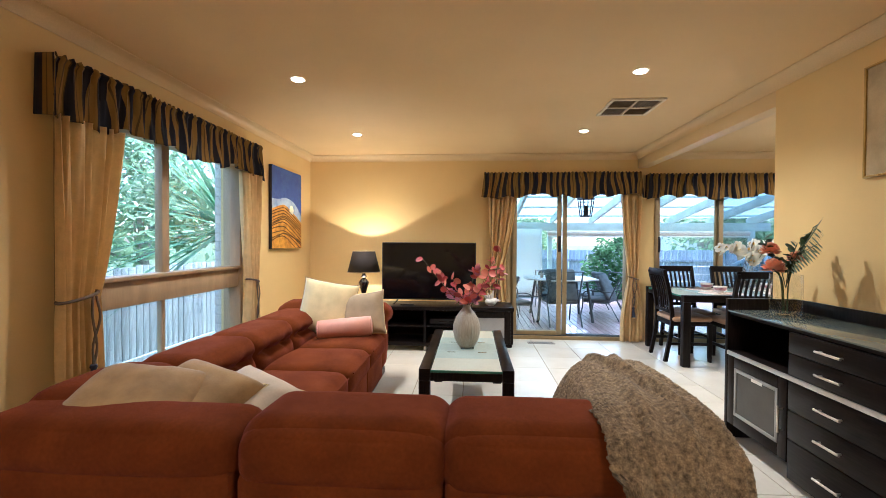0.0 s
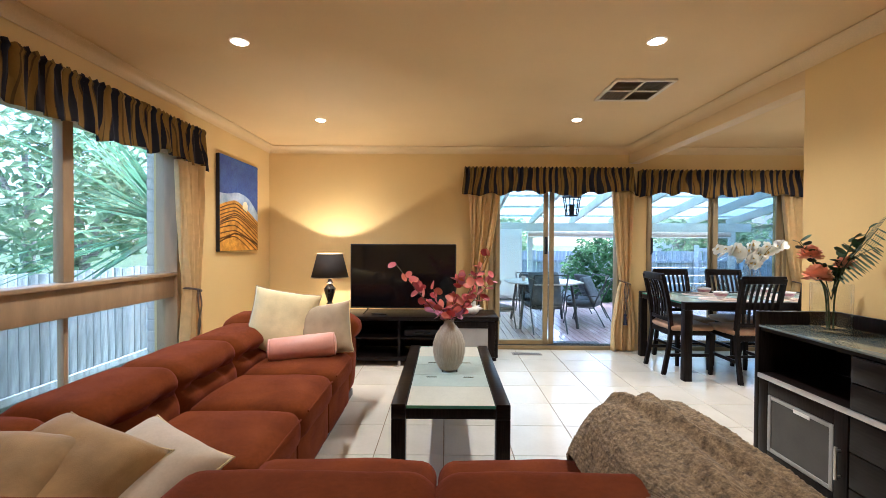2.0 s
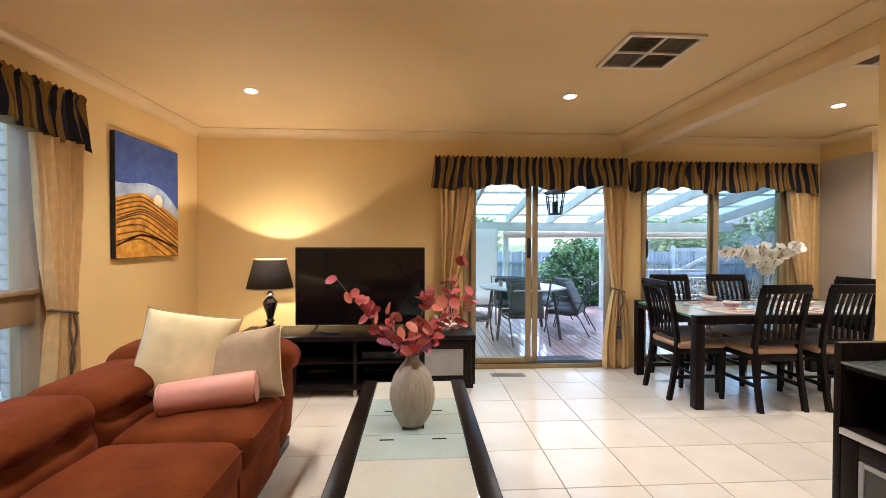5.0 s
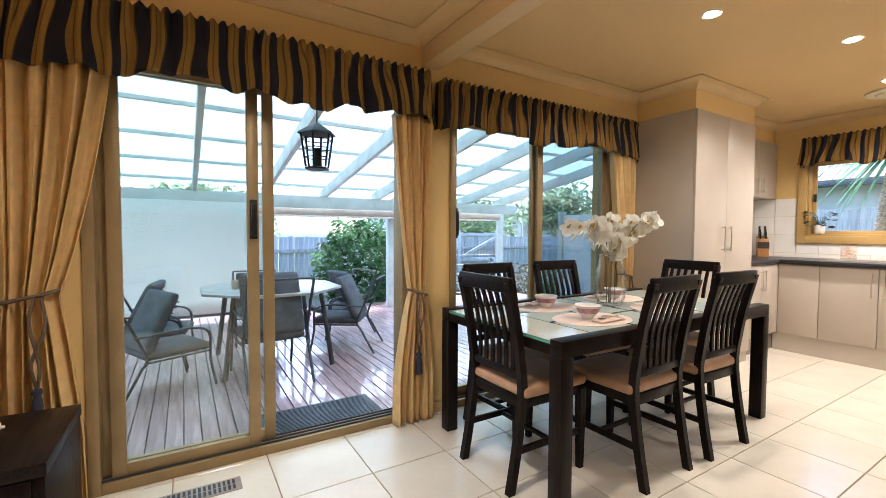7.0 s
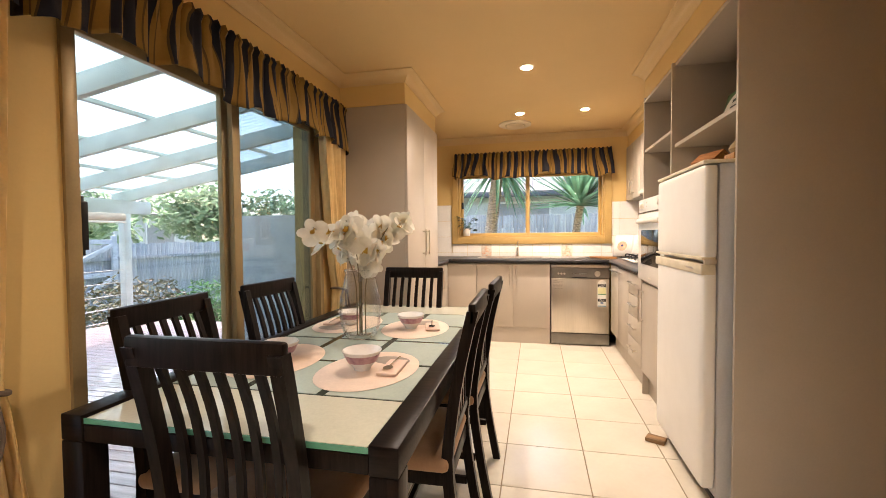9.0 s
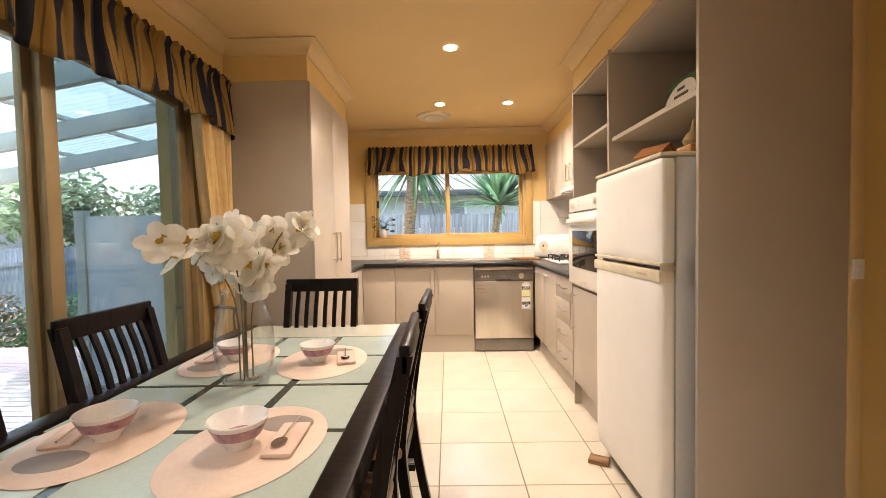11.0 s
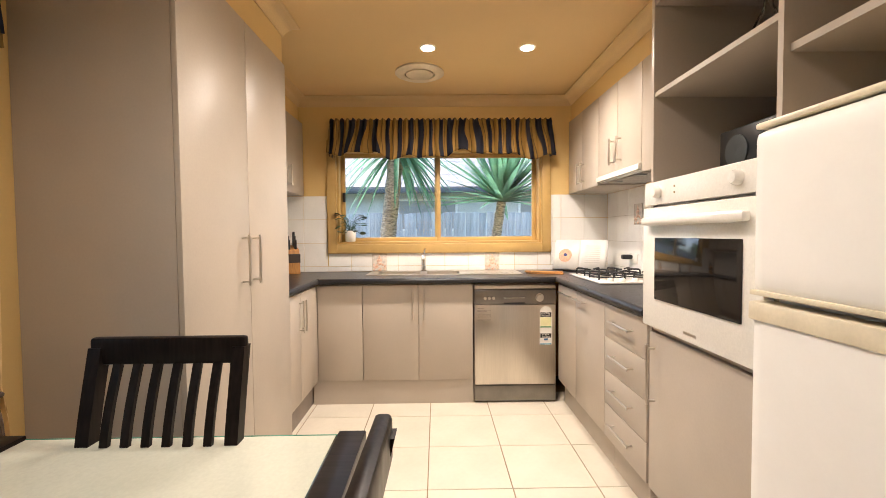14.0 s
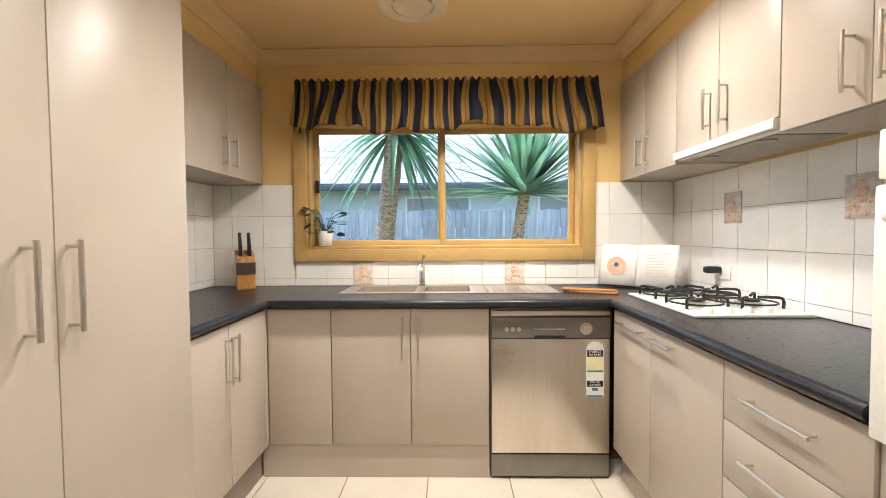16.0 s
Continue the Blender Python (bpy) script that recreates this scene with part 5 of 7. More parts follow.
def words(par, text, size, at, mat, name="lettering"):
    """Lettering as a mesh."""
    cu = bpy.data.curves.new(name, "FONT")
    cu.body, cu.size, cu.align_x, cu.align_y, cu.extrude = text, size, "CENTER", "CENTER", 0.0003
    tmp = bpy.data.objects.new(name, cu)
    scene.collection.objects.link(tmp)
    dg = bpy.context.evaluated_depsgraph_get()
    me = bpy.data.meshes.new_from_object(tmp.evaluated_get(dg))
    bpy.data.objects.remove(tmp)
    me.materials.clear()
    me.materials.append(mat)
    ob = new(name, me)
    ob.parent, ob.matrix_basis = par, at
    return ob


M_PAPER = material("white_sticker", (0.82, 0.80, 0.76), 0.5)
st = part("rating_sticker", box(B(), DX - 0.0012, DX - 0.0002, 3.337, 3.423, 0.42, 0.655, 0.0), M_PAPER, dw, "white energy and water rating sticker")
part("sticker_top", lathe(B(), [(0.043, 0), (0.043, 0.001), (0, 0.0011)], 24), M_PAPER, st, at=pose(DX - 0.0001, 3.38, 0.655, 0, -90, 0))
for z0, z1, m in ((0.622, 0.655, M_BLACK), (0.555, 0.618, material("pale_yellow_ink", (0.75, 0.72, 0.40), 0.5)), (0.545, 0.553, material("green_ink", (0.05, 0.25, 0.08), 0.5)), (0.472, 0.502, M_BLACK), (0.452, 0.466, material("blue_ink", (0.06, 0.16, 0.33), 0.5)), (0.422, 0.43, material("cyan_ink", (0.07, 0.30, 0.45), 0.5))):
    w = 0.014 if 0.45 < z0 < 0.46 else 0.039
    part("printed_band", box(B(), DX - 0.0019, DX - 0.0013, 3.38 - w, 3.38 + w, z0, z1), m, st)
RT = lambda y, z, x=DX - 0.0022: pose(x, y, z, 90, 0, -90)
words(dw, "ENERGY", 0.017, RT(3.38, 0.647), M_PAPER)
words(dw, "RATING", 0.017, RT(3.38, 0.631), M_PAPER)
words(dw, "WATER", 0.015, RT(3.38, 0.495), M_PAPER)
words(dw, "RATING", 0.015, RT(3.38, 0.480), M_PAPER)
for k, (w, z) in enumerate(((0.02, 0.685), (0.045, 0.672), (0.03, 0.664), (0.045, 0.64), (0.045, 0.632), (0.045, 0.624), (0.045, 0.604), (0.045, 0.597))):
    part("small_print", box(B(), DX - 0.001, DX - 0.0002, 3.865 - w * 2, 3.87, z, z + 0.0025), M_SKIRT, dw)

# ---------- upper cupboards and hood ----------
def upper(label, x0, x1, y_back, y_front, z0, splits, way, handles):
    th = thing("wall_cupboard", label, "cupboard", None, KITCH)
    part("body", box(B(), x0, x1, min(y_back, y_front), max(y_back, y_front), z0, 2.149), M_CAB, th)
    for a, b in zip(splits, splits[1:]):
        d = cab_door(th, "y", y_front + 0.001 * way, a, b, z0, 2.148, way)
        for hx in handles:
            if a < hx < b:
                bar_handle(d, (hx, y_front + 0.019 * way, z0 + 0.06), (hx, y_front + 0.019 * way, z0 + 0.19), (0, way, 0), 0.0055, 0.032)
    return th


UF = 3.018
upper("taupe laminate wall cupboard beside the window", 6.178, EX - 0.002, SY + 0.002, UF, 1.548, (6.178, 6.50, 6.828), 1, (6.455, 6.545))
upper("taupe laminate wall cupboard above the range hood", 5.553, 6.176, SY + 0.002, UF, 1.60, (5.553, 5.865, 6.176), 1, (5.815, 5.915))
upper("taupe laminate wall cupboard beside the oven tower", 4.962, 5.551, SY + 0.002, UF, 1.548, (4.962, 5.255, 5.551), 1, (5.205, 5.305))
upper("taupe laminate wall cupboard above the knife block", 5.565, EX - 0.002, 5.598, 5.285, 1.548, (5.565, 5.985, 6.405, 6.828), -1, (5.935, 6.355, 6.455))
hood = thing("range_hood", "white slide-out range hood with a metal filter", "range hood")
part("body", box(B(), 5.56, 6.17, SY + 0.01, UF + 0.012, 1.56, 1.598, 0.003), M_WHITE, hood)
part("visor", box(B(), 5.558, 6.172, UF + 0.013, UF + 0.035, 1.565, 1.597, 0.003), M_WHITE, hood)
part("filter", box(B(), 5.62, 6.11, SY + 0.06, UF - 0.02, 1.555, 1.5605), material("grease_filter", (0.40, 0.36, 0.30), 0.5, metal=0.6, fine=0.3, fine_scale=300, bump=1.0, bump_scale=260), hood)
for x in (5.70, 6.02):
    part("lamp_lens", lathe(B(), [(0.032, 0), (0.03, 0.005)], 16, (x, UF - 0.05, 1.55)), M_SMOKE, hood)

# ---------- splashback tiles ----------
sp = {}
sp["e"] = setting("splashback_east", slab_holes(B(), EX - 0.004, EX - 0.001, SY, 5.598, 0.91, 0.92, []), M_WGROUT, "white tiled splashback round the window", "tiles")
sp["s"] = setting("splashback_south", box(B(), 4.965, EX - 0.005, SY + 0.001, SY + 0.004, 0.912, 1.546), M_WGROUT, "white tiled splashback behind the hob", "tiles")
sp["n"] = setting("splashback_north", box(B(), 5.566, EX - 0.005, 5.596, 5.599, 0.912, 1.546), M_WGROUT, "white tiled splashback above the bench", "tiles")
TS = 0.197


def wall_tile(par, axis, c, way, a0, a1, z0, z1):
    g, th = 0.0015, 0.006
    if a1 - a0 < 0.012 or z1 - z0 < 0.012:
        return
    lo, hi = sorted((c, c + th * way))
    bm = box(B(), a0 + g, a1 - g, lo, hi, z0 + g, z1 - g) if axis == "y" else box(B(), lo, hi, a0 + g, a1 - g, z0 + g, z1 - g)
    part("wall_tile", bm, M_WTILE, par)


rows_z = [(0.911, 0.955), (0.955, 1.152), (1.152, 1.349), (1.349, 1.546)]
for j, (z0, z1) in enumerate(rows_z):
    for i in range(15):
        a0 = 2.71 + TS * i
        a1 = min(a0 + TS, 5.59)
        wy0, wy1, wz0 = KW[0] - 0.077, KW[1] + 0.077, KW[2] - 0.077
        if z0 >= wz0:
            if a0 >= wy0 and a1 <= wy1:
                continue
            if a0 < wy0 < a1:
                a1 = wy0
            if a0 < wy1 < a1:
                a0 = wy1
            wall_tile(sp["e"], "x", EX - 0.0005, -1, a0, a1, z0, z1)
        elif z1 > wz0 and a1 > wy0 and a0 < wy1:
            if a0 < wy0:
                wall_tile(sp["e"], "x", EX - 0.0005, -1, a0, wy0, z0, z1)
                a0 = wy0
            if a1 > wy1:
                wall_tile(sp["e"], "x", EX - 0.0005, -1, wy1, a1, z0, z1)
                a1 = wy1
            wall_tile(sp["e"], "x", EX - 0.0005, -1, a0, a1, z0, wz0)
        else:
            wall_tile(sp["e"], "x", EX - 0.0005, -1, a0, a1, z0, z1)
    for i in range(10):
        a1 = EX - 0.008 - TS * i
        a0 = max(a1 - TS, 4.965)
        wall_tile(sp["s"], "y", SY + 0.004, 1, a0, a1, z0, z1)
    for i in range(7):
        a1 = EX - 0.008 - TS * i
        a0 = max(a1 - TS, 5.567)
        wall_tile(sp["n"], "y", 5.596, -1, a0, a1, z0, z1)

M_DECO = material("decor_tile_picture", (0.45, 0.25, 0.16), 0.3, var=0.4, scale=60, col2=(0.70, 0.60, 0.48), fine=0.1)
M_DECOB = material("decor_tile_ground", (0.68, 0.62, 0.54), 0.25, var=0.12, scale=40)


def decor_tile(at):
    """Small glazed feature tile with a heap of fruit and a jar in relief."""
    th = thing("decor_tile", "small glazed feature tile with fruit and a jar in relief", "tile", at, "feature tiles")
    part("plate", box(B(), -0.062, 0.062, -0.006, 0.0, -0.075, 0.075, 0.001), M_DECOB, th)
    bm = B()
    rnd = random.Random(5)
    for k in range(22):
        x, z = rnd.uniform(-0.05, 0.05), -0.065 + 0.014 * (k // 6) + rnd.uniform(0, 0.008)
        bmesh.ops.create_icosphere(bm, subdivisions=1, radius=rnd.uniform(0.008, 0.012), matrix=Matrix.Translation((x, -0.006, z)) @ Matrix.Diagonal((1, 0.4, 1, 1)))
    for z, r in ((-0.01, 0.022), (0.015, 0.026), (0.038, 0.017), (0.055, 0.009)):
        bmesh.ops.create_icosphere(bm, subdivisions=2, radius=r, matrix=Matrix.Translation((0, -0.006, z)) @ Matrix.Diagonal((1, 0.25, 0.7, 1)))
    tagged(part("relief", bm, M_DECO, th), kind="stuff")
    return th


decor_tile(pose(EX - 0.007, 4.64, 0.985, 0, 0, -90))
decor_tile(pose(EX - 0.007, 3.69, 0.985, 0, 0, -90))
decor_tile(pose(6.265, SY + 0.0105, 1.35, 0, 0, 180))
decor_tile(pose(5.61, SY + 0.0105, 1.35, 0, 0, 180))

# ---------- hob ----------
hob = thing("gas_hob", "white enamel four-burner gas hob with iron trivets", "hob", pose(6.06, 2.96, 0.910))
part("plate", box(B(), -0.30, 0.30, -0.235, 0.215, 0.0, 0.012, 0.004), M_WHITE, hob)
for x, y, r in ((0.16, 0.10, 0.045), (0.16, -0.12, 0.035), (-0.10, 0.10, 0.035), (-0.10, -0.12, 0.05)):
    b = part("burner", lathe(B(), [(r * 1.25, 0.012), (r * 1.2, 0.018), (r, 0.02), (r, 0.03), (r * 0.85, 0.034), (0, 0.035)], 20, (x, y, 0)), M_STEEL, hob)
    part("burner_cap", lathe(B(), [(r * 0.8, 0.0345), (r * 0.78, 0.04), (0, 0.041)], 20, (x, y, 0)), M_IRON, b)
    bm = B()
    for k in range(4):
        a = k * math.pi / 2 + math.pi / 4
        c, s = math.cos(a), math.sin(a)
        tube(bm, curve_pts([(x + 0.115 * c, y + 0.115 * s, 0.014), (x + 0.115 * c, y + 0.115 * s, 0.045), (x + 0.10 * c, y + 0.10 * s, 0.056), (x + 0.03 * c, y + 0.03 * s, 0.052)], 10), 0.006, 6)
    tube(bm, [(x + 0.10 * math.cos(k * 0.3927), y + 0.10 * math.sin(k * 0.3927), 0.03) for k in range(17)], 0.004, 6, cap=False)
    part("trivet", bm, M_IRON, hob, "black iron trivet")
for k in range(4):
    part("knob", lathe(B(), [(0.019, 0.012), (0.018, 0.026), (0.012, 0.033), (0, 0.034)], 16, (-0.255, 0.14 - 0.075 * k, 0)), M_WHITE, hob)

# ---------- bench things ----------
kb = thing("knife_block", "wooden knife block with black-handled knives", "knife block", pose(6.70, 5.33, 0.910, 0, 0, -60))
M_BLOCK = material("honey_wood", (0.50, 0.24, 0.07), 0.45, var=0.15, scale=8, stretch=(10, 10, 1))
M_BLOCKD = material("dark_block_side", (0.05, 0.035, 0.028), 0.5)
bm = box(B(), -0.05, 0.05, -0.06, 0.06, 0.0, 0.21, 0.003)
for v in bm.verts:
    if v.co.z > 0.1:
        v.co.z += 0.35 * (v.co.y)
        v.co.y += 0.02
part("block", bm, M_BLOCK, kb)
part("dark_panel", box(B(), -0.0515, 0.0515, -0.059, 0.03, 0.09, 0.16), M_BLOCKD, kb)
rnd = random.Random(3)
for i in range(2):
    for j in range(3):
        x, y = -0.025 + 0.05 * i, -0.03 + 0.035 * j
        z = 0.21 + 0.35 * y
        h = 0.075 + 0.02 * j
        part("knife_handle", box(B(), x - 0.009, x + 0.009, y + 0.01, y + 0.03, z - 0.005, z + h, 0.004), M_BLACK, kb)

rb = thing("recipe_book", "open recipe book on a stand beside the hob", "book", pose(6.64, 3.02, 0.910, 0, 0, -128))
M_PAGE = material("book_page", (0.82, 0.79, 0.74), 0.6)
tilt = pose(0, 0, 0.01, -18, 0, 0)
for s in (-1, 1):
    bm = B()
    sheet(bm, lambda u, v, s=s: tilt @ V((s * 0.215 * u, -0.012 * math.sin(math.pi * u) - 0.004, 0.25 * v)), 12, 2)
    pg = part("page", bm, M_PAGE, rb)
    pg.modifiers.new("thickness", "SOLIDIFY").thickness = 0.010
plate_m = material("printed_fruit", (0.62, 0.20, 0.16), 0.6, var=0.5, scale=50, col2=(0.75, 0.55, 0.30))
bm = lathe(B(), [(0.055, 0.0), (0.055, 0.001), (0.0, 0.0012)], 24)
part("printed_picture", bm, plate_m, rb, at=tilt @ pose(-0.11, -0.0235, 0.115, 90, 0, 0))
bm = lathe(B(), [(0.014, 0.0), (0.014, 0.001), (0.0, 0.0012)], 16)
part("printed_picture", bm, material("printed_blue", (0.06, 0.08, 0.22), 0.6), rb, at=tilt @ pose(-0.11, -0.025, 0.12, 90, 0, 0))
for k in range(9):
    part("printed_line", box(B(), 0.05, 0.17, -0.0165, -0.0155, 0.06 + 0.017 * k, 0.064 + 0.017 * k, m=tilt @ pose(0, -0.004, 0)), material("faint_print", (0.66, 0.62, 0.58), 0.6) if k == 0 else bpy.data.materials["faint_print"], rb)
part("stand", tube(B(), [(-0.12, 0.02, 0.004), (-0.10, -0.06, 0.004), (0.10, -0.06, 0.004), (0.12, 0.02, 0.004), (0.0, 0.09, 0.16)], 0.004, 6), M_BLACK, rb)

bd = thing("chopping_board", "pair of thin wooden boards lying on the bench", "board", pose(6.47, 3.33, 0.910, 0, 0, 62))
part("board", box(B(), -0.14, 0.14, -0.035, 0.035, 0.0, 0.010, 0.003), M_BLOCK, bd)
part("board", box(B(), -0.13, 0.15, -0.03, 0.03, 0.011, 0.020, 0.003, m=pose(0, 0, 0, 0, 0, 6)), M_BLOCK, bd)

so = thing("power_point", "white double power point with a black plug", "socket", pose(6.33, SY + 0.0105, 1.03))
part("plate", box(B(), -0.06, 0.06, 0.0, 0.008, -0.036, 0.036, 0.003), M_WHITE, so)
part("plug", cushion(B(), (0.02, 0.045, 0.01), (0.05, 0.075, 0.035), 0.012, (0, 0, 0), 6), M_BLACK, so)

ld = thing("radio", "small black radio on the tower shelf", "radio", pose(4.62, 3.03, 1.4175))
part("case", box(B(), -0.17, 0.17, -0.09, 0.09, 0.0, 0.16, 0.006), M_BLACK, ld)
part("speaker", lathe(B(), [(0.055, 0), (0.055, 0.004), (0.045, 0.005), (0.0, 0.002)], 24), M_ALU, ld, at=pose(0.08, 0.09, 0.08, -90, 0, 0))
part("dial", lathe(B(), [(0.03, 0), (0.03, 0.01), (0.0, 0.012)], 20), M_CHROME, ld, at=pose(-0.10, 0.09, 0.085, -90, 0, 0))
solo("glass_jar", lathe(B(), [(0.07, 0.0), (0.075, 0.01), (0.06, 0.09), (0.015, 0.19), (0.012, 0.25), (0.009, 0.25), (0.011, 0.18), (0.055, 0.085), (0.068, 0.012), (0.0, 0.01)], 24), M_CLEAR, "tall conical clear glass jar on the open shelf", "jar", pose(4.66, 3.05, 1.7755))
pl = thing("picture_board", "green board with a white oval leaning on the open shelf", "board", pose(3.90, 3.15, 1.6885, 14, 0, 0))
part("board", box(B(), -0.13, 0.13, -0.016, 0.0, 0.0, 0.18, 0.002), material("dark_green_glaze", (0.05, 0.14, 0.035), 0.35, var=0.2, scale=20), pl)
bm = lathe(B(), [(0.115, 0.0), (0.115, 0.001), (0.0, 0.0012)], 36)
bmesh.ops.scale(bm, vec=(1.0, 0.66, 1.0), verts=bm.verts)
part("white_oval", bm, M_WHITE, pl, at=pose(0.0, 0.0002, 0.085, -90, 0, 0))
for k, (x, w) in enumerate(((0.01, 0.03), (-0.005, 0.055), (0.0, 0.04))):
    part("lettering_bar", box(B(), x - w, x + w, 0.0015, 0.0022, 0.118 - 0.032 * k, 0.132 - 0.032 * k), M_BLACK, pl)
M_BLOCKR = material("orange_wood", (0.42, 0.17, 0.05), 0.5, var=0.15, scale=9, stretch=(1, 10, 10))
hs = thing("house_ornament", "small wooden house ornament on the refrigerator", "ornament", pose(3.97, 3.20, 1.487, 0, 0, 20) @ Matrix.Scale(0.78, 4))
bm = B()
r = [[bm.verts.new((x, y, z)) for y, z in ((-0.06, 0), (0.06, 0), (0.06, 0.05), (0, 0.10), (-0.06, 0.05))] for x in (-0.09, 0.09)]
for k in range(5):
    bm.faces.new((r[0][k], r[0][(k + 1) % 5], r[1][(k + 1) % 5], r[1][k]))
bm.faces.new(r[0]); bm.faces.new(r[1])
part("walls", bm, M_BLOCK, hs)
part("roof", box(box(B(), -0.10, 0.10, -0.005, 0.085, -0.004, 0.006, m=pose(0, 0, 0.108, -40, 0, 0)), -0.10, 0.10, -0.085, 0.005, -0.004, 0.006, m=pose(0, 0, 0.108, 40, 0, 0)), M_BLOCKR, hs)
hs2 = thing("wooden_ornament", "small brown wooden ornament on the refrigerator", "ornament", pose(3.675, 3.20, 1.487))
part("base", box(B(), -0.05, 0.05, -0.04, 0.04, 0, 0.03, 0.004), M_BLOCK, hs2)
part("figure", lathe(B(), [(0.03, 0.03), (0.04, 0.05), (0.03, 0.07), (0.012, 0.09), (0.004, 0.13), (0, 0.131)], 14), M_BRONZE, hs2)

# light switch on the hall wall edge
setting("trim_hall", box(B(), 3.518, 3.56, SY - 0.0, 2.748, 0.0, 2.15, 0.002), M_TRIM, "cream door trim at the hall", "trim")
sw = thing("light_switch", "small white light switch on the hall trim", "switch", pose(3.517, 2.725, 1.05))
part("plate", box(B(), -0.008, 0.0, -0.02, 0.02, -0.035, 0.035, 0.002), M_WHITE, sw)
part("rocker", box(B(), -0.012, -0.008, -0.007, 0.007, -0.01, 0.01, 0.001), M_WHITE, sw)

# ---------- ceiling fittings ----------
M_GLOW = material("lit_downlight", (1, 0.95, 0.85), emit=(1.0, 0.86, 0.62, 30))
dl = thing("downlight", "round white recessed downlight, lit", "downlight", None, "recessed downlights")
part("ring", lathe(B(), [(0.036, -0.004), (0.048, -0.006), (0.052, -0.002), (0.052, 0.0)], 24), M_WHITE, dl)
part("lamp_face", lathe(B(), [(0.036, -0.0045), (0.03, -0.008), (0.0, -0.0085)], 20), M_GLOW, dl)
dl.matrix_basis = pose(DOWNLIGHTS[0][0], DOWNLIGHTS[0][1], CEIL - 0.0005)
for lx, ly in DOWNLIGHTS[1:]:
    copy_thing(dl, pose(lx, ly, CEIL - 0.0005))

M_SLAT = material("brown_vent_slat", (0.20, 0.145, 0.09), 0.6)
M_VENT = material("cream_vent", (0.70, 0.60, 0.44), 0.5)


def ceiling_vent(label, at, w, d):
    th = thing("ceiling_vent", label, "vent", at, "ceiling vents")
    part("backing", box(B(), -w / 2 + 0.01, w / 2 - 0.01, -d / 2 + 0.01, d / 2 - 0.01, -0.004, -0.001), M_BLACK, th)
    fr_ = B()
    for p in ((-w / 2, w / 2, -d / 2, -d / 2 + 0.025), (-w / 2, w / 2, d / 2 - 0.025, d / 2), (-w / 2, -w / 2 + 0.025, -d / 2 + 0.025, d / 2 - 0.025), (w / 2 - 0.025, w / 2, -d / 2 + 0.025, d / 2 - 0.025), (-0.008, 0.008, -d / 2 + 0.025, d / 2 - 0.025), (-w / 2 + 0.025, -0.008, -0.008, 0.008), (0.008, w / 2 - 0.025, -0.008, 0.008)):
        box(fr_, *p, -0.016, -0.001, 0.002)
    part("frame", fr_, M_VENT, th)
    n = 7
    for sx in (-1, 1):
        for sy in (-1, 1):
            for k in range(n):
                a, b, turn = (d, w, 0) if sx * sy > 0 else (w, d, 90)
                y = (sy if sx * sy > 0 else -sx) * (0.014 + (a / 2 - 0.045) * (k + 0.5) / n)
                x0, x1 = sorted((sx * 0.009, sx * (b / 2 - 0.026))) if sx * sy > 0 else sorted((sy * 0.009, sy * (b / 2 - 0.026)))
                part("slat", box(B(), x0, x1, -0.0055, 0.0055, -0.001, 0.001, m=pose(0, 0, 0, 0, 0, turn) @ pose(0, y, -0.009, 62, 0, 0)), M_SLAT, th)
    return th


ceiling_vent("square cream louvred ceiling vent in the living room", pose(1.665, 3.60, CEIL), 0.42, 0.42)
ceiling_vent("square cream louvred ceiling vent in the dining area", pose(3.10, 3.50, CEIL), 0.42, 0.36)
kv = thing("round_vent", "round cream ceiling vent in the kitchen", "vent", pose(6.27, 4.265, CEIL) @ Matrix.Scale(1.6, 4))
part("ring", lathe(B(), [(0.105, 0), (0.108, -0.008), (0.09, -0.016), (0.066, -0.012), (0.064, -0.003)], 36), M_VENT, kv)
part("disc", lathe(B(), [(0.058, -0.003), (0.06, -0.014), (0.05, -0.018), (0.0, -0.018)], 32), M_VENT, kv)

fv = thing("floor_vent", "bronze slotted floor vent in front of the sliding door", "vent", pose(1.235, 5.27, 0.0))
part("plate", box(B(), -0.165, 0.165, -0.055, 0.055, 0.0005, 0.004, 0.001), M_SKIRT, fv)
for i in range(15):
    for s in (-1, 1):
        part("slot", box(B(), -0.145 + 0.0195 * i, -0.134 + 0.0195 * i, 0.004 if s > 0 else -0.042, 0.042 if s > 0 else -0.004, 0.0041, 0.0048), M_BLACK, fv)

# ---------- outside: ground, deck, pergola ----------
GZ, DZ = -0.60, -0.06
setting("ground", box(B(), -400, 400, -400, 400, GZ - 0.2, GZ), M_GRASS, "garden ground with grass", "ground")
deck = setting("deck", box(B(), -2.0, 7.0, 5.70, 10.0, DZ - 0.16, DZ - 0.032), material("deck_joists", (0.05, 0.03, 0.025), 0.9), "wet reddish timber deck", "deck")
bm = box(B(), -0.0435, 0.0435, -2.14, 2.14, -0.03, 0.0)
bmesh.ops.bevel(bm, geom=[e for e in bm.edges if all(v.co.z > -0.001 for v in e.verts)], offset=0.003, segments=1, affect="EDGES")
board_mesh = mesh_of(bm, "deck_board", M_DECK, 20)
for i in range(96):
    part("deck_board", board_mesh, None, deck, at=pose(-1.95 + 0.0932 * i, 7.86, DZ))
setting("door_step", box(B(), 0.7, 4.4, NY + 0.112, 5.70, -0.10, -0.012), M_TIMBERFR, "timber sill below the sliding doors", "sill")
mat_o = thing("doormat", "dark grey ribbed doormat outside the sliding door", "doormat", pose(1.95, 5.93, DZ))
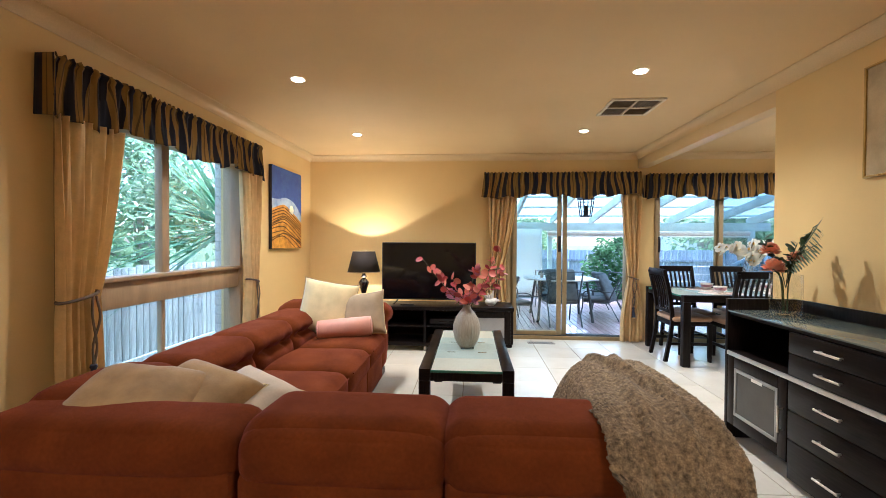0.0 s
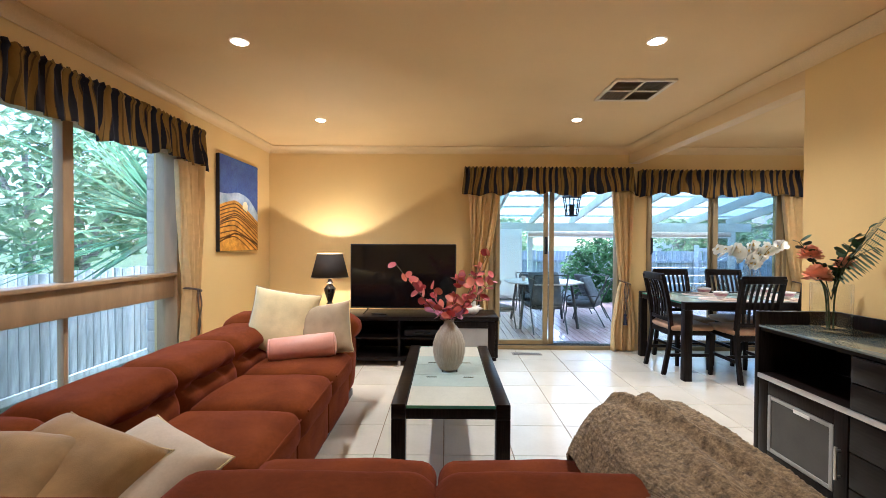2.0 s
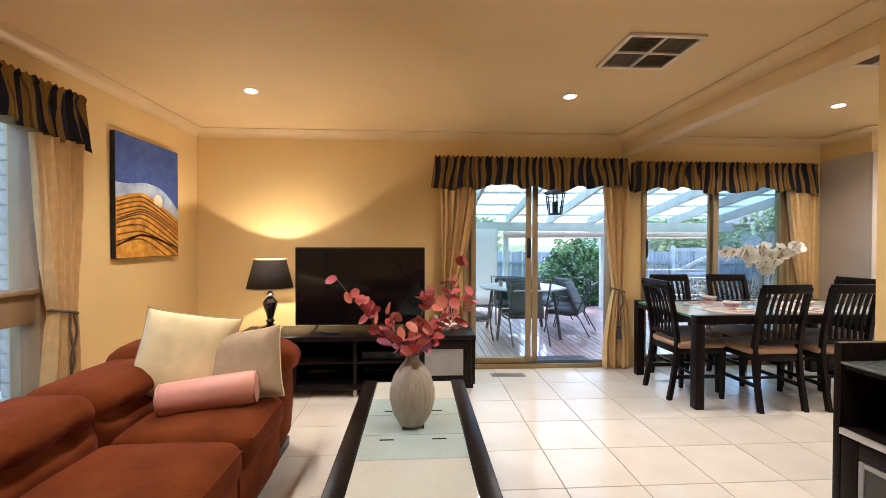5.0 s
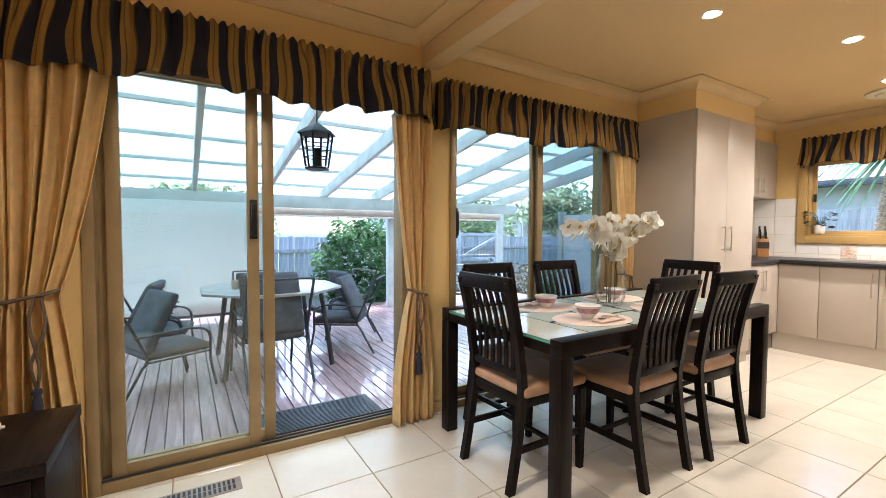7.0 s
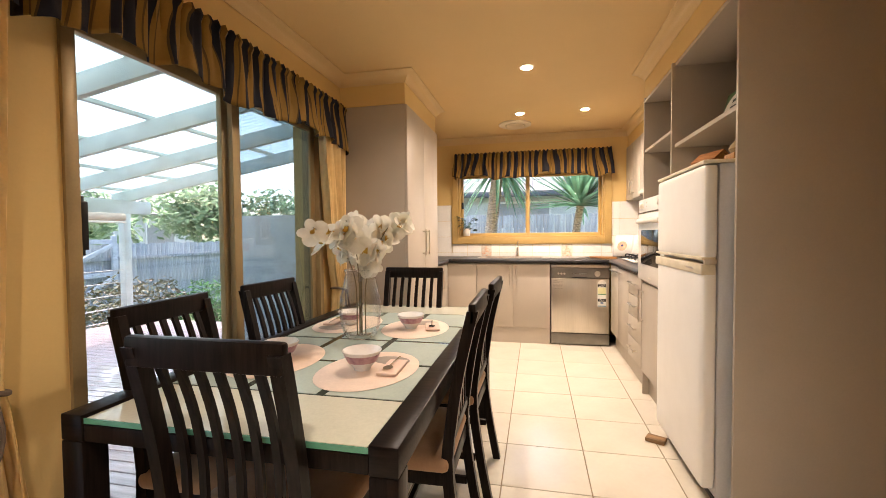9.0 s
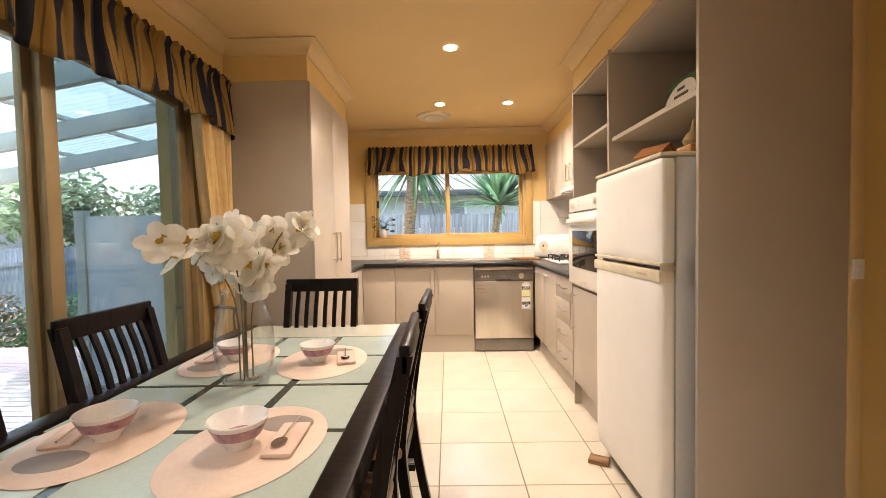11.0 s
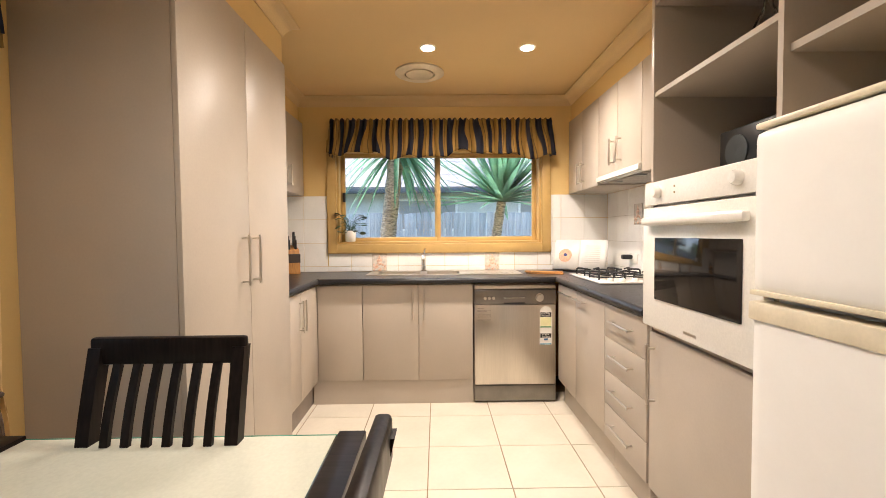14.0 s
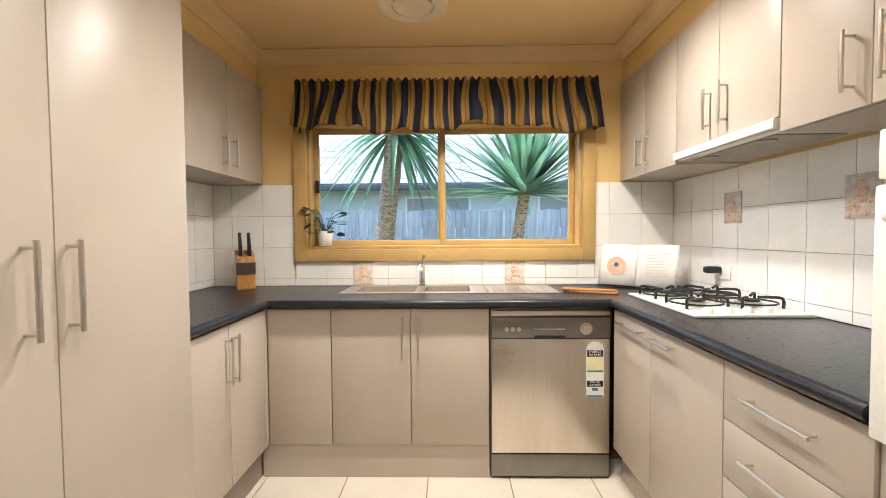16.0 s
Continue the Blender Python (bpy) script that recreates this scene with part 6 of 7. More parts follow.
part("mat", box(B(), -0.38, 0.38, -0.20, 0.20, 0.0, 0.010, 0.003), M_SLING, mat_o)
bm = B()
for k in range(19):
    box(bm, -0.34, 0.34, -0.006, 0.006, 0.010, 0.014, m=pose(0, -0.17 + 0.019 * k, 0))
tagged(part("ribs", bm, M_ALU, mat_o), kind="stuff")

perg = thing("pergola", "pale green painted pergola with a translucent corrugated roof", "pergola")
RZ0, RZ1, RY0, RY1 = 2.46, 1.76, 5.72, 9.85


def rz(y):
    return RZ0 + (RZ1 - RZ0) * (y - RY0) / (RY1 - RY0)


for x, y in ((-2.0, 9.6), (2.12, 9.6), (4.1, 9.6), (6.42, 9.6)):
    part("post", box(B(), x - 0.05, x + 0.05, y - 0.05, y + 0.05, GZ, 1.51, 0.004), M_PERG, perg)
part("beam", box(B(), -2.2, 6.8, 9.56, 9.64, 1.511, 1.69, 0.004), M_PERG, perg)
part("ledger", box(B(), -2.2, 6.8, NY + T + 0.001, NY + T + 0.045, 2.28, 2.43, 0.004), M_PERG, perg)
sl = math.degrees(math.atan2(RZ1 - RZ0, RY1 - RY0))
ln = math.hypot(RZ1 - RZ0, RY1 - RY0) / 2
for i in range(11):
    part("rafter", box(B(), -0.026, 0.026, -ln, ln, -0.095, 0.055, 0.003), M_PERG, perg, at=pose(-2.12 + 0.86 * i, (RY0 + RY1) / 2, (RZ0 + RZ1) / 2 - 0.03, sl, 0, 0))
for k in range(6):
    y = RY0 + 0.12 + 0.76 * k
    part("batten", box(B(), -2.2, 6.8, y - 0.02, y + 0.02, rz(y) + 0.026, rz(y) + 0.062, 0.002), M_PERG, perg)
bm = B()
sheet(bm, lambda u, v: (-2.3 + 9.2 * u, RY0 - 0.02 + (RY1 - RY0 + 0.15) * v, rz(RY0 - 0.02 + (RY1 - RY0 + 0.15) * v) + 0.078 + 0.009 * math.sin(u * 9.2 / 0.076 * 6.2832)), 484, 1)
part("roof_sheet", bm, M_POLY, perg, "translucent corrugated plastic roofing", angle=80)
eave = setting("eave", box(B(), -2.3, 7.05, NY + T + 0.05, 6.05, 2.56, 2.62), M_HOUSE, "pale eave lining", "eave")

bl = thing("outdoor_blind", "white outdoor blind pulled down at the deck edge", "blind")
bm = B()
sheet(bm, lambda u, v: (-1.93 + 3.86 * u, 9.50 + 0.03 * math.sin(9 * u) * v + 0.015 * math.sin(23 * u), 1.55 - 1.50 * v), 60, 8)
ob = part("screen", bm, leafy("white_blind_cloth", (0.85, 0.85, 0.80), 3, 0.3, 0.02), bl)
ob.modifiers.new("thickness", "SOLIDIFY").thickness = 0.003
part("bottom_bar", rod(B(), (-1.95, 9.50, 0.05), (1.95, 9.50, 0.05), 0.018), M_ALU, bl)
br = thing("rolled_blind", "pale outdoor blind rolled up under the beam", "blind")
part("roll", rod(B(), (2.06, 9.52, 1.45), (6.28, 9.46, 1.45), 0.055, 14), material("peach_blind_cloth", (0.66, 0.54, 0.44), 0.75), br)
part("bottom_bar", rod(B(), (2.06, 9.48, 1.385), (6.28, 9.42, 1.385), 0.014, 10), M_WHITE, br)
sc = thing("white_screen", "tall white screen panel at the side of the deck", "screen")
part("panel", box(B(), 5.62, 5.66, 5.95, 7.25, DZ, 1.40, 0.004), material("white_panel", (0.74, 0.79, 0.81), 0.5, var=0.05), sc)
part("end_post", box(B(), 5.60, 5.68, 7.25, 7.33, DZ, 1.45, 0.004), M_PERG, sc)
lan = thing("lantern", "black metal lantern hanging under the pergola", "lantern", pose(2.045, 6.35, 1.62) @ Matrix.Diagonal((1.15, 1.15, 0.97, 1.0)))
part("roof", lathe(B(), [(0.0, 0.36), (0.02, 0.35), (0.06, 0.32), (0.12, 0.275), (0.125, 0.265), (0.0, 0.262)], 6), M_IRON, lan)
part("base", lathe(B(), [(0.0, 0.0), (0.075, 0.0), (0.08, 0.012), (0.06, 0.02), (0.0, 0.021)], 6), M_IRON, lan)
for k in range(6):
    a = k * math.pi / 3
    part("corner_bar", rod(B(), (0.072 * math.cos(a), 0.072 * math.sin(a), 0.018), (0.102 * math.cos(a), 0.102 * math.sin(a), 0.265), 0.007, 6), M_IRON, lan)
for z, r in ((0.09, 0.08), (0.16, 0.088), (0.225, 0.096)):
    part("cross_bar", tube(B(), [(r * math.cos(k * math.pi / 3), r * math.sin(k * math.pi / 3), z) for k in range(7)], 0.004, 6, cap=False), M_IRON, lan)
part("candle", lathe(B(), [(0.03, 0.02), (0.03, 0.16), (0.0, 0.162)], 14), M_IRON, lan)
part("hanger", rod(B(), (0, 0, 0.35), (0, 0, (rz(6.35) - 0.10 - 1.62) / 0.97), 0.005, 6), M_IRON, lan)

# outdoor table and chairs
ot = thing("outdoor_table", "grey metal outdoor table on the deck", "table", pose(1.90, 7.42, DZ))
bm = lathe(B(), [(0.0, 0.70), (0.62, 0.70), (0.64, 0.695), (0.64, 0.675), (0.60, 0.67), (0.0, 0.67)], 8)
bmesh.ops.rotate(bm, verts=bm.verts, cent=(0, 0, 0), matrix=Matrix.Rotation(radians(22.5), 3, "Z"))
part("tabletop", bm, material("pale_table_slab", (0.45, 0.44, 0.42), 0.3, var=0.1), ot)
for sx in (-1, 1):
    for sy in (-1, 1):
        part("leg", tube(B(), curve_pts([(sx * 0.36, sy * 0.36, 0.67), (sx * 0.40, sy * 0.40, 0.35), (sx * 0.44, sy * 0.44, 0.0)], 8), 0.022, 8), M_ALU, ot)
for x, y, c in ((0.1, 0.12, (0.6, 0.12, 0.04)), (-0.1, 0.15, (0.6, 0.55, 0.5)), (-0.32, -0.05, (0.55, 0.10, 0.04))):
    solo("cup", lathe(B(), [(0.025, 0), (0.032, 0.01), (0.035, 0.08), (0.031, 0.08), (0.028, 0.012), (0, 0.01)], 14), material("cup_glaze", (0.6, 0.5, 0.42), 0.3) if "cup_glaze" not in bpy.data.materials else bpy.data.materials["cup_glaze"], "small pale cup on the outdoor table", "cup", pose(1.90 + x, 7.42 + y, DZ + 0.70))


def outdoor_chair():
    th = thing("outdoor_chair", "grey cushioned metal outdoor armchair on the deck", "chair", None, "outdoor chairs round the table")
    bm = cushion(B(), (0, 0.02, 0.42), (0.50, 0.52, 0.08), 0.035, (0, 0, 0.015), 8)
    part("seat_cushion", bm, M_SLING, th)
    m = pose(0, -0.22, 0.44, -22, 0, 0)
    part("back_cushion", cushion(B(), (0, 0, 0.30), (0.50, 0.075, 0.60), 0.035, (0, 0.012, 0), 8, m=m), M_SLING, th)
    bm = B()
    for k in range(9):
        p = [m @ V((x, y, 0.06 + 0.058 * k)) for x, y in ((-0.235, 0.045), (0.235, 0.045))]
        rod(bm, p[0], p[1], 0.006, 5)
    tagged(part("quilting", bm, M_SLING, th), kind="stuff")
    for s in (-1, 1):
        part("side_frame", tube(B(), curve_pts([(s * 0.27, 0.30, 0.0), (s * 0.27, 0.25, 0.30), (s * 0.275, 0.24, 0.56), (s * 0.275, 0.10, 0.64), (s * 0.27, -0.20, 0.63), (s * 0.262, -0.32, 0.62)], 20), 0.012, 8), M_ALU, th)
        part("back_leg", tube(B(), curve_pts([(s * 0.26, -0.42, 0.0), (s * 0.26, -0.28, 0.30), (s * 0.26, -0.24, 0.45), (s * 0.258, -0.44, 0.98)], 14), 0.012, 8), M_ALU, th)
        part("seat_rail", rod(B(), (s * 0.262, 0.25, 0.375), (s * 0.262, -0.25, 0.375), 0.011, 8), M_ALU, th)
    part("cross_bar", rod(B(), (-0.26, 0.24, 0.37), (0.26, 0.24, 0.37), 0.011, 8), M_ALU, th)
    part("top_bar", rod(B(), (-0.258, -0.44, 0.98), (0.258, -0.44, 0.98), 0.011, 8), M_ALU, th)
    return th


oc = outdoor_chair()
LOW = Matrix.Diagonal((0.95, 0.95, 0.87, 1.0))
oc.matrix_basis = pose(1.80, 6.97, DZ, 0, 0, 4) @ LOW
for x, y, r in ((1.05, 7.06, -66), (0.98, 7.80, -100), (2.62, 7.52, 56), (2.74, 8.10, 104), (1.90, 8.32, 178)):
    copy_thing(oc, pose(x, y, DZ, 0, 0, r) @ LOW)

# ---------- fences ----------
def fence(name, label, p0, p1, z0, z1, rail_side=1, n=None):
    th = thing(name, label, "fence")
    p0, p1 = V((*p0, 0)), V((*p1, 0))
    d = p1 - p0
    L = d.length
    ang = math.degrees(math.atan2(d.y, d.x))
    n = n or int(L / 0.105)
    me = mesh_of(box(B(), -0.05, 0.05, -0.008, 0.008, 0, z1 - z0, 0.002), "paling", M_FENCE)
    rnd = random.Random(n)
    for i in range(n):
        p = p0 + d * ((i + 0.5) / n)
        part("paling", me, None, th, at=pose(p.x, p.y, z0 + rnd.uniform(-0.015, 0.015), 0, rnd.uniform(-0.6, 0.6), ang) @ pose(0, 0.004 * (i % 2), 0))
    for z in (0.25, 0.82):
        zz = z0 + (z1 - z0) * z
        part("rail", box(B(), 0, L, 0.015 * rail_side, 0.055 * rail_side, zz - 0.035, zz + 0.035) if rail_side > 0 else box(B(), 0, L, -0.055, -0.015, zz - 0.035, zz + 0.035), M_FENCE, th, at=pose(p0.x, p0.y, 0, 0, 0, ang))
    return th


fence("fence", "weathered grey paling fence behind the deck", (-6, 12.4), (13.5, 12.4), GZ, 1.05, -1)
fence("fence", "weathered grey paling fence beside the living room window", (-3.7, -2.5), (-3.7, 9.0), GZ, 0.92, -1)
fence("fence", "weathered grey paling fence outside the kitchen window", (9.7, -0.5), (9.7, 9.5), GZ, 1.54, 1)

rail = thing("wire_rail", "thin steel wires strung between the pergola posts", "railing")
for z in (0.06, 0.23, 0.40, 0.57, 0.74):
    part("wire", rod(B(), (4.15, 9.6, z), (6.37, 9.6, z), 0.006, 6), M_STEEL, rail)
gate = thing("garden_gate", "pale timber gate with a diagonal brace against the back fence", "gate")
M_GATE = material("pale_grey_timber", (0.52, 0.56, 0.57), 0.8, var=0.12, scale=6, bump=0.3, bump_scale=60)
for x in (7.25, 8.50):
    part("stile", box(B(), x - 0.05, x + 0.05, 12.26, 12.31, GZ, 1.22, 0.004), M_GATE, gate)
for z in (-0.25, 0.45, 1.10):
    part("rail", box(B(), 7.301, 8.449, 12.265, 12.305, z - 0.045, z + 0.045, 0.004), M_GATE, gate)
for x0, z0, x1, z1 in ((7.32, -0.18, 8.43, 0.38), (7.32, 0.52, 8.43, 1.03)):
    part("brace", box(B(), 0, math.hypot(x1 - x0, z1 - z0), -0.018, 0.018, -0.04, 0.04, 0.003), M_GATE, gate, at=pose(x0, 12.24, z0, 0, -math.degrees(math.atan2(z1 - z0, x1 - x0)), 0))

# ---------- planting ----------
def leaf_mass(bm, c, rad, n, size, seed, flat=0.0, hollow=0.55):
    """Many small folded leaves in an uneven rounded mass."""
    rnd = random.Random(seed)
    c = V(c)
    for _ in range(n):
        while True:
            p = V((rnd.uniform(-1, 1), rnd.uniform(-1, 1), rnd.uniform(-1, 1)))
            if hollow < p.length < 1:
                break
        lump = 1 + 0.35 * noise.noise(p * 2.3 + V((seed, 0, 0)))
        q = c + V((p.x * rad[0], p.y * rad[1], p.z * rad[2])) * lump
        s = size * rnd.uniform(0.6, 1.3)
        e = Euler((rnd.uniform(-1.1, 1.1), rnd.uniform(-1.1, 1.1), rnd.uniform(0, 6.28))).to_matrix()
        v = [bm.verts.new(q + e @ V(w) * s) for w in ((0, -1, 0), (0.42, 0, 0.14), (0, 1, -0.1), (-0.42, 0, 0.14))]
        bm.faces.new((v[0], v[1], v[2]))
        bm.faces.new((v[0], v[2], v[3]))


def shrub(label, c, rad, n, size, seed, mat=None, name="shrub"):
    th = thing(name, label, "shrub", pose(c[0], c[1], GZ))
    h = c[2] - GZ
    rnd = random.Random(seed)
    for k in range(5):
        a = rnd.uniform(0, 6.28)
        part("stem", tube(B(), curve_pts([(0, 0, 0), (0.1 * math.cos(a), 0.1 * math.sin(a), h * 0.5), (rad[0] * 0.6 * math.cos(a), rad[1] * 0.6 * math.sin(a), h + rad[2] * 0.4)], 8), lambda s: 0.022 * (1 - 0.7 * s), 6), M_BARK, th)
    bm = B()
    leaf_mass(bm, (0, 0, h), rad, n, size, seed)
    tagged(part("leaves", bm, mat or M_LEAF, th), kind="stuff")
    return th


M_LEAFR = material("reddish_shrub_leaf", (0.16, 0.11, 0.07), 0.6, var=0.4, scale=3, col2=(0.07, 0.11, 0.05))
M_LEAFP = leafy("pale_tree_leaf", (0.20, 0.31, 0.16), 0.8, 0.6)
shrub("dense green shrub at the edge of the deck", (4.0, 10.6, 0.45), (0.85, 0.6, 1.0), 3200, 0.075, 1)
shrub("low reddish shrub beyond the deck", (7.3, 10.6, 0.0), (1.2, 0.6, 0.5), 1800, 0.05, 2, M_LEAFR)
shrub("low green shrub beyond the deck", (8.8, 10.2, -0.1), (1.0, 0.6, 0.45), 1400, 0.05, 3)
shrub("low green shrub by the side fence", (-3.0, 2.2, -0.25), (0.4, 0.7, 0.4), 900, 0.06, 4)


def tree(label, x, y, h, crown, seed, n=3200, mat=None):
    th = thing("tree", label, "tree", pose(x, y, GZ))
    rnd = random.Random(seed)
    part("trunk", tube(B(), curve_pts([(0, 0, 0), (0.1, 0.05, h * 0.35), (-0.05, 0.1, h * 0.75)], 10), lambda s: 0.14 * (1 - 0.6 * s), 8), M_BARK, th)
    bm = B()
    for k in range(6):
        a, z = rnd.uniform(0, 6.28), h * rnd.uniform(0.6, 1.05)
        r = crown * rnd.uniform(0.35, 0.75)
        part("limb", tube(B(), curve_pts([(0, 0.05, h * 0.45), (0.4 * r * math.cos(a), 0.4 * r * math.sin(a), z * 0.8), (r * math.cos(a), r * math.sin(a), z)], 8), lambda s: 0.06 * (1 - 0.75 * s), 6), M_BARK, th)
        leaf_mass(bm, (r * math.cos(a), r * math.sin(a), z), (crown * 0.5, crown * 0.5, crown * 0.42), n // 6, 0.13, seed * 10 + k, hollow=0.25)
    tagged(part("crown", bm, mat or M_LEAFP, th), kind="stuff")
    return th


tree("tall leafy garden tree beyond the side fence", -7.0, 1.2, 3.6, 2.2, 11, 1500)
tree("tall leafy garden tree beyond the side fence", -8.5, 4.6, 4.2, 2.4, 12, 1500)
tree("leafy garden tree beyond the side fence", -6.4, 8.2, 3.2, 2.0, 13, 2000)
tree("tall leafy garden tree beyond the side fence", -8.8, 9.6, 5.0, 2.8, 18, 2600)
tree("leafy tree behind the back fence", 1.5, 16.5, 2.6, 2.2, 14)
tree("leafy tree behind the back fence", 8.5, 15.5, 2.8, 2.4, 15)
tree("leafy tree behind the back fence", 13.5, 13.5, 3.2, 2.2, 16)
tree("dark leafy tree beside the neighbouring house", 13.2, 8.6, 2.6, 1.7, 17)


def yucca(label, base, top, r, fronds, flen, seed, droop=0.35, spread=(-25, 85), limit=None, wide=0.028):
    """A rough leaning trunk with a head of long sword-shaped leaves."""
    th = thing("yucca", label, "yucca", pose(base[0], base[1], GZ))
    o = V((base[0], base[1], GZ))
    t = V(top) - o
    pts = curve_pts([(0, 0, 0), t * 0.5 + V((0.03, 0.05, 0)), t], 26)
    rnd = random.Random(seed)
    part("trunk", tube(B(), pts, lambda s: r * (1.1 - 0.15 * s) * (1 + 0.07 * math.sin(s * 90)), 14), M_BARK, th)
    for k in range(fronds):
        az = rnd.uniform(0, 2 * math.pi)
        el = radians(spread[0] + (spread[1] - spread[0]) * rnd.random() ** 0.8)
        L = flen * rnd.uniform(0.75, 1.1)
        w = wide * rnd.uniform(0.8, 1.25)
        d = V((math.cos(az) * math.cos(el), math.sin(az) * math.cos(el), math.sin(el)))
        if limit and ((t + o + d * L).x - limit[0]) * limit[1] < 0:
            continue
        side = V((-math.sin(az), math.cos(az), 0))
        up = side.cross(d) * -1
        bm = B()
        rows = []
        for i in range(8):
            s = i / 7
            p = t + d * (L * s) + V((0, 0, -droop * L * s * s * math.cos(el)))
            ww = w * (0.7 + 1.2 * s if s < 0.35 else 1.12) * (1 - max(0, s - 0.35) / 0.65) ** 0.8 + 0.001
            rows.append([bm.verts.new(p - side * ww + up * ww * 0.35), bm.verts.new(p), bm.verts.new(p + side * ww + up * ww * 0.35)])
        for r0, r1 in zip(rows, rows[1:]):
            for q in range(2):
                bm.faces.new((r0[q], r0[q + 1], r1[q + 1], r1[q]))
        part("leaf", bm, M_LEAFD, th, angle=80)
    return th


yucca("yucca with long drooping green leaves outside the living room", (-2.52, 5.1), (-2.52, 4.95, 1.38), 0.09, 100, 1.6, 21, 0.14, (-38, 58), (-2.08, -1), 0.024)
yucca("leaning yucca with a thick rough trunk outside the kitchen", (8.45, 4.85), (8.35, 4.62, 2.25), 0.095, 80, 0.85, 22, 0.5, (-60, 60), (7.15, 1))
yucca("young yucca with a dense green head outside the kitchen", (8.1, 3.62), (8.05, 3.42, 1.58), 0.055, 130, 0.98, 23, 0.12, (-8, 88), (7.15, 1))

# neighbouring house
nh = thing("house", "pale rendered neighbouring house with a grey tiled roof", "house")
hw = part("wall", box(B(), 14.5, 22, -6, 7.6, GZ, 2.35), M_HOUSE, nh)
for y in (4.4, 1.2, -2.5):
    wn = part("window", frame_box(B(), "x", 14.44, 14.50, y - 0.8, y + 0.8, 1.3, 2.15, 0.06), M_WHITE, nh)
    part("pane", box(B(), 14.47, 14.49, y - 0.75, y + 0.75, 1.35, 2.10), M_SMOKE, wn)
part("gutter", box(B(), 13.9, 14.05, -6.5, 8.1, 2.25, 2.37, 0.01), M_ALU, nh)
bm = B()
rt = part("roof", box(B(), 0, 4.6, -6.5, 8.1, -0.05, 0.0, m=pose(13.95, 0, 2.39, 0, -24, 0)), M_ROOF, nh)
bm = B()
for i in range(14):
    for j in range(48):
        box(bm, 0.32 * i, 0.32 * i + 0.36, -6.5 + 0.304 * j, -6.5 + 0.304 * j + 0.29, 0.004, 0.022, m=pose(13.95, 0, 2.39, 0, -24, 0) @ pose(0, 0, 0.006 * (i % 2), 0, -1.5, 0))
tagged(part("roof_tiles", bm, M_ROOF, nh), kind="stuff")
nh2 = thing("house", "pale neighbouring house far behind the back fence", "house")
part("wall", box(B(), 10.5, 20, 21, 27, GZ, 2.2), M_HOUSE, nh2)
bm = B()
vs = [bm.verts.new(p) for p in ((10, 20.5, 2.2), (20.5, 20.5, 2.2), (20.5, 27.5, 2.2), (10, 27.5, 2.2), (13, 24, 4.0), (17.5, 24, 4.0))]
for f in ((0, 1, 5, 4), (1, 2, 5), (2, 3, 4, 5), (3, 0, 4), (3, 2, 1, 0)):
    bm.faces.new([vs[i] for i in f])
part("roof", bm, M_ROOF, nh2)
for x in (12, 15, 18):
    wn = part("window", frame_box(B(), "y", 20.94, 21.0, x - 0.8, x + 0.8, 0.7, 1.8, 0.07), M_WHITE, nh2)
    part("pane", box(B(), x - 0.75, x + 0.75, 20.97, 20.99, 0.76, 1.74), M_SMOKE, wn)

# brick reveal beside the living room window
br_w = setting("brick_reveal", box(B(), WX - 0.295, WX - T - 0.001, LW[1] + 0.062, LW[1] + 0.5, GZ, 2.3), M_WGROUT, "cream brick outer wall beside the window", "wall")
bme = mesh_of(box(B(), -0.045, 0.045, -0.115, 0.115, -0.038, 0.038, 0.003), "brick", M_BRICK)
for k in range(31):
    part("brick", bme, None, br_w, at=pose(WX - 0.252, LW[1] + 0.17, GZ + 0.06 + 0.086 * k))

# ---------- plants and table things ----------
def disc_leaf(bm, q, m3, a, b, cup=0.15, n=10, tip=0.0):
    """One rounded leaf or petal: a long, b wide, slightly cupped."""
    ctr = bm.verts.new(q + m3 @ V((0, a * 0.5, -cup * b * 0.5)))
    ring = []
    for k in range(n):
        t = 2 * math.pi * k / n
        x, y = math.sin(t) * b / 2, a * 0.5 - math.cos(t) * a / 2
        y += tip * a * max(0, -math.cos(t)) ** 4
        ring.append(bm.verts.new(q + m3 @ V((x, y, cup * (abs(x) * 0.8)))))
    for k in range(n):
        bm.faces.new((ctr, ring[k], ring[(k + 1) % n]))


def facing(d, twist=0.0):
    return V(d).to_track_quat("Y", "Z").to_matrix() @ Matrix.Rotation(twist, 3, "Y")


# ribbed vase with pink stems on the coffee table
M_VASE = material("grey_brown_ribbed_ceramic", (0.26, 0.21, 0.15), 0.5, var=0.35, scale=9, stretch=(3, 3, 0.25), fine=0.12, fine_scale=50, col2=(0.42, 0.38, 0.30), bump=0.3, bump_scale=120)
cv = thing("vase", "ribbed grey-brown ceramic vase on the coffee table", "vase", pose(0.34, 3.17, 0.4468))
bm = B()
vprof = [(0.0, 0.0), (0.045, 0.0), (0.06, 0.012), (0.088, 0.06), (0.102, 0.12), (0.10, 0.17), (0.082, 0.225), (0.055, 0.265), (0.034, 0.29), (0.028, 0.305), (0.031, 0.318), (0.026, 0.318), (0.022, 0.30), (0.03, 0.28)]
n_ = len(vprof) - 1


def vfn(u, v):
    r_, z_ = vprof[round(v * n_)]
    k_ = 1 + 0.009 * math.sin(u * 2 * math.pi * 26) * (1 if r_ > 0.035 else 0)
    return (r_ * k_ * math.cos(u * 2 * math.pi), r_ * k_ * math.sin(u * 2 * math.pi), z_)


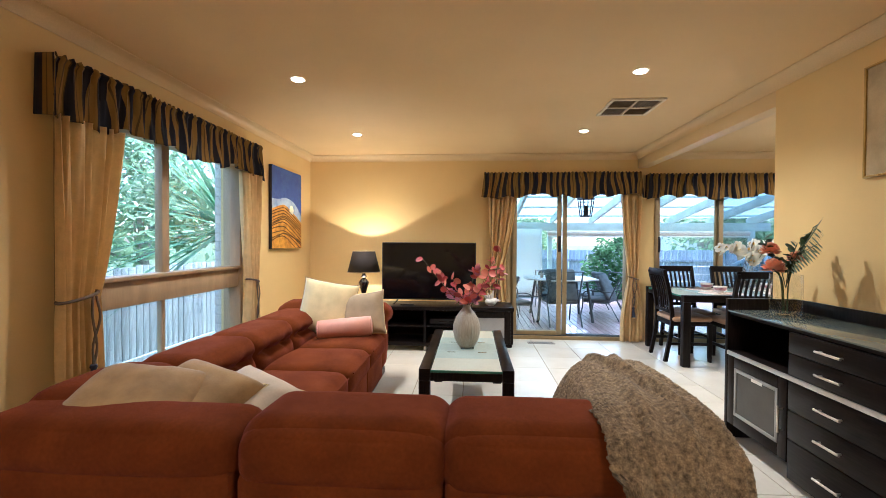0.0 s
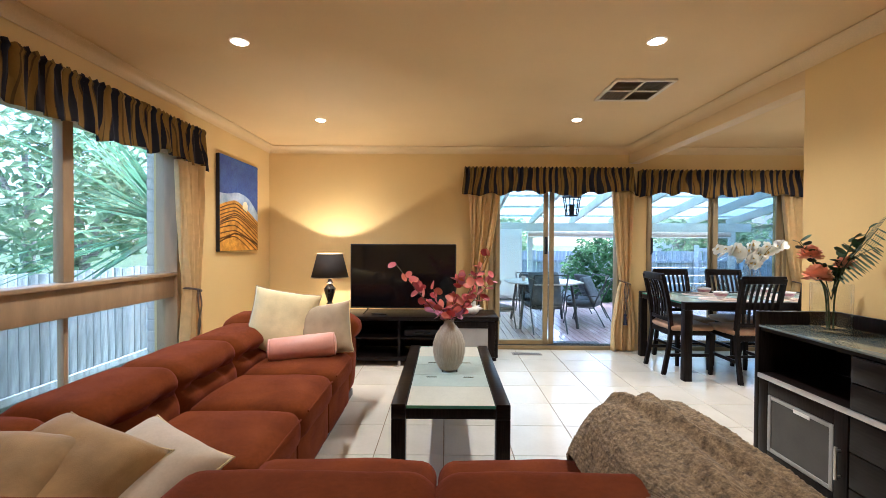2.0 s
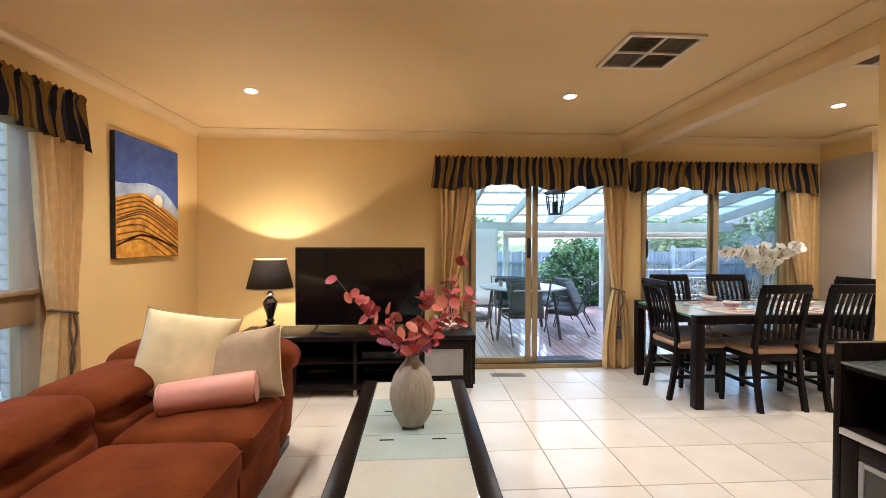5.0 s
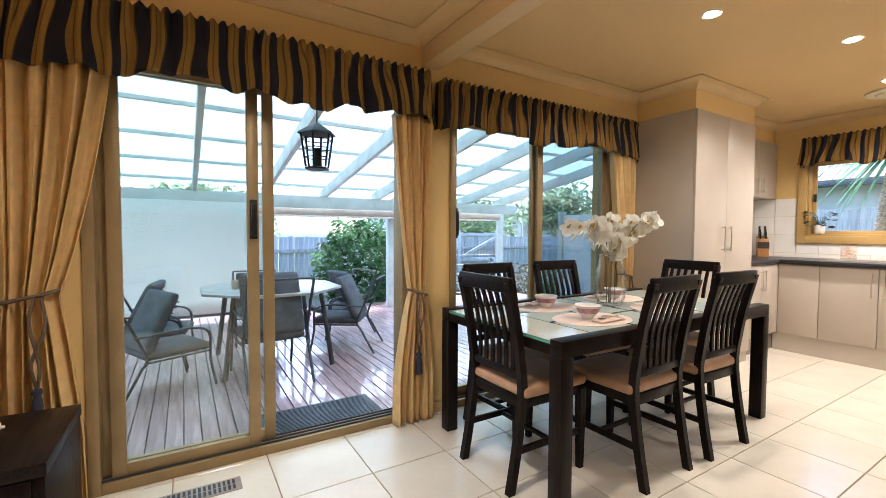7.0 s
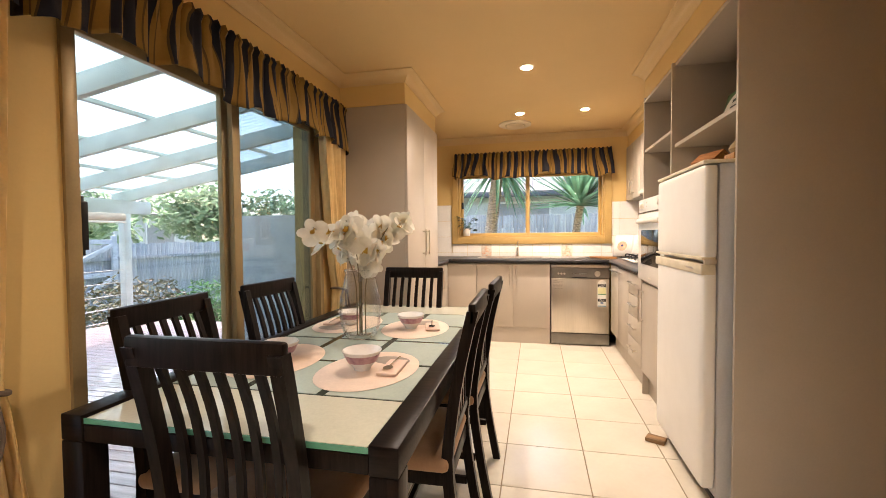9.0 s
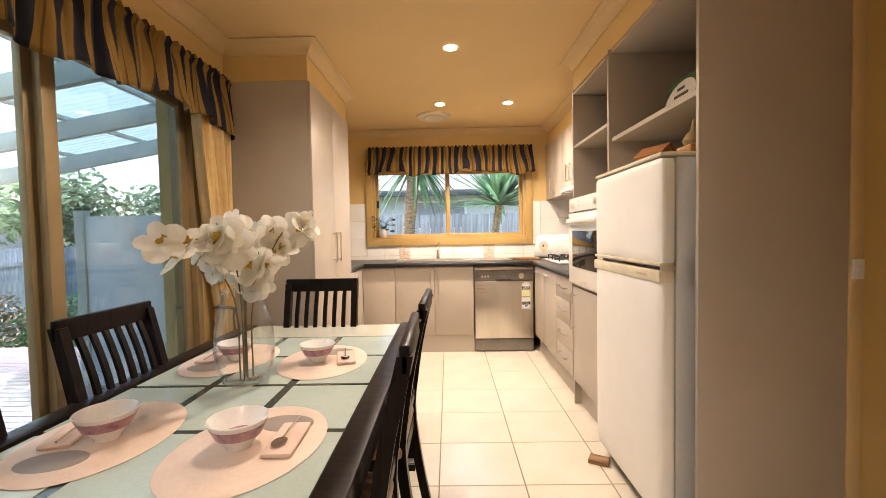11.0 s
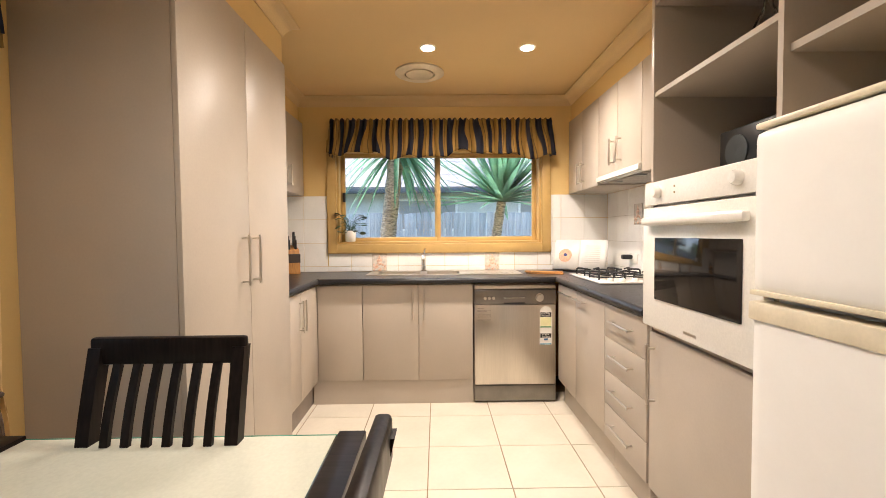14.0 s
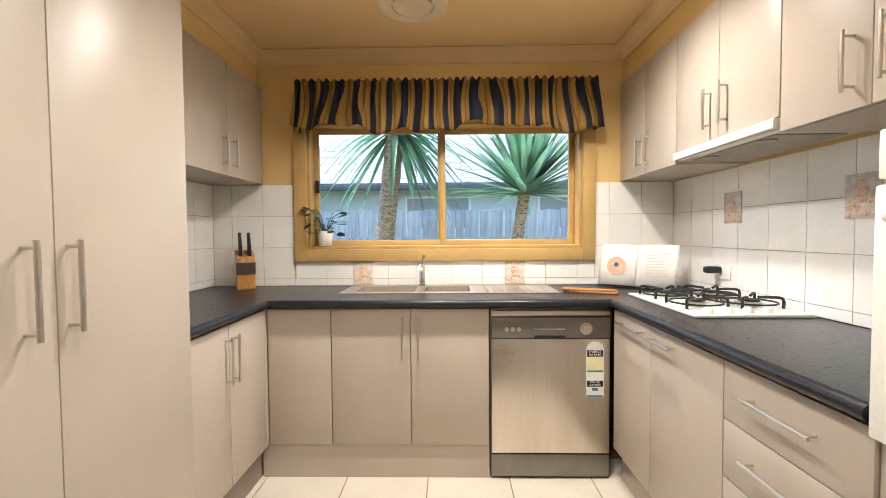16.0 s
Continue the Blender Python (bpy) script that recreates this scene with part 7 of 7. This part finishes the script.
sheet(bm, vfn, 130, n_, close_u=True)
part("body", bm, M_VASE, cv, angle=80)
M_PINKL = material("pink_eucalyptus_leaf", (0.55, 0.13, 0.12), 0.5, var=0.3, scale=7, col2=(0.62, 0.24, 0.28), per=0.05)
_N, _L = M_PINKL.node_tree.nodes, M_PINKL.node_tree.links
_geo, _ramp = _N.new("ShaderNodeNewGeometry"), _N.new("ShaderNodeValToRGB")
for _p, _c in ((0.0, (0.42, 0.055, 0.06)), (0.3, (0.60, 0.12, 0.11)), (0.6, (0.66, 0.22, 0.13)), (0.82, (0.62, 0.20, 0.26)), (1.0, (0.50, 0.24, 0.42))):
    _e = _ramp.color_ramp.elements[0] if _p == 0.0 else _ramp.color_ramp.elements[-1] if _p == 1.0 else _ramp.color_ramp.elements.new(_p)
    _e.color = (*_c, 1)
_L.new(_geo.outputs["Random Per Island"], _ramp.inputs["Fac"])
_L.new(_ramp.outputs["Color"], _N["Hue/Saturation/Value"].inputs["Color"])
M_STEM = material("brown_green_stem", (0.14, 0.11, 0.05), 0.6)
fl = thing("leaf_stems", "pink dried eucalyptus stems standing in the vase", "flowers", pose(0.34, 3.17, 0.4468))
rnd = random.Random(31)
for tx, ty, tz in ((-0.33, -0.03, 0.66), (-0.24, 0.05, 0.56), (0.24, 0.02, 0.72), (0.16, -0.06, 0.56), (-0.10, -0.08, 0.52), (0.06, 0.06, 0.60), (0.02, -0.10, 0.44), (0.30, 0.06, 0.60)):
    P = curve_pts([(0, 0, 0.27), (tx * 0.25, ty * 0.25, 0.36), (tx * 0.65, ty * 0.7, tz * 0.78), (tx, ty, tz)], 18)
    part("stem", tube(B(), P, lambda s: 0.0032 * (1 - 0.5 * s), 6), M_STEM, fl)
    bm = B()
    for i in range(4, 19):
        for s in (-1, 1):
            if rnd.random() < 0.5:
                continue
            dd = V((rnd.uniform(-1, 1) + s * 0.5, rnd.uniform(-1, 1), rnd.uniform(-0.3, 0.9))).normalized()
            disc_leaf(bm, P[i], facing(dd, rnd.uniform(-1.5, 1.5)), rnd.uniform(0.045, 0.072), rnd.uniform(0.042, 0.062), 0.2)
    tagged(part("leaves", bm, M_PINKL, fl, angle=80), kind="stuff")

# orchid
ov = thing("glass_vase", "clear rounded glass vase on the dining table", "vase", pose(3.42, 4.83, 0.7115))
part("body", lathe(B(), [(0.0, 0.0), (0.045, 0.0), (0.07, 0.015), (0.088, 0.06), (0.095, 0.12), (0.09, 0.19), (0.075, 0.25), (0.066, 0.295), (0.070, 0.315), (0.067, 0.315), (0.062, 0.295), (0.071, 0.25), (0.086, 0.19), (0.091, 0.12), (0.084, 0.062), (0.066, 0.024), (0.0, 0.018)], 36), M_THIN, ov, angle=80)
part("rim", tube(B(), [(0.0685 * math.cos(k * 0.19635), 0.0685 * math.sin(k * 0.19635), 0.315) for k in range(33)], 0.002, 6, cap=False), M_CLEAR, ov)
M_ORCH = leafy("white_orchid_petal", (0.86, 0.83, 0.73), 30, 0.4, 0.04)
M_YEL = material("yellow_orchid_throat", (0.65, 0.42, 0.06), 0.5)
orc = thing("orchid", "white orchid sprays in the glass vase", "flowers", pose(3.42, 4.83, 0.7115))


def orchid_bloom(bmp, bmy, q, out, s):
    m3 = facing(out).to_4x4()
    f = V(out).normalized()
    a = f.orthogonal().normalized()
    b = f.cross(a)
    for k in range(5):
        t = 2 * math.pi * k / 5 + 0.3
        d = (a * math.cos(t) + b * math.sin(t) + f * 0.15).normalized()
        z = f
        x = d.cross(z).normalized()
        mm = Matrix((x, d, z)).transposed()
        wide = 1.05 if k in (1, 4) else 0.72
        disc_leaf(bmp, q, mm, 0.048 * s, 0.048 * s * wide, 0.18, 10)
    for t in (0, 2.1, 4.2):
        d = (a * math.cos(t) + b * math.sin(t)) * 0.5 + f
        mm = Matrix((d.cross(a + b * 0.3).normalized(), d.normalized(), d.cross(d.cross(a + b * 0.3)).normalized())).transposed()
        disc_leaf(bmy, q + f * 0.004, mm, 0.018 * s, 0.012 * s, 0.2, 8)


rnd = random.Random(17)
for tx, ty, tz in ((-0.30, 0.06, 0.50), (-0.20, -0.03, 0.53), (0.24, -0.15, 0.57), (0.20, 0.06, 0.50), (-0.05, -0.08, 0.44), (0.05, 0.05, 0.54)):
    P = curve_pts([(tx * 0.08, ty * 0.1, 0.02), (tx * 0.12, ty * 0.15, 0.28), (tx * 0.5, ty * 0.6, tz * 0.88), (tx, ty, tz)], 20)
    part("stem", tube(B(), P, lambda s: 0.0028 * (1 - 0.4 * s), 6), M_STEM, orc)
    bp, by = B(), B()
    for i in range(11, 20):
        if rnd.random() < 0.9:
            o = V((-0.75 + rnd.uniform(-0.4, 0.5), rnd.uniform(-0.8, 0.8), rnd.uniform(-0.2, 0.6)))
            q = P[i] + V((rnd.uniform(-0.025, 0.025), rnd.uniform(-0.035, 0.035), rnd.uniform(-0.045, 0.01)))
            orchid_bloom(bp, by, q, o, rnd.uniform(1.15, 1.5))
    tagged(part("petals", bp, M_ORCH, orc, angle=80), kind="stuff")
    tagged(part("throat", by, M_YEL, orc, angle=80), kind="stuff")

# mixed bunch on the sideboard
sv = thing("glass_vase", "clear square glass vase on the sideboard", "vase", pose(2.21, 2.60, 0.8155))
vase_prof = [(0.0, 0.0), (0.058, 0.0), (0.064, 0.006), (0.066, 0.12), (0.066, 0.235), (0.064, 0.24), (0.060, 0.235), (0.059, 0.12), (0.057, 0.022), (0.0, 0.018)]


def square_vase(u, v):
    """Rounded square section, thick base."""
    r_, z_ = vase_prof[round(v * (len(vase_prof) - 1))]
    c_, s_ = math.cos(u * 2 * math.pi), math.sin(u * 2 * math.pi)
    k_ = (abs(c_) ** 5 + abs(s_) ** 5) ** -0.2
    return (r_ * k_ * c_, r_ * k_ * s_, z_)


bm = B()
sheet(bm, square_vase, 48, len(vase_prof) - 1, close_u=True)
part("body", bm, M_THIN, sv, angle=60)
M_CORAL = material("coral_petal", (0.62, 0.22, 0.11), 0.6, var=0.2, scale=20, col2=(0.70, 0.36, 0.22))
M_GREEN = material("dark_green_leaf", (0.035, 0.075, 0.025), 0.45, var=0.3, scale=12)
M_FERN = material("fern_leaf", (0.085, 0.12, 0.06), 0.5, var=0.3)
bq = thing("bouquet", "coral flowers with fern and green leaves in the vase", "flowers", pose(2.21, 2.60, 0.8155))
rnd = random.Random(41)
for i, (x, y, z, r) in enumerate(((-0.03, 0.09, 0.37, 0.055), (-0.07, 0.0, 0.27, 0.06), (0.02, -0.05, 0.33, 0.045))):
    bm = B()
    for k in range(46):
        ring = k / 46
        el = radians(80 - 120 * ring)
        az = k * 2.4
        d = V((math.cos(az) * math.cos(el), math.sin(az) * math.cos(el), math.sin(el)))
        q = V((x, y, z)) + d * r * 0.25
        disc_leaf(bm, q, facing(d, rnd.uniform(-0.4, 0.4)) @ Matrix.Rotation(0.5, 3, "X"), r * 0.85, r * 0.75, 0.25, 8)
    part("flower_head", bm, M_CORAL, bq, "coral layered flower head", angle=80)
    part("stem", tube(B(), curve_pts([(x * 0.1, y * 0.2, 0.02), (x * 0.3, y * 0.3, 0.2), (x, y, z)], 10), 0.004, 6), M_GREEN, bq)
for tx, ty, tz in ((-0.02, -0.24, 0.50), (0.05, -0.16, 0.42)):
    P = curve_pts([(0, 0, 0.2), (tx * 0.3, ty * 0.35, 0.34), (tx, ty, tz)], 16)
    bm = tube(B(), P, 0.002, 5)
    for i in range(4, 17):
        L = 0.13 * math.sin(math.pi * min(1, (i - 2) / 16)) + 0.015
        for s in (-1, 1):
            dd = V((0.25 * s, 0.75 * s * 0.3 - 0.55, 0.85 * s if s > 0 else -0.35)).normalized()
            disc_leaf(bm, P[i], facing(dd, 0.4), L, 0.008, 0.1, 6)
    tagged(part("fern", bm, M_FERN, bq, angle=80), kind="stuff")
for k in range(7):
    a = rnd.uniform(0, 6.28)
    tx, ty, tz = 0.10 * math.cos(a), 0.16 * math.sin(a), rnd.uniform(0.38, 0.56)
    P = curve_pts([(0, 0, 0.16), (tx * 0.3, ty * 0.3, 0.3), (tx, ty, tz)], 14)
    bm = tube(B(), P, 0.002, 5)
    for i in range(5, 15):
        dd = V((rnd.uniform(-1, 1), rnd.uniform(-1, 1), rnd.uniform(-0.2, 0.8))).normalized()
        disc_leaf(bm, P[i], facing(dd, rnd.uniform(-1, 1)), rnd.uniform(0.035, 0.06), rnd.uniform(0.022, 0.04), 0.15, 8)
    tagged(part("foliage", bm, M_GREEN, bq, angle=80), kind="stuff")

# place settings
M_MAT1 = material("peach_placemat", (0.73, 0.57, 0.46), 0.5, var=0.05)
M_BOWL = material("white_patterned_china", (0.80, 0.78, 0.75), 0.2, var=0.03)
M_BOWLP = material("plum_print", (0.20, 0.10, 0.14), 0.3, var=0.5, scale=40, col2=(0.55, 0.35, 0.36))
M_NAP = material("pink_napkin", (0.72, 0.54, 0.45), 0.7)
for k, (x, y, r, col) in enumerate(((3.00, 4.62, -8, 0), (3.66, 4.64, 5, 1), (3.05, 5.01, 186, 2), (3.70, 5.02, 175, 1))):
    pm = thing("placemat", "oval peach placemat with a grey patch on the dining table", "placemat", pose(x, y, 0.7118, 0, 0, r), "placemats")
    bm = lathe(B(), [(0.0, 0.0), (0.168, 0.0), (0.17, 0.0015), (0.168, 0.003), (0.0, 0.003)], 40)
    bmesh.ops.scale(bm, vec=(1.3, 0.98, 1), verts=bm.verts)
    part("mat", bm, M_MAT1, pm)
    bm = lathe(B(), [(0.0, 0.003), (0.06, 0.003), (0.06, 0.0034), (0.0, 0.0035)], 20)
    bmesh.ops.scale(bm, vec=(0.8, 1.2, 1), verts=bm.verts)
    part("grey_patch", bm, M_SKIRT, pm, at=pose(0.115, -0.03, 0.0))
    bw = thing("bowl", "white china bowl with a plum floral band", "bowl", pose(x - 0.01, y + 0.02 * (1 if r < 90 else -1), 0.7155, 0, 0, r), "breakfast bowls")
    part("china", lathe(B(), [(0.0, 0.002), (0.028, 0.0), (0.03, 0.008), (0.05, 0.03), (0.068, 0.068), (0.066, 0.07), (0.063, 0.066), (0.046, 0.032), (0.0, 0.012)], 30), M_BOWL, bw, angle=60)
    part("floral_band", lathe(B(), [(0.0505, 0.030), (0.0635, 0.056), (0.0632, 0.0565), (0.050, 0.0305)], 30), M_BOWLP, bw)
    npk = thing("napkin", "folded pink napkin on the placemat", "napkin", pose(x + 0.01, y - 0.085 * (1 if r < 90 else -1), 0.7155, 0, 0, r + 10), "napkins")
    part("cloth", cushion(B(), (0, 0, 0.006), (0.16, 0.07, 0.012), 0.005, (0, 0, 0), 6), M_NAP, npk)
    spn = thing("spoon", "small steel spoon lying on the napkin", "spoon", pose(x + 0.02, y - 0.08 * (1 if r < 90 else -1), 0.7285, 0, 0, r + 8), "spoons")
    part("handle", tube(B(), [(-0.03, 0, 0.002), (0.02, 0, 0.004), (0.085, 0, 0.003)], 0.003, 6), M_CHROME, spn)
    bm = lathe(B(), [(0.0, 0.0), (0.016, 0.002), (0.017, 0.004), (0.0, 0.003)], 16)
    bmesh.ops.scale(bm, vec=(1.4, 1, 1), verts=bm.verts)
    part("spoon_bowl", bm, M_CHROME, spn, at=pose(-0.045, 0, 0))

# sea shell and small things by the television
shl = thing("sea_shell", "large white spiked sea shell on the television unit", "shell", pose(0.60, 4.93, 0.5065))
bm = cushion(B(), (0, 0, 0.045), (0.12, 0.09, 0.085), 0.04, (0.01, 0.01, 0.01), 8, wob=0.012)
rnd = random.Random(9)
for k in range(15):
    a, e = k * 2.4, 0.05 + 1.3 * ((k * 0.382) % 1.0)
    d = V((math.cos(a) * math.cos(e), 0.8 * math.sin(a) * math.cos(e), math.sin(e)))
    tube(bm, [V((0, 0, 0.045)) + d * 0.03, V((0, 0, 0.045)) + d * 0.075 + V((0, 0, 0.004)), V((0, 0, 0.045)) + d * rnd.uniform(0.10, 0.135) + V((0, 0, rnd.uniform(-0.005, 0.02)))], lambda s: 0.021 * (1 - 0.8 * s), 7)
part("shell", bm, material("white_shell", (0.85, 0.80, 0.72), 0.5, var=0.08, scale=30, bump=0.3), shl)
rc = thing("remote_control", "slim black remote control lying on the television unit", "remote", pose(-0.36, 4.84, 0.5065, 0, 0, 80))
part("case", box(B(), -0.02, 0.02, -0.08, 0.08, 0.0, 0.016, 0.004), M_BLACK, rc)
bm = B()
for k in range(10):
    box(bm, -0.012 + 0.012 * (k % 2), -0.004 + 0.012 * (k % 2), -0.06 + 0.02 * (k // 2), -0.05 + 0.02 * (k // 2), 0.016, 0.018)
tagged(part("buttons", bm, M_SKIRT, rc), kind="stuff")
pt = thing("sill_plant", "small green plant in a white pot on the kitchen sill", "plant", pose(EX + 0.035, 4.89, KW[2] + 0.021) @ Matrix.Scale(1.25, 4))
part("pot", lathe(B(), [(0.0, 0.0), (0.03, 0.0), (0.034, 0.005), (0.038, 0.075), (0.034, 0.075), (0.03, 0.06), (0.0, 0.058)], 20), M_WHITE, pt)
rnd = random.Random(6)
bm = B()
for k in range(26):
    a = rnd.uniform(0, 6.28)
    tip = V((0.05 * math.cos(a) - 0.02, 0.075 * math.sin(a), rnd.uniform(0.05, 0.19)))
    tube(bm, [V((0, 0, 0.06)), tip * 0.6 + V((0, 0, 0.05)), tip], 0.0015, 4)
    disc_leaf(bm, tip, facing(V((math.cos(a), math.sin(a), rnd.uniform(-0.5, 0.4))), rnd.uniform(-0.6, 0.6)), 0.045, 0.038, 0.15, 8)
tagged(part("leaves", bm, M_GREEN, pt, angle=80), kind="stuff")

# ---------- floor tiles ----------
floor = setting("floor", box(box(B(), WX - 0.1, 3.72, BACK - 0.1, 5.65, -0.06, -0.004), 3.72, EX + 0.1, SY - 0.1, 5.65, -0.06, -0.004), M_GROUT, "cream square floor tiles with brown grout", "floor")
TP, TX, TY = 0.41, 5.23, 4.21


def floor_tile(w, d):
    bm = box(B(), -w / 2 + 0.0025, w / 2 - 0.0025, -d / 2 + 0.0025, d / 2 - 0.0025, -0.008, 0.0)
    bmesh.ops.bevel(bm, geom=[e for e in bm.edges if all(v.co.z > -0.001 for v in e.verts)], offset=0.0018, segments=1, affect="EDGES")
    return mesh_of(bm, "tile", M_TILE, 20)


tile_mesh = floor_tile(TP, TP)
tile_cut = floor_tile(TP, 5.474 - TY - 3 * TP)
rest = B()
for i in range(-17, 4):
    for j in range(-13, 4):
        cx, cy = TX + TP * (i + 0.5), TY + TP * (j + 0.5)
        if cx > 6.3 or (3.75 < cx and cy < 2.9):
            continue
        if j == 3:
            part("tile", tile_cut, None, floor, at=Matrix.Translation((cx, (TY + 3 * TP + 5.474) / 2, 0)))
        elif cy > -0.35:
            part("tile", tile_mesh, None, floor, at=Matrix.Translation((cx, cy, 0)))
        elif cx < 2.6:
            box(rest, cx - TP / 2 + 0.0025, cx + TP / 2 - 0.0025, cy - TP / 2 + 0.0025, cy + TP / 2 - 0.0025, -0.008, 0.0)
tagged(part("tile", rest, M_TILE, floor), kind="stuff")
